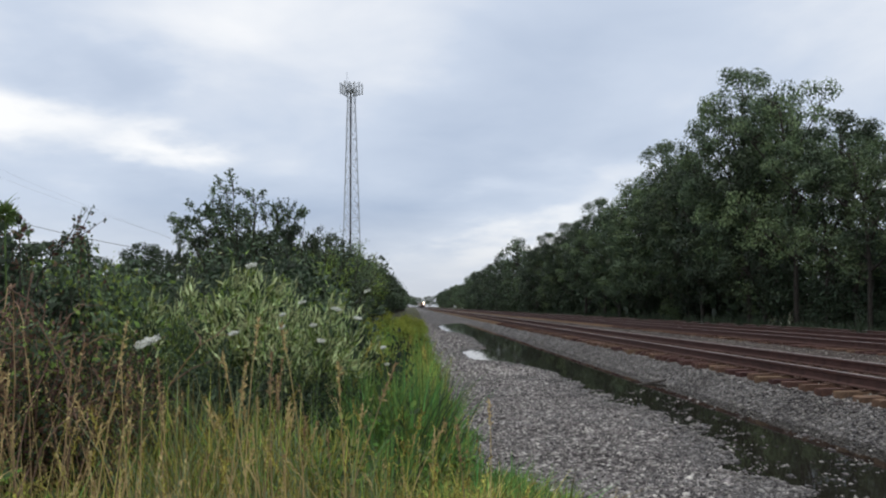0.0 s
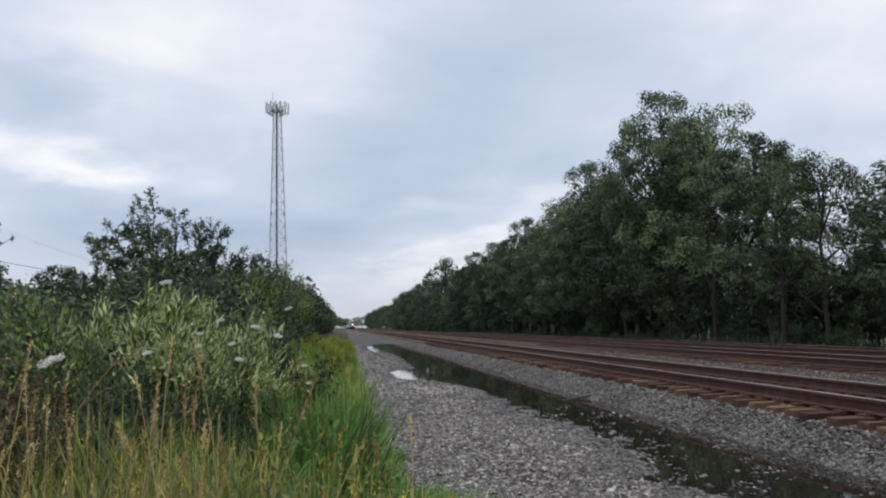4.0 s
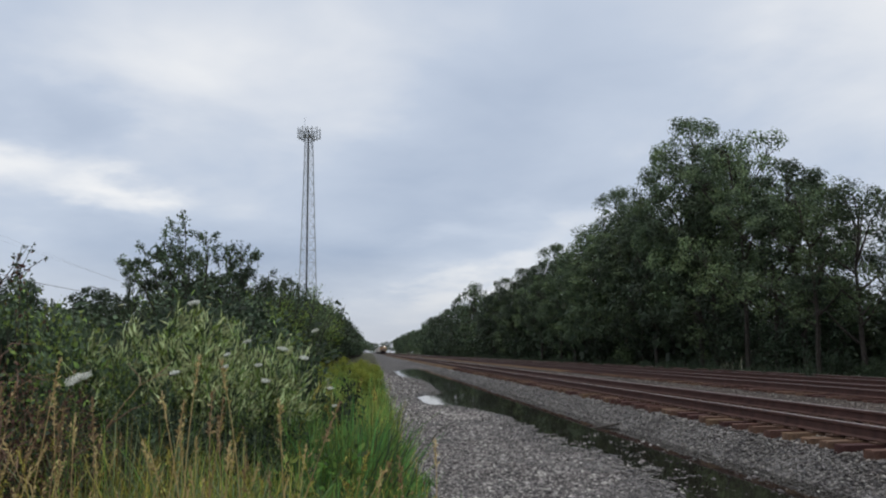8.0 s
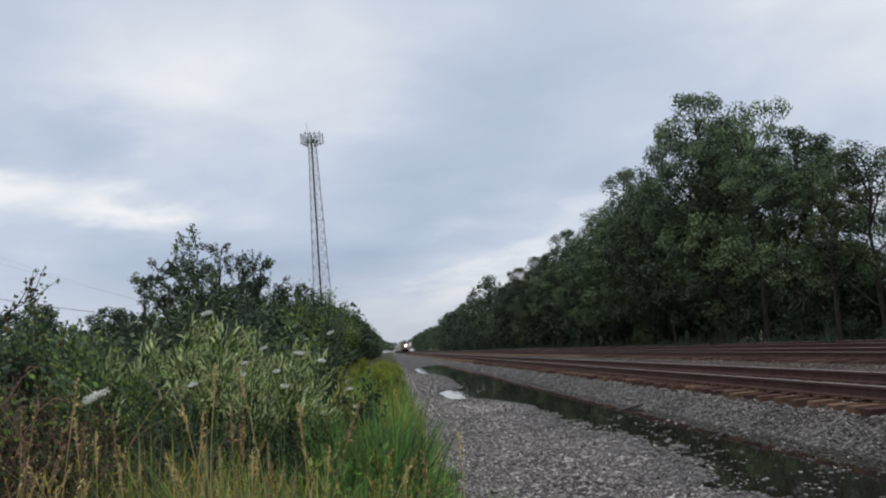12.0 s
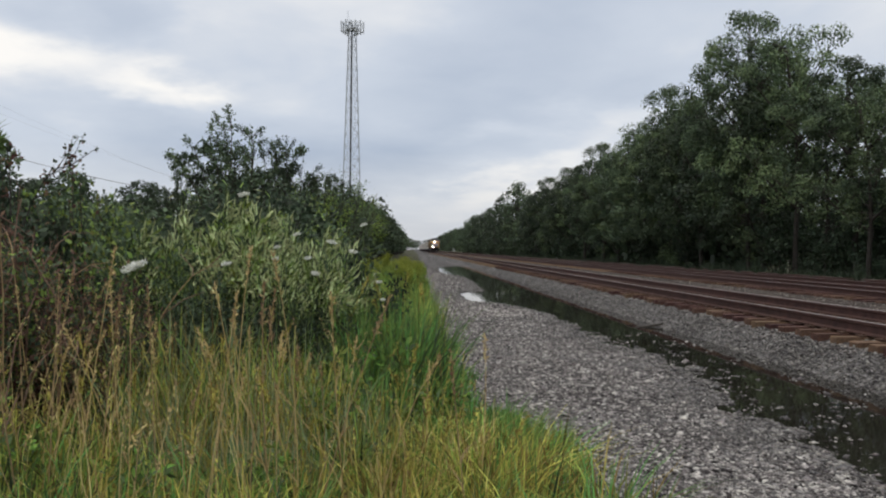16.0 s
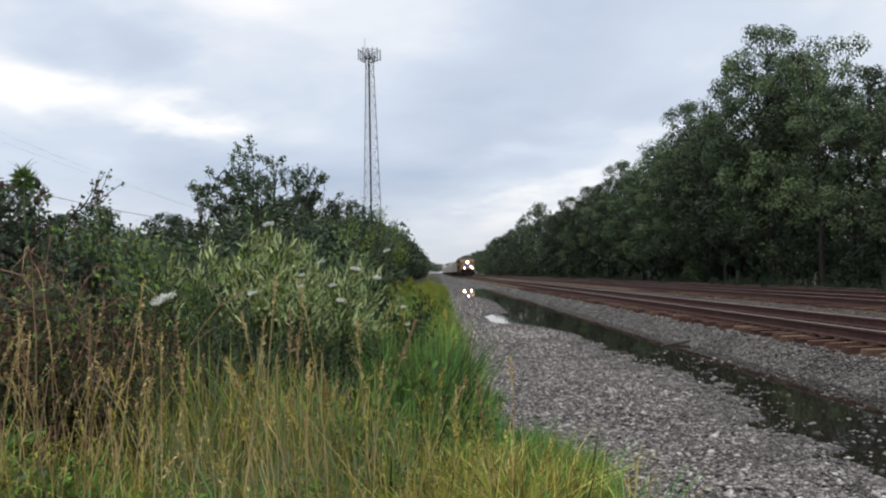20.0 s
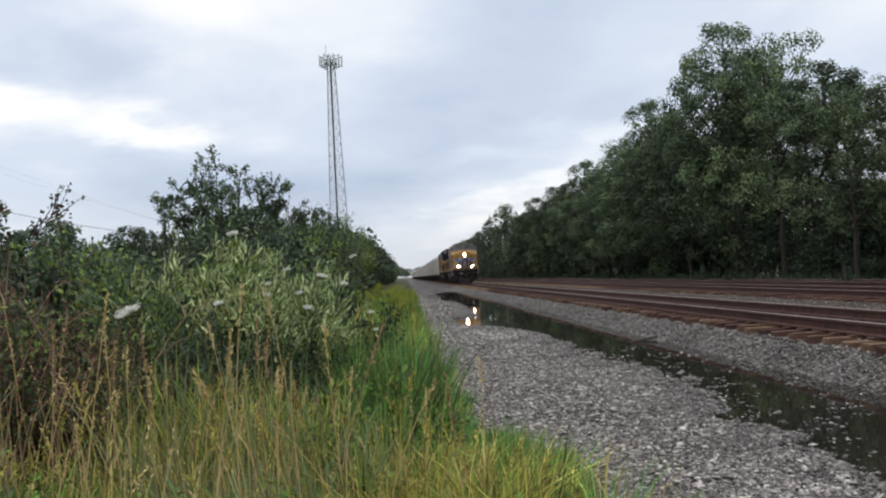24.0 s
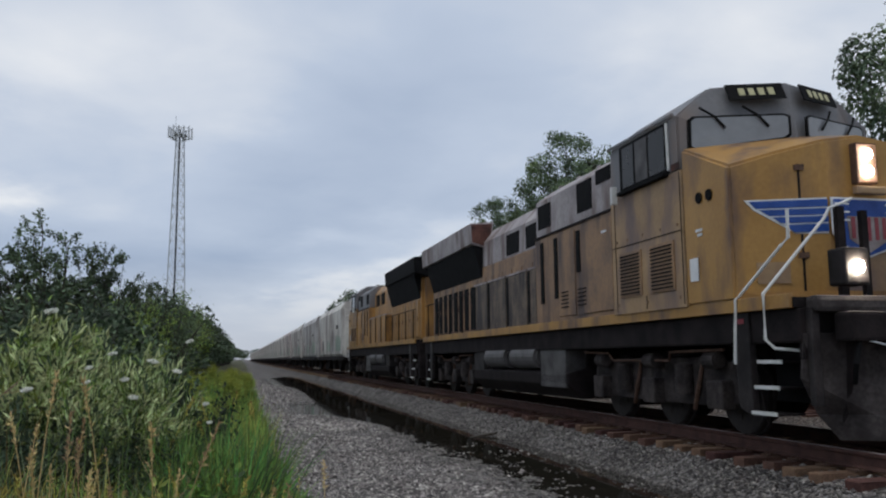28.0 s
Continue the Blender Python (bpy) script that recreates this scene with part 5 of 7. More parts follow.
def stalks():
    r = random.Random(301)
    # where stalks stand thick: centre, spread, number
    clumps = [(-2.25, 4.6, 0.16, 7), (-1.95, 4.4, 0.14, 8), (-1.35, 4.5, 0.2, 6), (-0.85, 4.7, 0.12, 8), (-0.62, 4.6, 0.1, 6), (-2.7, 4.9, 0.2, 7), (-0.35, 4.4, 0.15, 4), (-1.65, 4.1, 0.3, 6), (-3.0, 5.3, 0.3, 6)]
    spots = [(r.gauss(x, s), r.gauss(y, s), r.uniform(0.76, 1.14), 1.0) for x, y, s, n in clumps for _ in range(n)]
    loose = [(r.uniform(-3.0, 0.4), r.uniform(3.8, 6.4), r.uniform(0.55, 1.0), 1.0) for _ in range(24)]
    spots += loose
    r.shuffle(spots)
    tans = [seed_stalk("dry_grass_stalk", "dry tan grass stalk with a feathery seed head", h, GRASS_DRY, 302 + k, 0.13, 0.0026, 46) for k, h in enumerate((1.30, 1.2, 1.35, 1.1))]
    browns = [seed_stalk("dock_stalk", "dead reddish-brown dock stalk with clustered seeds", h, STALK_BROWN, 310 + k, 0.18, 0.003, 56) for k, h in enumerate((1.15, 1.25))]
    for k, thing in enumerate(tans):
        scatter(thing, spots[k::6], 320 + k, "dry grass stalks", 0.13)
    for k, thing in enumerate(browns):
        scatter(thing, spots[4 + k::6], 330 + k, "dock stalks", 0.1)
    pale = [seed_stalk("foxtail_grass", "slender pale green foxtail grass", h, GRASS_SHORT, 340 + k, 0.1, 0.005, 50, 3) for k, h in enumerate((0.95, 1.05))]
    for k, thing in enumerate(pale):
        scatter(thing, [(r.uniform(-2.4, 0.45), r.uniform(3.6, 6.5), r.uniform(0.55, 1.0), 1.0) for _ in range(28)] + [(r.uniform(-0.8, 0.2), r.uniform(7, 11), r.uniform(1.0, 1.3), 1.0) for _ in range(8)], 345 + k, "foxtail grasses", 0.15)
    # bare twigs arching out of the brambles
    for i in range(30):
        x, y = r.uniform(-3.5, -1.9), r.uniform(4.5, 6.0)
        twig = tagged(new("dead_twig"), "bare grey-brown twig arching out of the brambles", "twig", "bare twigs")
        q = np.random.default_rng(360 + i)
        a, l, top = q.uniform(0, 6.28), q.uniform(0.3, 0.7), q.uniform(0.9, 1.75)
        s = np.linspace(0, 1, 9)[:, None]
        line = np.concatenate([math.cos(a) * l * s**1.6, math.sin(a) * l * s**1.6, -0.05 + top * np.sin(s * q.uniform(1.5, 2.3))], 1) + np.cumsum(q.normal(0, 0.012, (9, 3)), 0)
        twig.location = (x, y, float(ground_z(x, y)))
        child("shoot", mesh_np("shoot", *tube_np(line, np.linspace(0.006, 0.002, 9), 6), STALK_BROWN if i % 2 else TWIG_DEAD), twig)
        for k in (4, 6, 7):
            e = line[k] + q.normal(0, 0.14, 3)
            child("side_shoot", mesh_np("side_shoot", *tube_np(np.stack([line[k], (line[k] + e) / 2 + q.normal(0, 0.02, 3), e]), [0.005, 0.004, 0.002], 5), TWIG_DEAD), twig)


stalks()


def thistle(x, y, top):
    """A tall stem with a tuft of narrow spiky bracts on top."""
    r = np.random.default_rng(371)
    base = float(ground_z(x, y))
    plant = tagged(new("tall_thistle"), "tall green thistle with a spiky tufted top", "weed")
    plant.location = (x, y, base)
    h = top - base
    s = np.linspace(0, 1, 6)[:, None]
    child("stem", mesh_np("stem", *tube_np(np.concatenate([0.10 * (1 - s), 0 * s, -0.03 + h * s], 1), np.linspace(0.012, 0.007, 6), 6), STEM), plant)
    n = 90
    d = unit(r.normal(size=(n, 3)) + [0, 0, 0.25])
    l = r.uniform(0.07, 0.12, n)
    tagged(child("seed_head", mesh_np("seed_head", *leaves_np(np.array([[0, 0, h - 0.02]]) + d * 0.02, d, l, l * 0.3, r), STEM), plant), kind="stuff")
    for k in range(7):
        a = k * 0.9
        lean = np.array([[math.cos(a), math.sin(a)]]) * r.uniform(0.10, 0.17)
        child("bract", mesh_np("bract", *blades_np(np.array([[0, 0, h]]), np.array([r.uniform(0.12, 0.2)]), np.array([0.014]), lean, r, 4), STEM), plant)


thistle(-3.43, 7.0, 2.47)


def leaning_branch():
    """A thin arching sapling with few round leaves."""
    r = np.random.default_rng(377)
    plant = tagged(new("leaning_sapling"), "thin leaning sapling with few dark round leaves", "shrub")
    plant.location = (-3.55, 7.25, float(ground_z(-3.55, 7.25)))
    s = np.linspace(0, 1, 9)[:, None]
    main = np.concatenate([0.62 * s**1.6, 0.1 * s, -0.05 + 2.12 * np.sin(s * 1.62)], 1)
    pieces, tips = [tube_np(main, np.linspace(0.012, 0.004, 9), 6)], []
    for k in range(9):
        q = r.uniform(0.62, 0.98)
        p = np.array([np.interp(q, s[:, 0], main[:, a]) for a in range(3)])
        e = p + np.array([r.uniform(-0.1, 0.3), r.normal(0, 0.08), r.uniform(0.08, 0.34)])
        pieces.append(tube_np(np.linspace(p, e, 3), [0.005, 0.004, 0.002], 4))
        tips.append(np.linspace(p, e, 4))
    child("branchwork", mesh_np("branchwork", *gather(pieces), BARK), plant)
    at = np.array(tips)[r.integers(0, 9, 90), r.integers(1, 4, 90)] + r.normal(0, 0.022, (90, 3))
    l = r.uniform(0.03, 0.055, 90)
    child("foliage", mesh_np("foliage", *leaves_np(at, r.normal(size=(90, 3)), l, l * 0.75, r), [LEAF_WOOD, LEAF_BROWN], r.integers(0, 2, 90)), plant)


leaning_branch()


def dead_branch(points, radius, seed):
    r = np.random.default_rng(seed)
    p = np.array(points, float)
    t = np.linspace(0, len(p) - 1, 10)
    line = np.stack([np.interp(t, np.arange(len(p)), p[:, a]) for a in range(3)], 1) + r.normal(0, 0.015, (10, 3))
    branch = tagged(new("dead_branch"), "bare grey-brown dead branch caught in the brambles", "branch", "dead branches")
    child("limb", mesh_np("limb", *tube_np(line, np.linspace(radius, radius * 0.45, 10), 7), TWIG_DEAD), branch)
    for k in (4, 6, 8):
        e = line[k] + r.normal(0, 0.12, 3) + [0, 0, 0.08]
        child("side_shoot", mesh_np("side_shoot", *tube_np(np.linspace(line[k], e, 3), [radius * 0.45, radius * 0.35, radius * 0.15], 5), TWIG_DEAD), branch)


dead_branch([(-3.4, 5.6, 0.2), (-3.2, 5.55, 1.5), (-2.98, 5.5, 1.74), (-2.66, 5.5, 1.62)], 0.008, 381)
dead_branch([(-2.62, 5.7, 0.2), (-2.60, 5.6, 1.3), (-2.58, 5.6, 1.92)], 0.008, 382)
dead_branch([(-3.3, 5.4, 0.2), (-3.0, 5.3, 1.2), (-2.75, 5.3, 1.5), (-2.5, 5.35, 1.42)], 0.007, 383)
dead_branch([(-2.3, 5.5, 0.2), (-2.2, 5.4, 1.2), (-2.42, 5.35, 1.6)], 0.008, 384)


def umbel_flower(x, y, top, width, seed, tilt=0.0):
    """Wild carrot: a green stem, rays and a flat head of tiny florets."""
    r = np.random.default_rng(seed)
    base = float(ground_z(x, y))
    flower = tagged(new("wild_carrot"), "wild carrot with a flat white flower head", "wildflower", "wild carrots in the verge")
    flower.location, flower.rotation_euler = (x, y, base), (0, 0, r.uniform(-0.5, 0.5))
    h = top - base
    s = np.linspace(0, 1, 6)[:, None]
    line = np.array([r.normal(0, 0.12), r.normal(0, 0.12), -0.02]) * (1 - s) + np.array([0, 0, h]) * s
    pieces = [tube_np(line, np.linspace(0.004, 0.002, 6), 5)]
    ends = []
    for i in range(18):
        a, d = i * 2.4, width * 0.5 * math.sqrt((i + 0.5) / 18)
        p = np.array([math.cos(a) * d, math.sin(a) * d * 0.85, h + 0.02 + tilt * math.cos(a) * d + 0.36 * math.sin(a) * d - 3 * d * d])
        pieces.append(tube_np(np.array([[0, 0, h - width * 0.35], p]), [0.0012, 0.001], 3))
        ends.append(p)
    v, q = gather(pieces)
    child("stem", mesh_np("stem", v, q, STEM), flower)
    k = 620
    c = np.array(ends)[r.integers(0, 18, k)] + r.normal(0, width * 0.07, (k, 3)) * [1, 1, 0.7]
    l = r.uniform(0.006, 0.012, k)
    v, q = leaves_np(c, r.normal(0, 1, (k, 3)) * [1, 1, 0.4], l, l, r)
    child("flower_head", mesh_np("flower_head", v, q, PETAL), flower, "flat white cluster of florets")


for i, (x, y, z, w) in enumerate([
        (-1.17, 3.60, 1.49, 0.095), (-0.43, 6.2, 1.55, 0.09), (-1.18, 5.4, 1.47, 0.085), (-1.03, 5.2, 1.90, 0.10), (-0.38, 6.6, 1.76, 0.07),
        (-0.60, 6.3, 1.62, 0.10), (-0.82, 6.0, 1.67, 0.07), (-0.25, 6.4, 1.32, 0.06), (-0.90, 5.6, 1.50, 0.05), (-0.66, 5.8, 1.40, 0.08),
        (-0.76, 6.2, 1.50, 0.07), (-0.24, 7.0, 1.15, 0.05), (-1.02, 6.4, 1.58, 0.06)]):
    umbel_flower(x, y, z, w * (0.95 if i == 0 else 0.58), 400 + i, (0.3, -0.2, 0.1, 0.0)[i % 4])


def goldenrod(x, y, h, seed):
    r = np.random.default_rng(seed)
    plant = tagged(new("goldenrod"), "leafy plant with yellow flower plumes", "wildflower", "yellow flowers far along the verge")
    plant.location = (x, y, float(ground_z(x, y)))
    tubes, flo, lea = [], [], []
    for i in range(7):
        tip = np.array([r.normal(0, 0.16), r.normal(0, 0.16), h * r.uniform(0.75, 1)])
        tubes.append(tube_np(np.linspace([0, 0, -0.03], tip, 4), [0.006, 0.005, 0.004, 0.002], 4))
        k = 70
        t = 1 - 0.22 * r.random(k)
        flo.append(leaves_np(tip * t[:, None] + r.normal(0, 0.05, (k, 3)), r.normal(0, 1, (k, 3)), np.full(k, 0.035), np.full(k, 0.025), r))
        t = r.uniform(0.15, 0.8, 50)
        lea.append(leaves_np(tip * t[:, None], r.normal(0, 1, (50, 3)) + [0, 0, 0.6], np.full(50, 0.10), np.full(50, 0.025), r))
    for name, bits, mat in (("stalkwork", tubes, STEM), ("bloom", flo, BLOOM_YELLOW), ("foliage", lea, GRASS_GREEN)):
        v, q = gather(bits)
        tagged(child(name, mesh_np(name, v, q, mat), plant), kind="stuff")
    return plant


_r = random.Random(450)
scatter(goldenrod(0, 0, 1.1, 451), [(_r.uniform(-2.2, 0.4), _r.uniform(24, 62), _r.uniform(0.7, 1.15), 1.2) for _ in range(26)], 452)


# ---- debris on the ballast ----
def debris():
    plank = tagged(new("broken_plank"), "broken dark plank lying on the ballast", "debris")
    plank.location, plank.rotation_euler = (4.92, 17.8, float(ground_z(4.92, 17.8)) + 0.05), (0, radians(-8), radians(8))
    part("plank", boxed(-0.36, 0.36, -0.06, 0.06, -0.025, 0.025, bevel=0.008), BARK, plank)
    part("splinter", boxed(0.26, 0.50, -0.03, 0.02, -0.02, 0.015, bevel=0.005), BARK, plank)


debris()


# ---- the train: built facing -y, origin at the front coupler on rail height ----
def wheelset(parent, y, z=0.52, r=0.52):
    """An axle with its two wheels, as one turning part."""
    bm = drum(bmesh.new(), (0, 0, 0), 0.09, 1.5, "x", 12)
    me = bpy.data.meshes.new("wheelset")
    for s in (-1, 1):
        drum(bm, (s * 0.76, 0, 0), r, 0.13, "x", 28, bevel=0.015)
        drum(bm, (s * 0.72, 0, 0), r + 0.028, 0.03, "x", 28)
        drum(bm, (s * 0.86, 0, 0), 0.12, 0.14, "x", 12)
        for k in range(6):
            a = radians(60 * k)
            drum(bm, (s * 0.826, math.cos(a) * 0.30, math.sin(a) * 0.30), 0.06, 0.02, "x", 8)
    bm.to_mesh(me)
    bm.free()
    me.materials.append(TANK_GREY)
    axle = child("wheelset", me, parent)
    axle.location = (0, y, z)
    return axle


WHEELSET_MESH = []


def axle_part(parent, y):
    if not WHEELSET_MESH:
        probe = wheelset(parent, y)
        WHEELSET_MESH.append(probe.data)
        return probe
    ob = child("wheelset", WHEELSET_MESH[0], parent)
    ob.location = (0, y, 0.52)
    return ob


def loco_truck(loco, y):
    """A three-axle truck: cast side frames, springs, journal boxes."""
    axles = []
    for s in (-1, 1):
        bm = prism(bmesh.new(), [(y - 2.35, 0.62), (y - 2.2, 0.42), (y - 1.5, 0.36), (y + 1.5, 0.36), (y + 2.2, 0.42), (y + 2.35, 0.62), (y + 2.25, 0.95), (y + 1.2, 1.02), (y - 1.2, 1.02), (y - 2.25, 0.95)], "x", s * 1.0 - 0.09, s * 1.0 + 0.09, bevel=0.03)
        frame_ = part("truck_frame", bm, TRUCK_DUST, loco, "grimy cast steel truck side frame")
        for k in (-1.85, 0, 1.85):
            part("journal_box", boxed(s * 1.16 - 0.1, s * 1.16 + 0.1, y + k - 0.2, y + k + 0.2, 0.34, 0.72, bevel=0.03), TRUCK_DUST, frame_)
        for k in (-0.95, 0.95):
            part("spring", drum(bmesh.new(), (s * 1.17, y + k, 0.72), 0.13, 0.42, "z", 14), TRUCK_DUST, frame_)
        for k in (-2.1, -0.4, 1.4):
            part("brake_cylinder", drum(bmesh.new(), (s * 1.22, y + k + 0.3, 0.98), 0.11, 0.34, "y", 12, bevel=0.02), TRUCK_DUST, frame_)
    part("truck_bolster", boxed(-0.66, 0.66, y - 2.2, y + 2.2, 0.62, 1.18, bevel=0.03), GRIME, loco)
    for k in (-1.1, 0.75, 2.35):
        part("traction_motor", drum(bmesh.new(), (0.05, y + k, 0.52), 0.36, 1.0, "x", 16, bevel=0.04), GRIME, loco)
    for s in (-1, 1):
        for k in (-1.35, 0.5):
            part("brake_rigging", rod(bmesh.new(), [(s * 1.1, y + k, 0.95), (s * 1.13, y + k + 0.12, 0.55), (s * 1.08, y + k + 0.3, 0.30)], 0.035), IRON, loco)
            part("brake_shoe", boxed(s * 0.80 - 0.06, s * 0.80 + 0.06, y + k + 0.16, y + k + 0.28, 0.32, 0.68, bevel=0.02), IRON, loco)
        part("sand_pipe", rod(bmesh.new(), [(s * 1.02, y - 2.3, 1.3), (s * 0.95, y - 2.42, 0.7), (s * 0.80, y - 2.36, 0.16)], 0.022), TANK_GREY, loco)
        part("air_pipe", rod(bmesh.new(), [(s * 1.30, y - 2.2, 1.12), (s * 1.30, y - 0.8, 1.10), (s * 1.26, y - 0.7, 0.98), (s * 1.26, y + 1.2, 0.98), (s * 1.30, y + 1.3, 1.10), (s * 1.30, y + 2.3, 1.12)], 0.022), IRON, loco)
    for k in (-1.85, 0, 1.85):
        axles.append(axle_part(loco, y + k))
    return axles


def nose_y(u):
    """How far back the blunt, slightly pointed nose lies at the distance u from the middle."""
    return 1.20 + max(0.0, abs(u) - 0.5) * 0.43


def on_nose(bm, outline, out=0.012, thick=0.012):
    """A flat plate of (u, z) corners laid on the nose."""
    a, b = [bm.verts.new((u, nose_y(u) - out, z)) for u, z in outline], [bm.verts.new((u, nose_y(u) - out + thick, z)) for u, z in outline]
    k = len(outline)
    fs = [bm.faces.new(a), bm.faces.new(b[::-1])] + [bm.faces.new((a[i], b[i], b[(i + 1) % k], a[(i + 1) % k])) for i in range(k)]
    bmesh.ops.recalc_face_normals(bm, faces=fs)
    return bm


def emblem(loco, s):
    """A winged shield, in plain shapes, on one side of the nose."""
    def plate(name, pts, out, mat, parent, label=""):
        return part(name, on_nose(bmesh.new(), [(s * u, z) for u, z in pts], out, 0.010), mat, parent, label)
    # the facet bends half a metre out: each feather is laid in two lengths
    white = plate("emblem_edge", [(0.52, 2.49), (0.86, 2.50), (1.12, 2.68), (1.30, 2.80), (1.40, 2.93), (0.52, 2.93)], 0.008, WHITE, loco, "white edge of the winged emblem")
    for z0, z1, u1, u2 in ((2.82, 2.91, 1.28, 1.35), (2.725, 2.80, 1.14, 1.24), (2.63, 2.705, 1.02, 1.10), (2.515, 2.61, 0.88, 0.98)):
        plate("emblem_feather", [(0.52, z0), (u1, z0), (u2, z1), (0.52, z1)], 0.018, BLUE, white)


def build_loco(name, label):
    loco = tagged(new(name), label, "locomotive")
    # underframe, sill and pilot
    part("underframe", boxed(-1.45, 1.45, 0.6, 19.7, 1.18, 1.56, bevel=0.03), GRIME, loco, "black steel underframe")
    for s in (-1, 1):
        part("sill_stripe", boxed(s * 1.5 - 0.03, s * 1.5 + 0.03, 0.66, 19.7, 1.56, 1.72, bevel=0.008), YELLOW, loco, "yellow painted sill edge")
    part("walkway", boxed(-1.49, 1.49, 0.64, 19.75, 1.57, 1.68), GRIME, loco, "dark walkway deck")
    part("front_sill", boxed(-1.36, 1.36, 0.42, 0.63, 1.50, 1.69, bevel=0.06), PLOW, loco, "dusty front platform edge")
    part("anticlimber", boxed(-1.15, 1.15, 0.15, 0.45, 1.18, 1.50, bevel=0.04), GRIME, loco)
    part("coupler", boxed(-0.17, 0.17, -0.35, 0.55, 0.78, 1.06, bevel=0.07), TRUCK_DUST, loco, "steel knuckle coupler")
    bm = bmesh.new()
    rows_ = []
    for z, half, y_mid, y_end in ((1.28, 1.42, 0.42, 0.62), (0.80, 1.40, 0.34, 0.72), (0.40, 1.16, 0.20, 0.80), (0.12, 0.96, 0.12, 0.70)):
        rows_.append([bm.verts.new((u * half, y_mid + (y_end - y_mid) * abs(u) ** 1.5, z)) for u in (-1, -0.6, -0.25, 0, 0.25, 0.6, 1)])
    for a, b in zip(rows_, rows_[1:]):
        for k in range(6):
            bm.faces.new((a[k], a[k + 1], b[k + 1], b[k]))
    bmesh.ops.recalc_face_normals(bm, faces=bm.faces)
    bmesh.ops.solidify(bm, geom=list(bm.faces), thickness=0.04)
    part("snow_plow", bm, PLOW, loco, "dusty dark plow below the coupler")
    part("pilot_plate", boxed(-1.42, 1.42, 0.60, 0.68, 1.0, 1.56, bevel=0.01), GRIME, loco)
    for s in (-1, 1):
        for k in range(3):
            bm = rod(bmesh.new(), [(s * (0.3 + 0.12 * k), 0.45, 1.2), (s * (0.34 + 0.13 * k), 0.05, 1.0), (s * (0.3 + 0.12 * k), 0.04, 0.62)], 0.024)
            part("brake_hose", bm, BLACK, loco)
        part("uncoupling_lever", rod(bmesh.new(), [(s * 0.3, 0.12, 1.18), (s * 0.62, 0.10, 1.10), (s * 1.05, 0.22, 1.22)], 0.011), STEEL, loco)
        part("pilot_grab", rod(bmesh.new(), [(s * 0.55, 0.36, 1.32), (s * 0.55, 0.30, 1.40), (s * 0.85, 0.30, 1.40), (s * 0.85, 0.36, 1.32)], 0.014), WHITE_RAIL, loco)
        # steps at the front and rear corners
        for y0, f in ((1.05, 1), (19.25, -1)):
            part("step_well", prism(bmesh.new(), [(y0 + f * 0.45, 0.32), (y0 + f * 0.72, 0.42), (y0 + f * 0.78, 1.56), (y0 + f * 0.45, 1.56)], "x", s * 1.44 - 0.05, s * 1.44 + 0.05, bevel=0.015), TANK_GREY, loco, "dark grey step side plate")
            part("step_back", boxed(s * 1.02 - 0.02, s * 1.02 + 0.02, y0 - 0.1, y0 + 0.6, 0.5, 1.56), BLACK, loco)
            for k in range(4):
                z, inset = 0.37 + 0.295 * k, 0.05 * k
                ya, yb = min(y0, y0 + f * 0.46), max(y0, y0 + f * 0.46)
                step = part("step", boxed(s * (1.30 - inset) - 0.18, s * (1.30 - inset) + 0.18, ya, yb, z - 0.01, z + 0.015), GRIME, loco)
                part("step_edge", boxed(s * (1.49 - inset) - 0.014, s * (1.49 - inset) + 0.014, ya, yb, z - 0.012, z + 0.03), WHITE_RAIL, step, "white step edge")
        # handrails by the steps and across the front platform
        part("grab_rail", rod(bmesh.new(), [(s * 1.54, 1.73, 0.94), (s * 1.55, 1.68, 1.35), (s * 1.54, 1.66, 1.70), (s * 1.25, 1.12, 2.32), (s * 1.20, 1.05, 2.40), (s * 1.20, 1.04, 2.74)], 0.02), WHITE_RAIL, loco, "white bent handrail")
        part("platform_rail", rod(bmesh.new(), [(s * 1.0, 0.62, 1.06), (s * 1.50, 1.00, 1.12), (s * 1.57, 1.06, 1.22), (s * 1.57, 1.06, 1.74), (s * 0.80, 0.92, 2.62), (s * 0.74, 0.90, 2.74), (s * 0.58, 0.88, 2.80), (s * 0.44, 0.88, 2.86)], 0.02), WHITE_RAIL, loco, "white front platform handrail")
        # ditch lights on the front platform
        part("ditch_light_box", boxed(s * 0.80 - 0.16, s * 0.80 + 0.16, 0.44, 0.72, 1.80, 2.22, bevel=0.03), TANK_GREY, loco, "dark ditch light housing")
        part("ditch_light", drum(bmesh.new(), (s * 0.80, 0.435, 2.0), 0.068, 0.05, "y", 20), LAMP_ON, loco, "lit round ditch light")
        part("gate_post", boxed(s * 0.62 - 0.05, s * 0.62 + 0.05, 0.86, 0.93, 1.70, 2.76), GRIME, loco, "dark gate post of the front platform")
        part("gate_post", boxed(s * 0.30 - 0.04, s * 0.30 + 0.04, 0.86, 0.93, 1.70, 2.72), GRIME, loco, "dark gate post of the front platform")
    knuckle = part("knuckle", boxed(-0.20, 0.20, -0.42, -0.16, 0.74, 1.10, bevel=0.08), TRUCK_DUST, loco, "worn coupler knuckle")
    part("cut_lever_bracket", boxed(-0.05, 0.05, -0.10, 0.10, 1.08, 1.18, bevel=0.02), GRIME, knuckle)
    for u in (-0.95, -0.5, 0.5, 0.95):
        part("plow_rib", prism(bmesh.new(), [(0.30, 1.26), (0.62, 1.26), (0.62, 0.30)], "x", u - 0.025, u + 0.025), GRIME, loco)
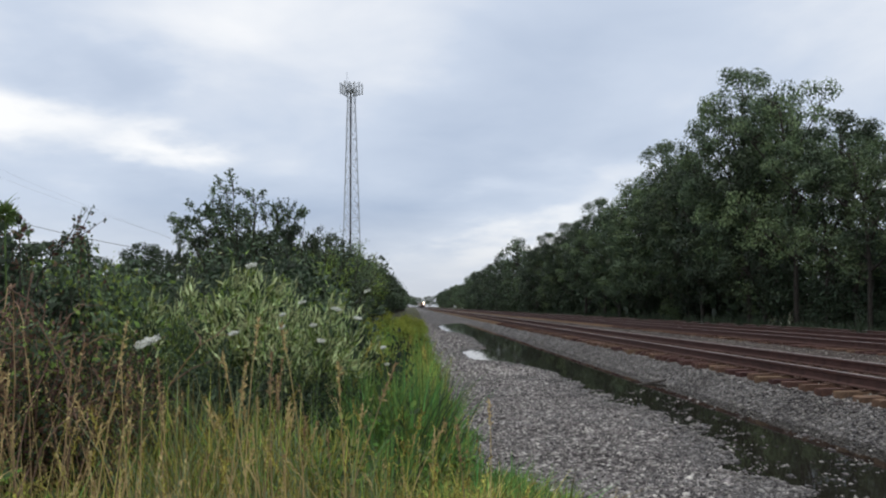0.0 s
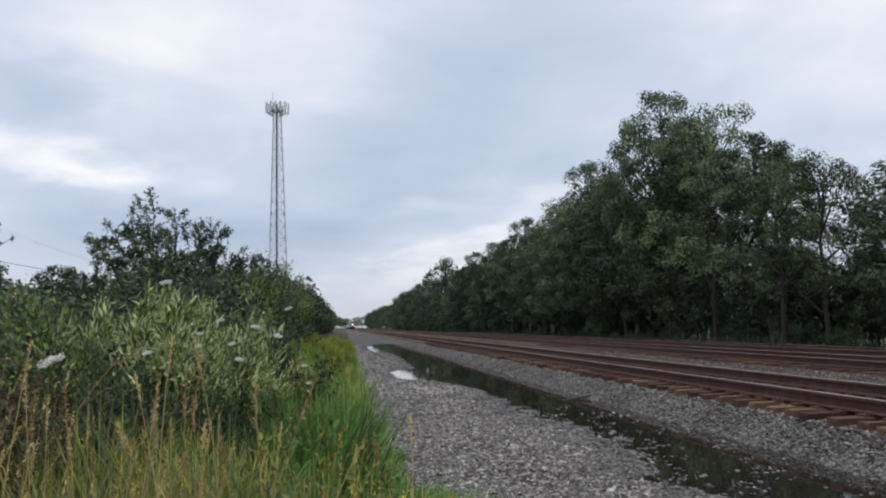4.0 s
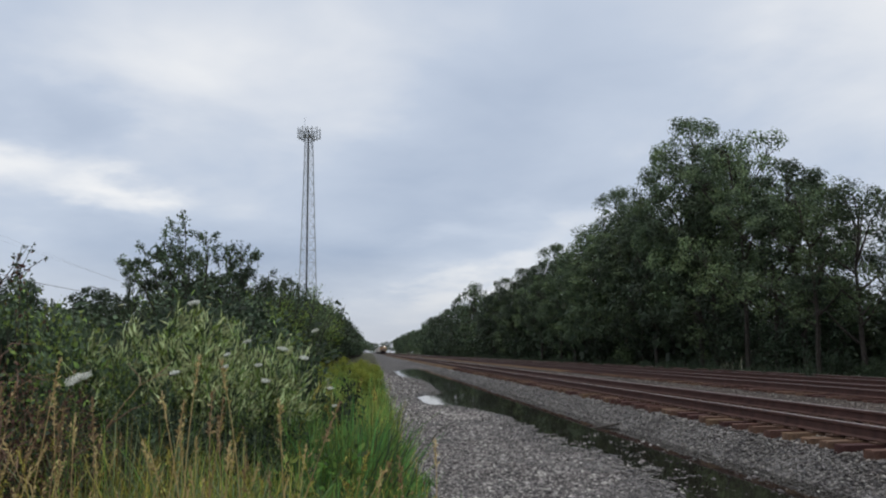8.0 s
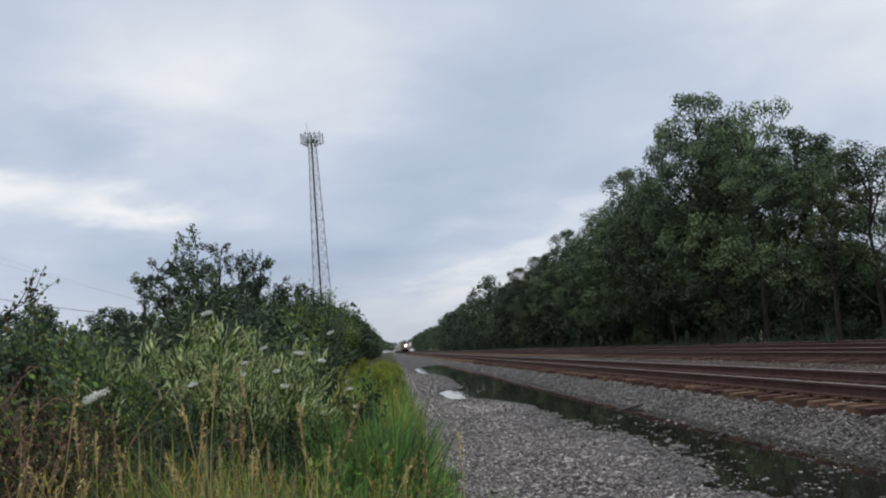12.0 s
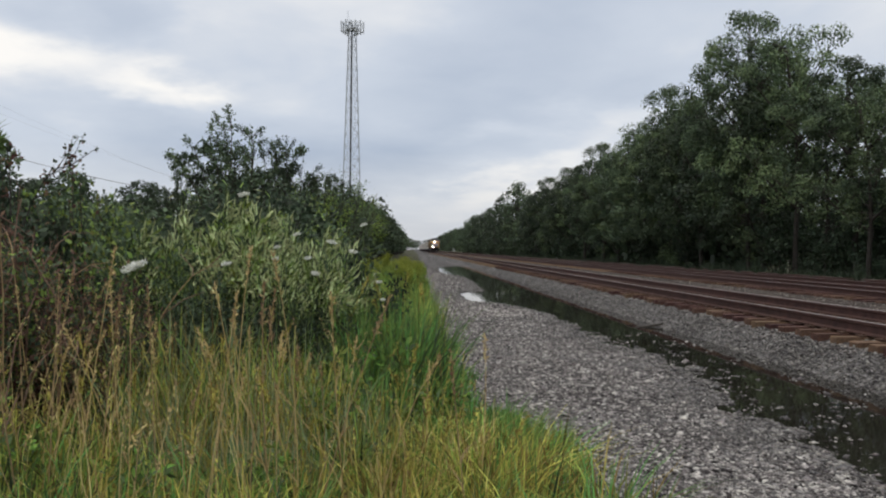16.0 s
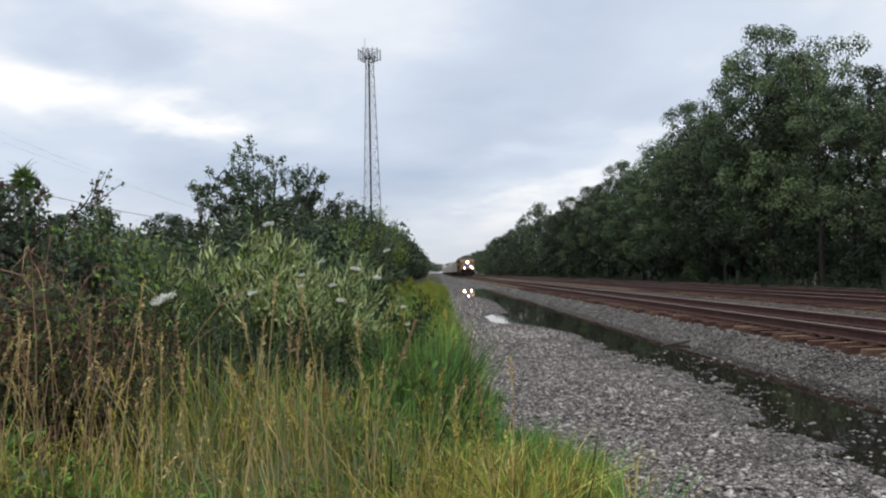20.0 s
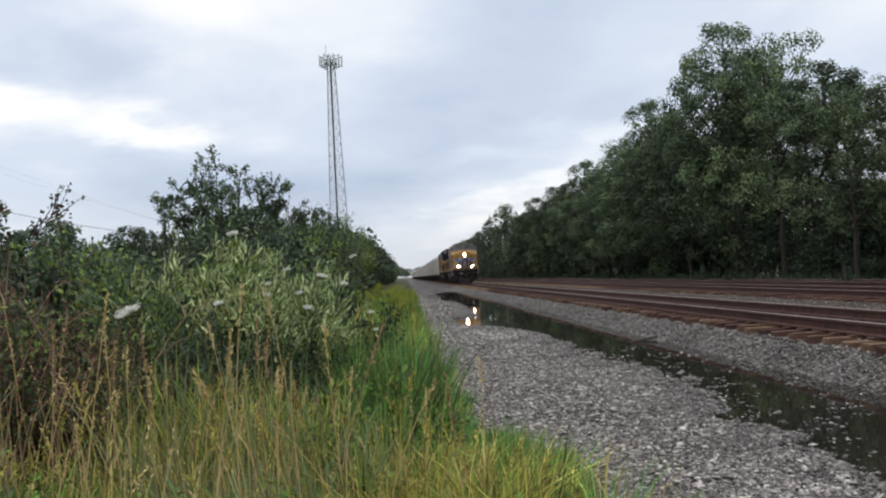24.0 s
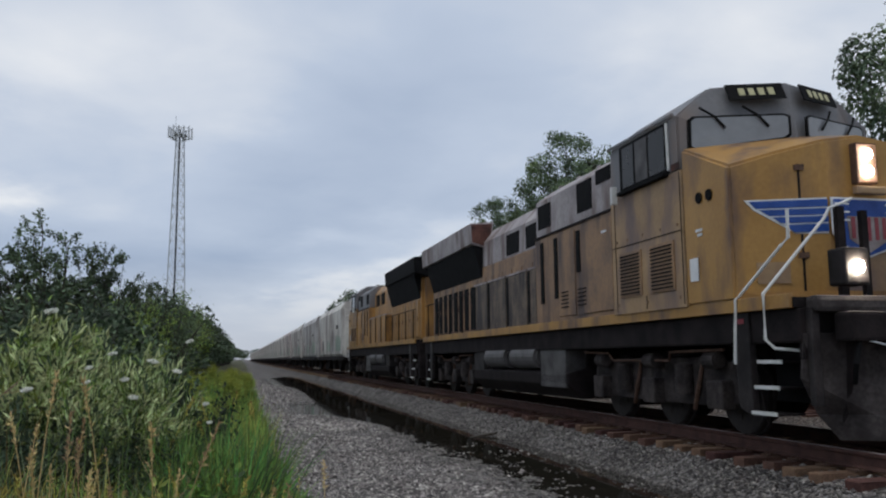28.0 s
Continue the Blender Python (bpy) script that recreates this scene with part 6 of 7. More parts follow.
    part("draft_gear_pocket", boxed(-0.42, 0.42, 0.18, 0.62, 0.66, 1.20, bevel=0.03), GRIME, loco)
    for s in (-1, 1):
        part("socket_cover", boxed(s * 0.62 - 0.09, s * 0.62 + 0.09, 0.36, 0.44, 1.30, 1.46, bevel=0.02), TRUCK_DUST, loco)
        part("glad_hand", boxed(s * 0.42 - 0.05, s * 0.42 + 0.05, 0.0, 0.10, 0.55, 0.68, bevel=0.02), IRON, loco)
        part("corner_post", boxed(s * 1.33 - 0.05, s * 1.33 + 0.05, 0.50, 0.60, 0.50, 1.56, bevel=0.01), TANK_GREY, loco)
        part("hose_rack", rod(bmesh.new(), [(s * 0.95, 0.40, 1.50), (s * 1.0, 0.22, 1.30), (s * 1.10, 0.20, 0.95), (s * 1.02, 0.34, 0.74)], 0.028), BLACK, loco)
    part("marker_light", drum(bmesh.new(), (-0.30, 0.42, 1.62), 0.05, 0.05, "y", 14), RED, loco, "small red marker light")
    part("walkway_sign", boxed(-0.30, 0.30, 0.385, 0.398, 1.585, 1.70), TANK_GREY, loco)
    # nose: blunt, a little pointed, its top sloping up to the windshields
    bm = bmesh.new()
    us = (-1.55, -1.05, -0.5, 0.0, 0.5, 1.05, 1.55)
    def nose_top(u):
        return 3.73 - 0.35 * (abs(u) / 1.55) ** 1.4
    low_ = [bm.verts.new((u, nose_y(u), 1.70)) for u in us]
    high_ = [bm.verts.new((u, nose_y(u), nose_top(u))) for u in us]
    rear_ = [bm.verts.new((u, 2.30 + 0.30 * abs(u), 4.0 - 0.13 * abs(u) / 1.55)) for u in us]
    foot_ = [bm.verts.new((u, 2.30 + 0.30 * abs(u), 1.70)) for u in us]
    for k in range(6):
        bm.faces.new((low_[k], low_[k + 1], high_[k + 1], high_[k]))
        bm.faces.new((high_[k], high_[k + 1], rear_[k + 1], rear_[k]))
        bm.faces.new((rear_[k], rear_[k + 1], foot_[k + 1], foot_[k]))
        bm.faces.new((foot_[k], foot_[k + 1], low_[k + 1], low_[k]))
    for k in (0, 6):
        bm.faces.new((low_[k], high_[k], rear_[k], foot_[k]))
    bmesh.ops.recalc_face_normals(bm, faces=bm.faces)
    bmesh.ops.bevel(bm, geom=[e for e in bm.edges if e.calc_face_angle(0) > 0.6], offset=0.035, segments=2, affect="EDGES")
    nose = part("nose", bm, YELLOW, loco, "yellow painted blunt nose")
    for u in (-0.80, 0.80):
        part("nose_seam", on_nose(bmesh.new(), [(u - 0.012, 1.75), (u + 0.012, 1.75), (u + 0.012, 3.36), (u - 0.012, 3.36)], 0.006, 0.006), GRIME, nose)
    for u, z in ((-0.80, 3.28), (-0.80, 2.2), (0.80, 3.28), (0.62, 3.05), (0.62, 2.9)):
        part("door_hinge", on_nose(bmesh.new(), [(u - 0.05, z), (u + 0.05, z), (u + 0.05, z + 0.07), (u - 0.05, z + 0.07)], 0.03, 0.03), IRON, nose)
    for a, b in ((-1.54, -0.5), (-0.5, 0.5), (0.5, 1.54)):
        part("nose_stripe", on_nose(bmesh.new(), [(a, 1.705), (b, 1.705), (b, 1.80), (a, 1.80)], 0.030, 0.028), ORANGE, nose)
    part("nose_door", on_nose(bmesh.new(), [(-0.44, 1.76), (0.44, 1.76), (0.44, 2.92), (-0.44, 2.92)], 0.022, 0.03), YELLOW_TAN, nose, "dusty nose door")
    part("nose_vent", on_nose(bmesh.new(), [(-1.30, 1.90), (-0.95, 1.90), (-0.95, 2.16), (-1.30, 2.16)], 0.015, 0.02), YELLOW_TAN, nose)
    box_ = part("headlight_box", boxed(-0.155, 0.155, 1.10, 1.24, 3.10, 3.61, bevel=0.02), IRON, nose, "dark headlight housing")
    for z in (3.25, 3.465):
        part("headlight", drum(bmesh.new(), (0, 1.095, z), 0.062, 0.04, "y", 24), LAMP_ON, box_, "lit round headlight")
    part("headlight_hood", boxed(-0.22, 0.22, 1.03, 1.12, 2.96, 3.06, bevel=0.02), YELLOW_TAN, nose)
    for s in (-1, 1):
        emblem(loco, s)
    edge_ = [(-0.50, 2.93), (0.50, 2.93), (0.50, 2.50), (0.40, 2.34), (0.0, 2.20), (-0.40, 2.34), (-0.50, 2.50)]
    shield = part("emblem_shield", prism(bmesh.new(), edge_, "y", 1.158, 1.174), WHITE, loco, "white-edged shield of the emblem")
    part("shield_field", prism(bmesh.new(), [(u * 0.94, 2.565 + (z - 2.565) * 0.93) for u, z in edge_], "y", 1.148, 1.160), BLUE, shield, "deep blue field of the shield")
    part("shield_base", prism(bmesh.new(), [(-0.30, 2.70), (0.30, 2.70), (0.28, 2.42), (0.0, 2.26), (-0.28, 2.42)], "y", 1.143, 1.150), GREY_STAINED, shield, "dusty grey lower half of the shield")
    for u in (-0.22, -0.11, 0.0, 0.11, 0.22):
        part("shield_stripe", boxed(u - 0.026, u + 0.026, 1.138, 1.145, 2.43 - 0.11 * (0.25 - abs(u)), 2.69), RED, shield, "dull red stripe")
    for s in (-1, 1):
        for z in (2.84, 2.74, 2.64):
            part("shield_bar", boxed(s * 0.36 - 0.10, s * 0.36 + 0.10, 1.142, 1.150, z, z + 0.022), WHITE, shield)
    # cab
    part("cab_lower", prism(bmesh.new(), [(-1.56, 1.70), (1.56, 1.70), (1.56, 3.58), (-1.56, 3.58)], "y", 2.76, 5.0), YELLOW_TAN, loco, "dusty tan-yellow lower cab side")

    def on_face(u, z, out):
        """A point on the pointed cab front, which leans back above the windshields."""
        return (u, 2.27 + 0.345 * abs(u) + max(0.0, z - 4.32) * 0.45 - out, z)
    bm = bmesh.new()
    ring = [(-1.56, 3.58), (-1.55, 4.36), (-1.02, 4.80), (0.0, 4.84), (1.02, 4.80), (1.55, 4.36), (1.56, 3.58), (0.0, 3.58)]
    f = [bm.verts.new(on_face(u, z, 0)) for u, z in ring]
    k_ = [bm.verts.new((u, 5.0, z - (0.03 if z > 4.5 else 0))) for u, z in ring]
    for q in ((0, 1, 2, 3, 7), (7, 3, 4, 5, 6)):
        bm.faces.new([f[i] for i in q])
    bm.faces.new(k_[::-1])
    for i in range(8):
        bm.faces.new((f[i], k_[i], k_[(i + 1) % 8], f[(i + 1) % 8]))
    bmesh.ops.recalc_face_normals(bm, faces=bm.faces)
    bmesh.ops.bevel(bm, geom=[e for e in bm.edges if e.calc_face_angle(0) > 0.3], offset=0.03, segments=2, affect="EDGES")
    cab = part("cab_upper", bm, GREY_PAINT, loco, "grey upper cab and roof")
    for s in (-1, 1):
        def pane(name, us_, zs_, out, mat, parent, label=""):
            bm = bmesh.new()
            p = [bm.verts.new(on_face(s * u, z, out)) for u, z in zip(us_, zs_)]
            q = [bm.verts.new(on_face(s * u, z, out - 0.03)) for u, z in zip(us_, zs_)]
            bm.faces.new(p)
            bm.faces.new(q[::-1])
            for i in range(len(p)):
                bm.faces.new((p[i], q[i], q[(i + 1) % len(p)], p[(i + 1) % len(p)]))
            bmesh.ops.recalc_face_normals(bm, faces=bm.faces)
            return part(name, bm, mat, parent, label)
        rim = pane("windshield_frame", (0.12, 0.20, 1.36, 1.43, 1.42, 1.36, 0.20, 0.12), (4.02, 3.96, 3.83, 3.88, 4.28, 4.33, 4.33, 4.29), 0.012, BLACK, cab, "black rubber windshield frame")
        pane("windshield", (0.16, 0.23, 1.33, 1.39, 1.38, 1.33, 0.22, 0.16), (4.04, 3.99, 3.87, 3.91, 4.26, 4.30, 4.30, 4.27), 0.024, GLASS, rim, "grey windshield glass")
        for u in (0.50, 1.05):
            part("wiper", rod(bmesh.new(), [on_face(s * (u + 0.20), 4.46, 0.04), on_face(s * (u + 0.05), 4.30, 0.06), on_face(s * (u - 0.08), 4.14, 0.05)], 0.018), BLACK, cab)
        board = pane("number_board", (0.14, 0.86, 0.86, 0.14), (4.55, 4.55, 4.80, 4.80), 0.10, BLACK, cab, "black number board")
        for i in range(4):
            u = 0.27 + 0.125 * i
            pane("number_bar", (u, u + 0.075, u + 0.075, u), (4.615, 4.615, 4.73, 4.73), 0.108, NUMBER_PAINT, board)
        # cab side windows
        win = part("side_window_frame", boxed(s * 1.55 - 0.02, s * 1.55 + 0.02, 3.08, 4.62, 3.60, 4.34, bevel=0.01), BLACK, cab, "black side window surround")
        part("side_window", boxed(s * 1.565 - 0.015, s * 1.565 + 0.015, 3.16, 3.62, 3.66, 4.29), GLASS_DARK, win)
        part("side_window", boxed(s * 1.565 - 0.015, s * 1.565 + 0.015, 3.68, 4.06, 3.66, 4.29), RESERVOIR if s < 0 else GLASS, win, "grey blind behind the side window")
        part("side_window", boxed(s * 1.565 - 0.015, s * 1.565 + 0.015, 4.12, 4.50, 3.66, 4.29), GLASS_DARK, win)
        part("arm_rest", boxed(s * 1.60 - 0.05, s * 1.60 + 0.05, 3.1, 4.6, 3.55, 3.60, bevel=0.01), BLACK, win)
        part("mirror", boxed(s * 1.68 - 0.05, s * 1.68 + 0.05, 4.60, 4.66, 3.42, 3.70, bevel=0.01), WHITE_RAIL, cab, "small side mirror")
        part("cab_grab_rail", rod(bmesh.new(), [(s * 1.60, 3.02, 3.62), (s * 1.61, 3.02, 4.30)], 0.02), WHITE_RAIL, cab)
        part("rain_gutter", boxed(s * 1.57 - 0.02, s * 1.57 + 0.02, 2.9, 5.0, 4.37, 4.41), GREY_PAINT, cab)
        part("rust_streak", boxed(s * 1.562 - 0.003, s * 1.562 + 0.003, 2.80, 3.02, 3.60, 3.70), RUST_PATCH, cab)
        # louvers and panels below
        for y0, y1 in ((3.02, 3.72), (4.0, 4.72)):
            grille = part("louver_frame", boxed(s * 1.57 - 0.012, s * 1.57 + 0.012, y0, y1, 1.95, 2.64, bevel=0.006), YELLOW_DIRTY, loco)
            for i in range(12):
                z = 1.99 + i * 0.053
                part("louver", boxed(s * 1.588 - 0.010, s * 1.588 + 0.010, y0 + 0.05, y1 - 0.05, z, z + 0.020), GRIME, grille)
        part("side_placard", boxed(s * 1.565 - 0.006, s * 1.565 + 0.006, 2.42, 2.62, 2.02, 2.32), WHITE, loco, "white placard")
        for y0, y1, z0, z1 in ((2.80, 2.815, 1.74, 3.56), (3.88, 3.892, 1.74, 1.93), (2.82, 5.0, 2.745, 2.757), (4.86, 4.872, 1.74, 3.56)):
            part("panel_seam", boxed(s * 1.563 - 0.004, s * 1.563 + 0.004, y0, y1, z0, z1), GRIME, loco)
        for y0, z0 in ((2.92, 2.84), (3.4, 2.84), (3.95, 2.84), (4.45, 2.84), (4.80, 2.84), (2.92, 1.84), (3.86, 1.84), (4.80, 1.84)):
            part("rivet", drum(bmesh.new(), (s * 1.564, y0, z0), 0.022, 0.016, "x", 8), YELLOW_DIRTY, loco)
        for y0, z0, l in ((2.30, 2.66, 0.16), (2.30, 2.60, 0.12), (5.3, 3.10, 0.2)):
            part("small_marking", boxed(s * (1.556 if y0 < 5 else 1.524) - 0.003, s * (1.556 if y0 < 5 else 1.524) + 0.003, y0, y0 + l, z0, z0 + 0.035), WHITE, loco)
        for k in range(4):
            part("lifting_lug", boxed(s * 1.0 - 0.03, s * 1.0 + 0.03, 5.6 + k * 0.95, 5.72 + k * 0.95, 4.46, 4.54, bevel=0.01), GREY_STAINED, loco)
        for k in range(2):
            part("round_vent", drum(bmesh.new(), (s * 1.56, 2.10 + 0.24 * k, 3.10), 0.075, 0.02, "x", 14), BLACK, loco)
        part("step_marking", boxed(s * 1.50 - 0.004, s * 1.50 + 0.004, 1.58, 1.72, 1.42, 1.48), RED, loco)
    # wide equipment cabin behind the cab
    part("equipment_cabin", boxed(-1.50, 1.50, 5.02, 8.8, 1.70, 3.44, bevel=0.03), YELLOW_DIRTY, loco, "grimy yellow equipment cabin")
    part("cabin_top", prism(bmesh.new(), [(-1.47, 3.44), (1.47, 3.44), (1.46, 4.20), (1.10, 4.46), (-1.10, 4.46), (-1.46, 4.20)], "y", 5.02, 8.8, bevel=0.03), GREY_STAINED, loco, "stained grey cabin top")
    part("long_hood", boxed(-1.22, 1.22, 8.82, 19.4, 1.70, 3.40, bevel=0.03), YELLOW_DIRTY, loco, "grimy faded yellow engine hood")
    part("hood_roof", prism(bmesh.new(), [(-1.20, 3.40), (1.20, 3.40), (1.18, 4.05), (0.90, 4.40), (-0.90, 4.40), (-1.18, 4.05)], "y", 8.82, 19.4, bevel=0.02), GREY_STAINED, loco, "stained grey hood top")
    part("exhaust_stack", boxed(-0.5, 0.5, 11.4, 12.6, 4.38, 4.54, bevel=0.04), RUST_PATCH, loco, "rust-red exhaust cover")
    for s in (-1, 1):
        part("seam_strip", boxed(s * 1.51 - 0.014, s * 1.51 + 0.014, 5.02, 8.8, 3.42, 3.46), GRIME, loco, "dark seam above the doors")
        for y, z0, z1 in ((6.45, 2.55, 3.30), (7.55, 2.15, 3.32), (8.30, 2.10, 3.32)):
            part("door_gap", boxed(s * 1.507 - 0.012, s * 1.507 + 0.012, y, y + 0.16, z0, z1), BLACK, loco, "dark upright slot between doors")
        for y0, y1 in ((5.10, 6.38), (6.68, 7.48)):
            part("cabin_door", boxed(s * 1.51 - 0.012, s * 1.51 + 0.012, y0, y1, 1.80, 3.34, bevel=0.008), YELLOW_DIRTY, loco)
        for y0 in (6.2, 7.0):
            for i in range(5):
                part("small_louver", boxed(s * 1.526 - 0.008, s * 1.526 + 0.008, y0, y0 + 0.35, 1.95 + i * 0.07, 1.97 + i * 0.07), GRIME, loco)
        for y0, y1, z0, z1 in ((5.15, 5.75, 3.98, 4.22), (5.95, 6.60, 3.62, 4.16), (7.95, 8.65, 3.62, 4.10)):
            part("air_intake", boxed(s * 1.462 - 0.02, s * 1.462 + 0.02, y0, y1, z0, z1, bevel=0.01), BLACK, loco, "dark air intake opening")
        y = 9.0
        while y < 19.0:
            door = part("hood_door", boxed(s * 1.23 - 0.012, s * 1.23 + 0.012, y, y + 0.66, 1.78, 3.10, bevel=0.008), YELLOW_DIRTY, loco)
            part("door_latch", boxed(s * 1.25 - 0.02, s * 1.25 + 0.02, y + 0.56, y + 0.60, 2.35, 2.50), IRON, door)
            y += 0.72
        for y in (9.3, 10.7, 15.2, 17.6):
            part("vent_grille", boxed(s * 1.19 - 0.02, s * 1.19 + 0.02, y, y + 0.9, 3.45, 3.95, bevel=0.006), BLACK, loco, "dark vent grille")
        for i in range(8):
            y = 9.2 + 1.42 * i
            part("handrail_post", rod(bmesh.new(), [(s * 1.46, y, 1.70), (s * 1.46, y, 2.72)], 0.02), GRIME, loco)
        part("walkway_handrail", rod(bmesh.new(), [(s * 1.46, 8.9, 2.74), (s * 1.46, 19.5, 2.74)], 0.016), GRIME, loco, "dark walkway handrail")
        # lower cabinets along the walkway
        for y0, y1 in ((8.85, 9.32), (9.45, 10.78), (10.92, 12.26), (12.40, 13.5)):
            cabinet = part("blower_duct", boxed(s * 1.34 - 0.14, s * 1.34 + 0.14, y0, y1, 1.70, 2.88, bevel=0.02), HOOD_DARK, loco, "soot-darkened walkway cabinet")
            part("cabinet_gap", boxed(s * 1.485 - 0.008, s * 1.485 + 0.008, y1 - 0.10, y1 + 0.02, 1.76, 2.84), BLACK, cabinet, "dark upright slot")
            part("cabinet_top", boxed(s * 1.34 - 0.15, s * 1.34 + 0.15, y0, y1, 2.87, 2.91), GREY_STAINED, cabinet)
        for i in range(9):
            y = 13.7 + 0.62 * i
            part("dark_louver_door", boxed(s * 1.245 - 0.01, s * 1.245 + 0.01, y, y + 0.42, 1.80, 2.95, bevel=0.006), BLACK, loco, "dark louvered hood door")
        # radiator wings
        bm = prism(bmesh.new(), [(s * 1.0, 3.86), (s * 1.52, 4.02), (s * 1.55, 4.56), (s * 0.9, 4.62)], "y", 13.6, 19.7, bevel=0.02)
        wing = part("radiator_wing", bm, GREY_STAINED, loco, "grey overhanging radiator wing")
        part("wing_end", prism(bmesh.new(), [(s * 1.02, 3.92), (s * 1.50, 4.06), (s * 1.52, 4.52), (s * 0.95, 4.56)], "y", 13.585, 13.62), RUST_PATCH, wing)
        part("wing_screen", prism(bmesh.new(), [(s * 1.06, 3.84), (s * 1.48, 3.97), (s * 1.46, 4.0), (s * 1.05, 3.88)], "y", 13.8, 19.5), BLACK, wing)
        part("radiator_screen", prism(bmesh.new(), [(s * 1.21, 3.15), (s * 1.24, 3.15), (s * 1.47, 3.98), (s * 1.21, 3.98)], "y", 13.62, 19.3), BLACK, loco, "black radiator screen")
        # air reservoirs and fuel tank side
        for y0 in (9.0, 11.0):
            part("air_reservoir", drum(bmesh.new(), (s * 1.26, y0 + 0.85, 1.05), 0.25, 1.7, "y", 20, bevel=0.06), RESERVOIR, loco, "dusty grey air reservoir")
        part("tank_end", boxed(s * 1.2 - 0.2, s * 1.2 + 0.2, 13.0, 13.9, 0.5, 1.18, bevel=0.02), TANK_GREY, loco)
    part("rear_bulkhead", boxed(-1.1, 1.1, 19.4, 19.55, 1.7, 3.95, bevel=0.02), ORANGE, loco, "orange-yellow rear bulkhead")
    part("rear_pilot", boxed(-1.4, 1.4, 19.6, 19.85, 0.35, 1.56, bevel=0.03), GRIME, loco)
    part("rear_coupler", boxed(-0.17, 0.17, 19.7, 20.3, 0.78, 1.06, bevel=0.07), IRON, loco)
    bm = prism(bmesh.new(), [(-1.0, 1.16), (-1.02, 0.82), (-1.42, 0.74), (-1.42, 0.52), (-1.15, 0.26), (1.15, 0.26), (1.42, 0.52), (1.42, 0.74), (1.02, 0.82), (1.0, 1.16)], "y", 7.4, 13.9, bevel=0.04)
    part("fuel_tank", bm, GRIME, loco, "dusty dark fuel tank")
    for s in (-1, 1):
        part("tank_panel", boxed(s * 1.2 - 0.22, s * 1.2 + 0.22, 7.5, 8.85, 0.46, 1.20, bevel=0.02), RESERVOIR, loco)
    part("horn", drum(bmesh.new(), (0.3, 6.0, 4.52), 0.08, 0.4, "y", 12), GRIME, loco)
    part("antenna_dome", drum(bmesh.new(), (0, 4.3, 4.68), 0.22, 0.1, "z", 16, bevel=0.03), GREY_PAINT, loco)
    axles = loco_truck(loco, 4.55) + loco_truck(loco, 16.6)
    return loco, axles


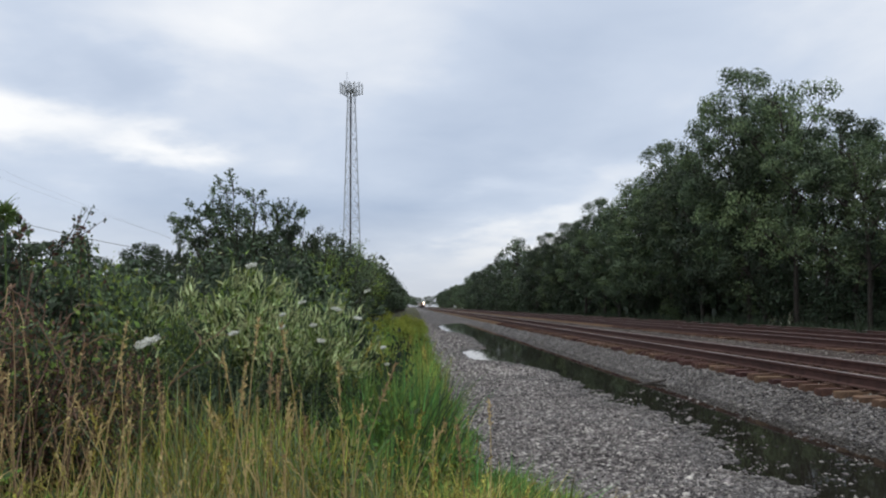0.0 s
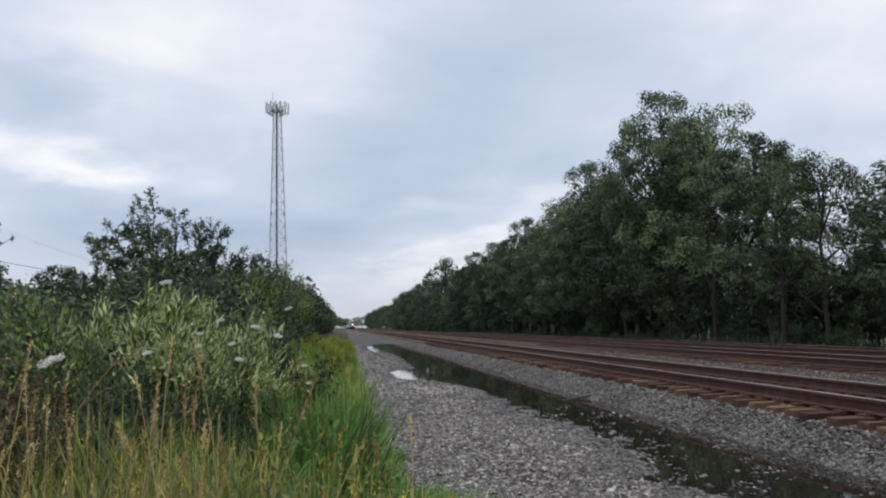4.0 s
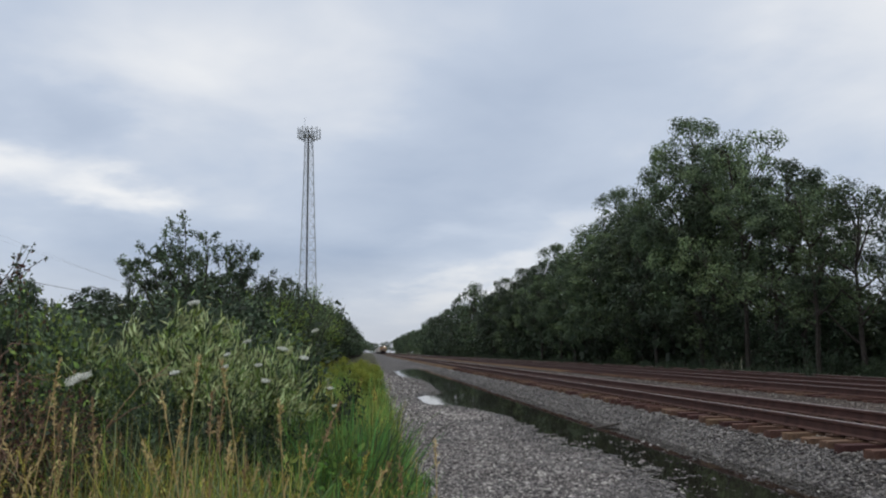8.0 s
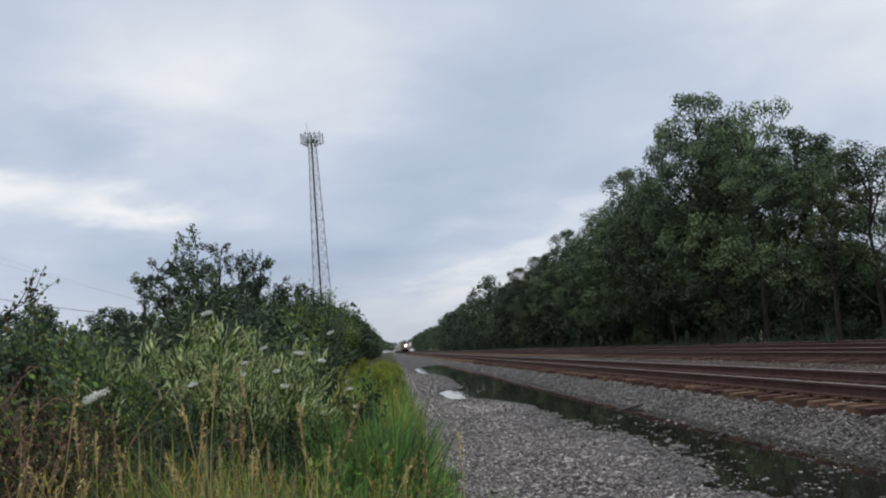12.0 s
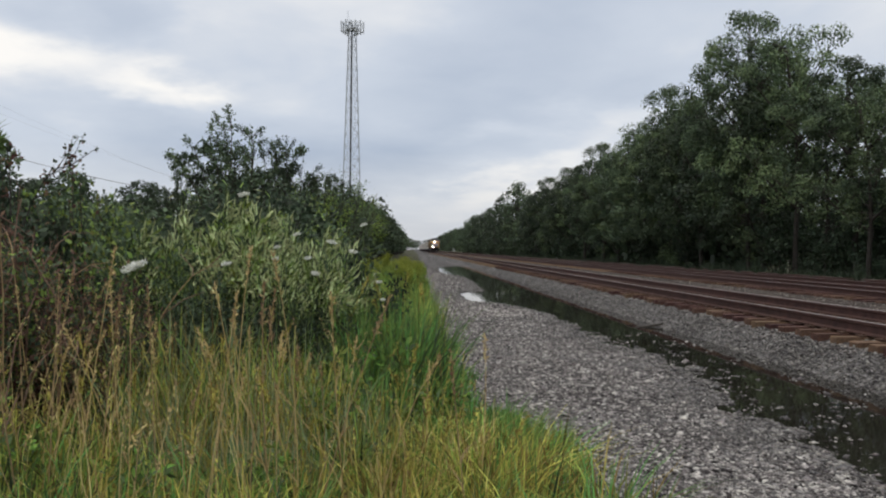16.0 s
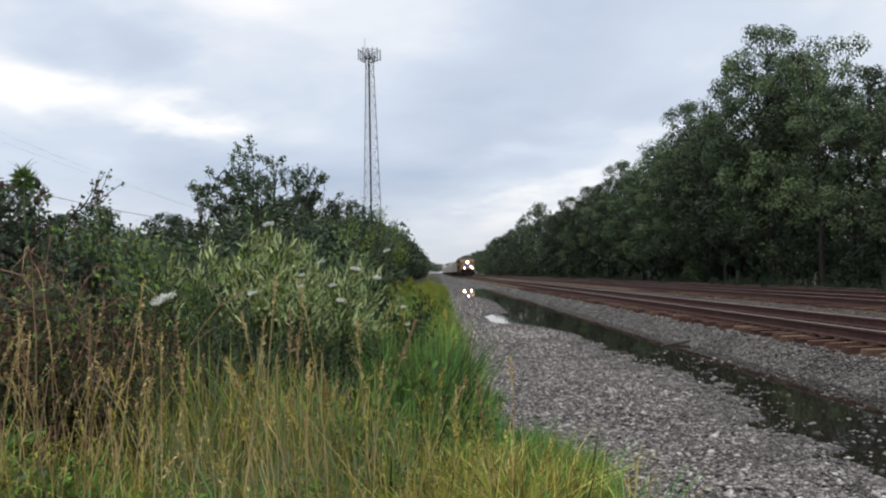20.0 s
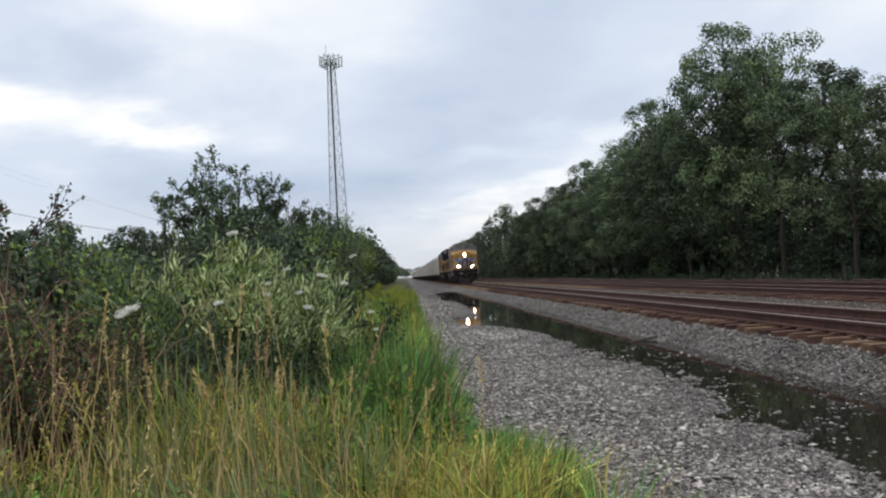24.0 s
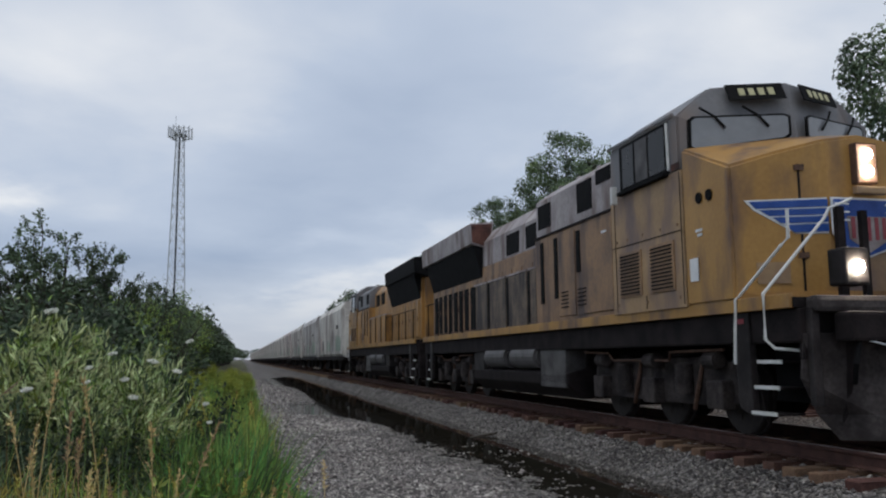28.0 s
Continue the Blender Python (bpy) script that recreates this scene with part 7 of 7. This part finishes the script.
def build_hopper():
    """A long covered grain hopper, built along +y from its front coupler."""
    car = tagged(new("hopper_car"), "dusty white covered hopper wagon with ribbed sides", "railway wagon", "wagons of the train")
    L = 17.4
    out = [(-1.30, 1.05), (-1.52, 1.35), (-1.55, 4.02), (-1.34, 4.42), (-0.5, 4.62), (0.5, 4.62), (1.34, 4.42), (1.55, 4.02), (1.52, 1.35), (1.30, 1.05)]
    body = part("body", prism(bmesh.new(), out, "y", 1.3, L - 1.3, bevel=0.03), CAR_WHITE, car, "dusty white rounded wagon body")
    for s in (-1, 1):
        for i in range(11):
            y = 1.55 + i * 1.43
            part("side_rib", boxed(s * 1.56 - 0.02, s * 1.56 + 0.02, y, y + 0.06, 1.36, 4.04), CAR_WHITE, body)
        part("side_sill", boxed(s * 1.50 - 0.05, s * 1.50 + 0.05, 0.5, L - 0.5, 0.95, 1.20, bevel=0.01), GRIME, car)
        for i in range(3):
            part("marking_bar", boxed(s * 1.56 - 0.006, s * 1.56 + 0.006, 3.2 + i * 0.36, 3.45 + i * 0.36, 2.9, 3.12), BLACK, body)
        for y0, y1, z0, z1, tone in ((2.0, 4.4, 1.5, 2.5, CAR_GREEN), (5.4, 6.9, 1.45, 2.9, CAR_GREY), (8.0, 9.9, 1.5, 2.3, CAR_GREEN), (13.6, 15.3, 1.5, 2.7, CAR_TAN)):
            bm = prism(bmesh.new(), [(y0, z0), (y1, z0 + 0.05), (y1 + 0.15, (z0 + z1) / 2), (y1 - 0.25, z1), (y0 + 0.4, z1 - 0.12), (y0 - 0.1, z1 - 0.4)], "x", s * 1.556 - 0.005, s * 1.556 + 0.005)
            part("painted_patch", bm, tone, body, "faded patch of sprayed paint")
        part("marking_panel", boxed(s * 1.56 - 0.005, s * 1.56 + 0.005, 12.4, 13.2, 1.6, 2.3), TANK_GREY, body)
    for y0, y1 in ((0.45, 1.3), (L - 1.3, L - 0.45)):
        f = 1 if y0 < 2 else -1
        ya, yb = (y0, y1) if f > 0 else (y1, y0)
        part("end_slope", prism(bmesh.new(), [(yb, 3.6), (ya + f * 0.55, 1.35), (ya + f * 0.7, 1.2), (yb, 1.2)], "x", -1.3, 1.3), CAR_WHITE, car)
        for s in (-1, 1):
            bm = bmesh.new()
            for x in (1.05, 1.45):
                rod(bm, [(s * x, ya + f * 0.1, 1.1), (s * x, ya + f * 0.1, 4.1)], 0.02, 5)
            for k in range(9):
                rod(bm, [(s * 1.05, ya + f * 0.1, 1.25 + k * 0.33), (s * 1.45, ya + f * 0.1, 1.25 + k * 0.33)], 0.015, 5)
            part("ladder", bm, CAR_WHITE, car, "white end ladder")
    part("end_deck", boxed(-1.4, 1.4, 0.35, L - 0.35, 0.98, 1.12), GRIME, car)
    part("roof_walkway", boxed(-0.75, -0.35, 1.2, L - 1.2, 4.68, 4.72), STEEL, car)
    for i in range(4):
        part("roof_hatch", boxed(-0.3, 0.5, 2.2 + i * 3.4, 4.6 + i * 3.4, 4.60, 4.78, bevel=0.03), TANK_GREY, car, "roof loading hatch")
    for i in range(3):
        y = 5.2 + 3.5 * i
        bm = prism(bmesh.new(), [(y - 1.5, 1.1), (y - 0.35, 0.35), (y + 0.35, 0.35), (y + 1.5, 1.1)], "x", -1.2, 1.2)
        part("discharge_hopper", bm, GRIME, car, "dark discharge chute")
    wheel = bmesh.new()
    drum(wheel, (0, 0, 0), 0.08, 1.5, "x", 8)
    for s in (-1, 1):
        drum(wheel, (s * 0.76, 0, 0), 0.44, 0.13, "x", 16)
    wheels = bpy.data.meshes.new("wheelset")
    wheel.to_mesh(wheels)
    wheel.free()
    wheels.materials.append(IRON)
    for y in (2.5, L - 2.5):
        for s in (-1, 1):
            part("truck_frame", prism(bmesh.new(), [(y - 1.2, 0.42), (y - 0.4, 0.28), (y + 0.4, 0.28), (y + 1.2, 0.42), (y + 1.2, 0.6), (y + 0.4, 0.85), (y - 0.4, 0.85), (y - 1.2, 0.6)], "x", s * 0.98 - 0.08, s * 0.98 + 0.08, bevel=0.02), GRIME, car)
        for k in (-0.88, 0.88):
            child("wheelset", wheels, car).location = (0, y + k, 0.44)
    for y0, y1 in ((-0.15, 0.6), (L - 0.6, L + 0.15)):
        part("coupler", boxed(-0.15, 0.15, y0, y1, 0.76, 1.02, bevel=0.05), IRON, car)
    return car


def build_train():
    lead, axles = build_loco("locomotive", "dirty yellow and grey diesel freight locomotive with lit headlights")
    second = copy_thing(lead, Matrix())
    tagged(second, "second yellow diesel locomotive running backwards behind the first")
    for ob in second.children_recursive:
        base = ob.name.split(".")[0]
        swap = {"ditch_light": LAMP_OFF, "headlight": LAMP_OFF, "long_hood": ORANGE, "hood_door": ORANGE, "cab_lower": YELLOW, "equipment_cabin": ORANGE, "cabin_door": ORANGE, "radiator_wing": BLACK, "blower_duct": ORANGE, "hood_roof": ORANGE, "cabin_top": GREY_PAINT, "dark_louver_door": ORANGE}.get(base)
        if swap:
            ob.data = ob.data.copy()
            ob.data.materials[0] = swap
    hopper = build_hopper()
    cars = [hopper] + [copy_thing(hopper, Matrix()) for _ in range(25)]
    for i, car in enumerate(cars):
        paint = (None, CAR_GREY, None, CAR_TAN, None, None, CAR_GREY)[i % 7]
        for ob in car.children:
            if paint and ob.name.split(".")[0] == "body":
                ob.data = ob.data.copy()
                ob.data.materials[0] = paint
                tagged(ob, "dusty grey rounded wagon body" if paint == CAR_GREY else "faded pinkish rounded wagon body")
                tagged(car, "dusty grey covered hopper wagon with ribbed sides" if paint == CAR_GREY else "faded pinkish covered hopper wagon with ribbed sides")
    behind = [ob for ob in second.children if ob.name.split(".")[0] == "wheelset"]
    return lead, second, cars, axles, behind


LEAD, SECOND, CARS, AXLES, AXLES_BEHIND = build_train()


# ---- what moves ----
SPEED, FRONT_AT_END, LAG = 22.4, 7.60, 0.65


def motions():
    marks = [0, 0.1, 0.25, 0.5] + [k * 0.5 for k in range(2, 55)] + [27.5, 27.75, 27.9, 28.0]
    for thing, back, turn in [(LEAD, 0.0, 0), (SECOND, 40.7, 180)] + [(c, 41.0 + 17.75 * i, 0) for i, c in enumerate(CARS)]:
        walk(thing, [(t, pose(TRACK_NEAR, FRONT_AT_END + back + SPEED * (28 - t) + (LAG if t < 27.95 else 0), RAIL_TOP + 0.004, 0, 0, turn)) for t in marks])
    # the locomotives' wheels roll on the rail
    for axles, way in ((AXLES, 1), (AXLES_BEHIND, -1)):
        for axle in axles:
            x, y, z = axle.location
            walk(axle, [(k / FPS, pose(x, y, z, way * math.degrees(SPEED * k / FPS / 0.52) % 360, 0, 0)) for k in range(28 * FPS + 1)])


motions()
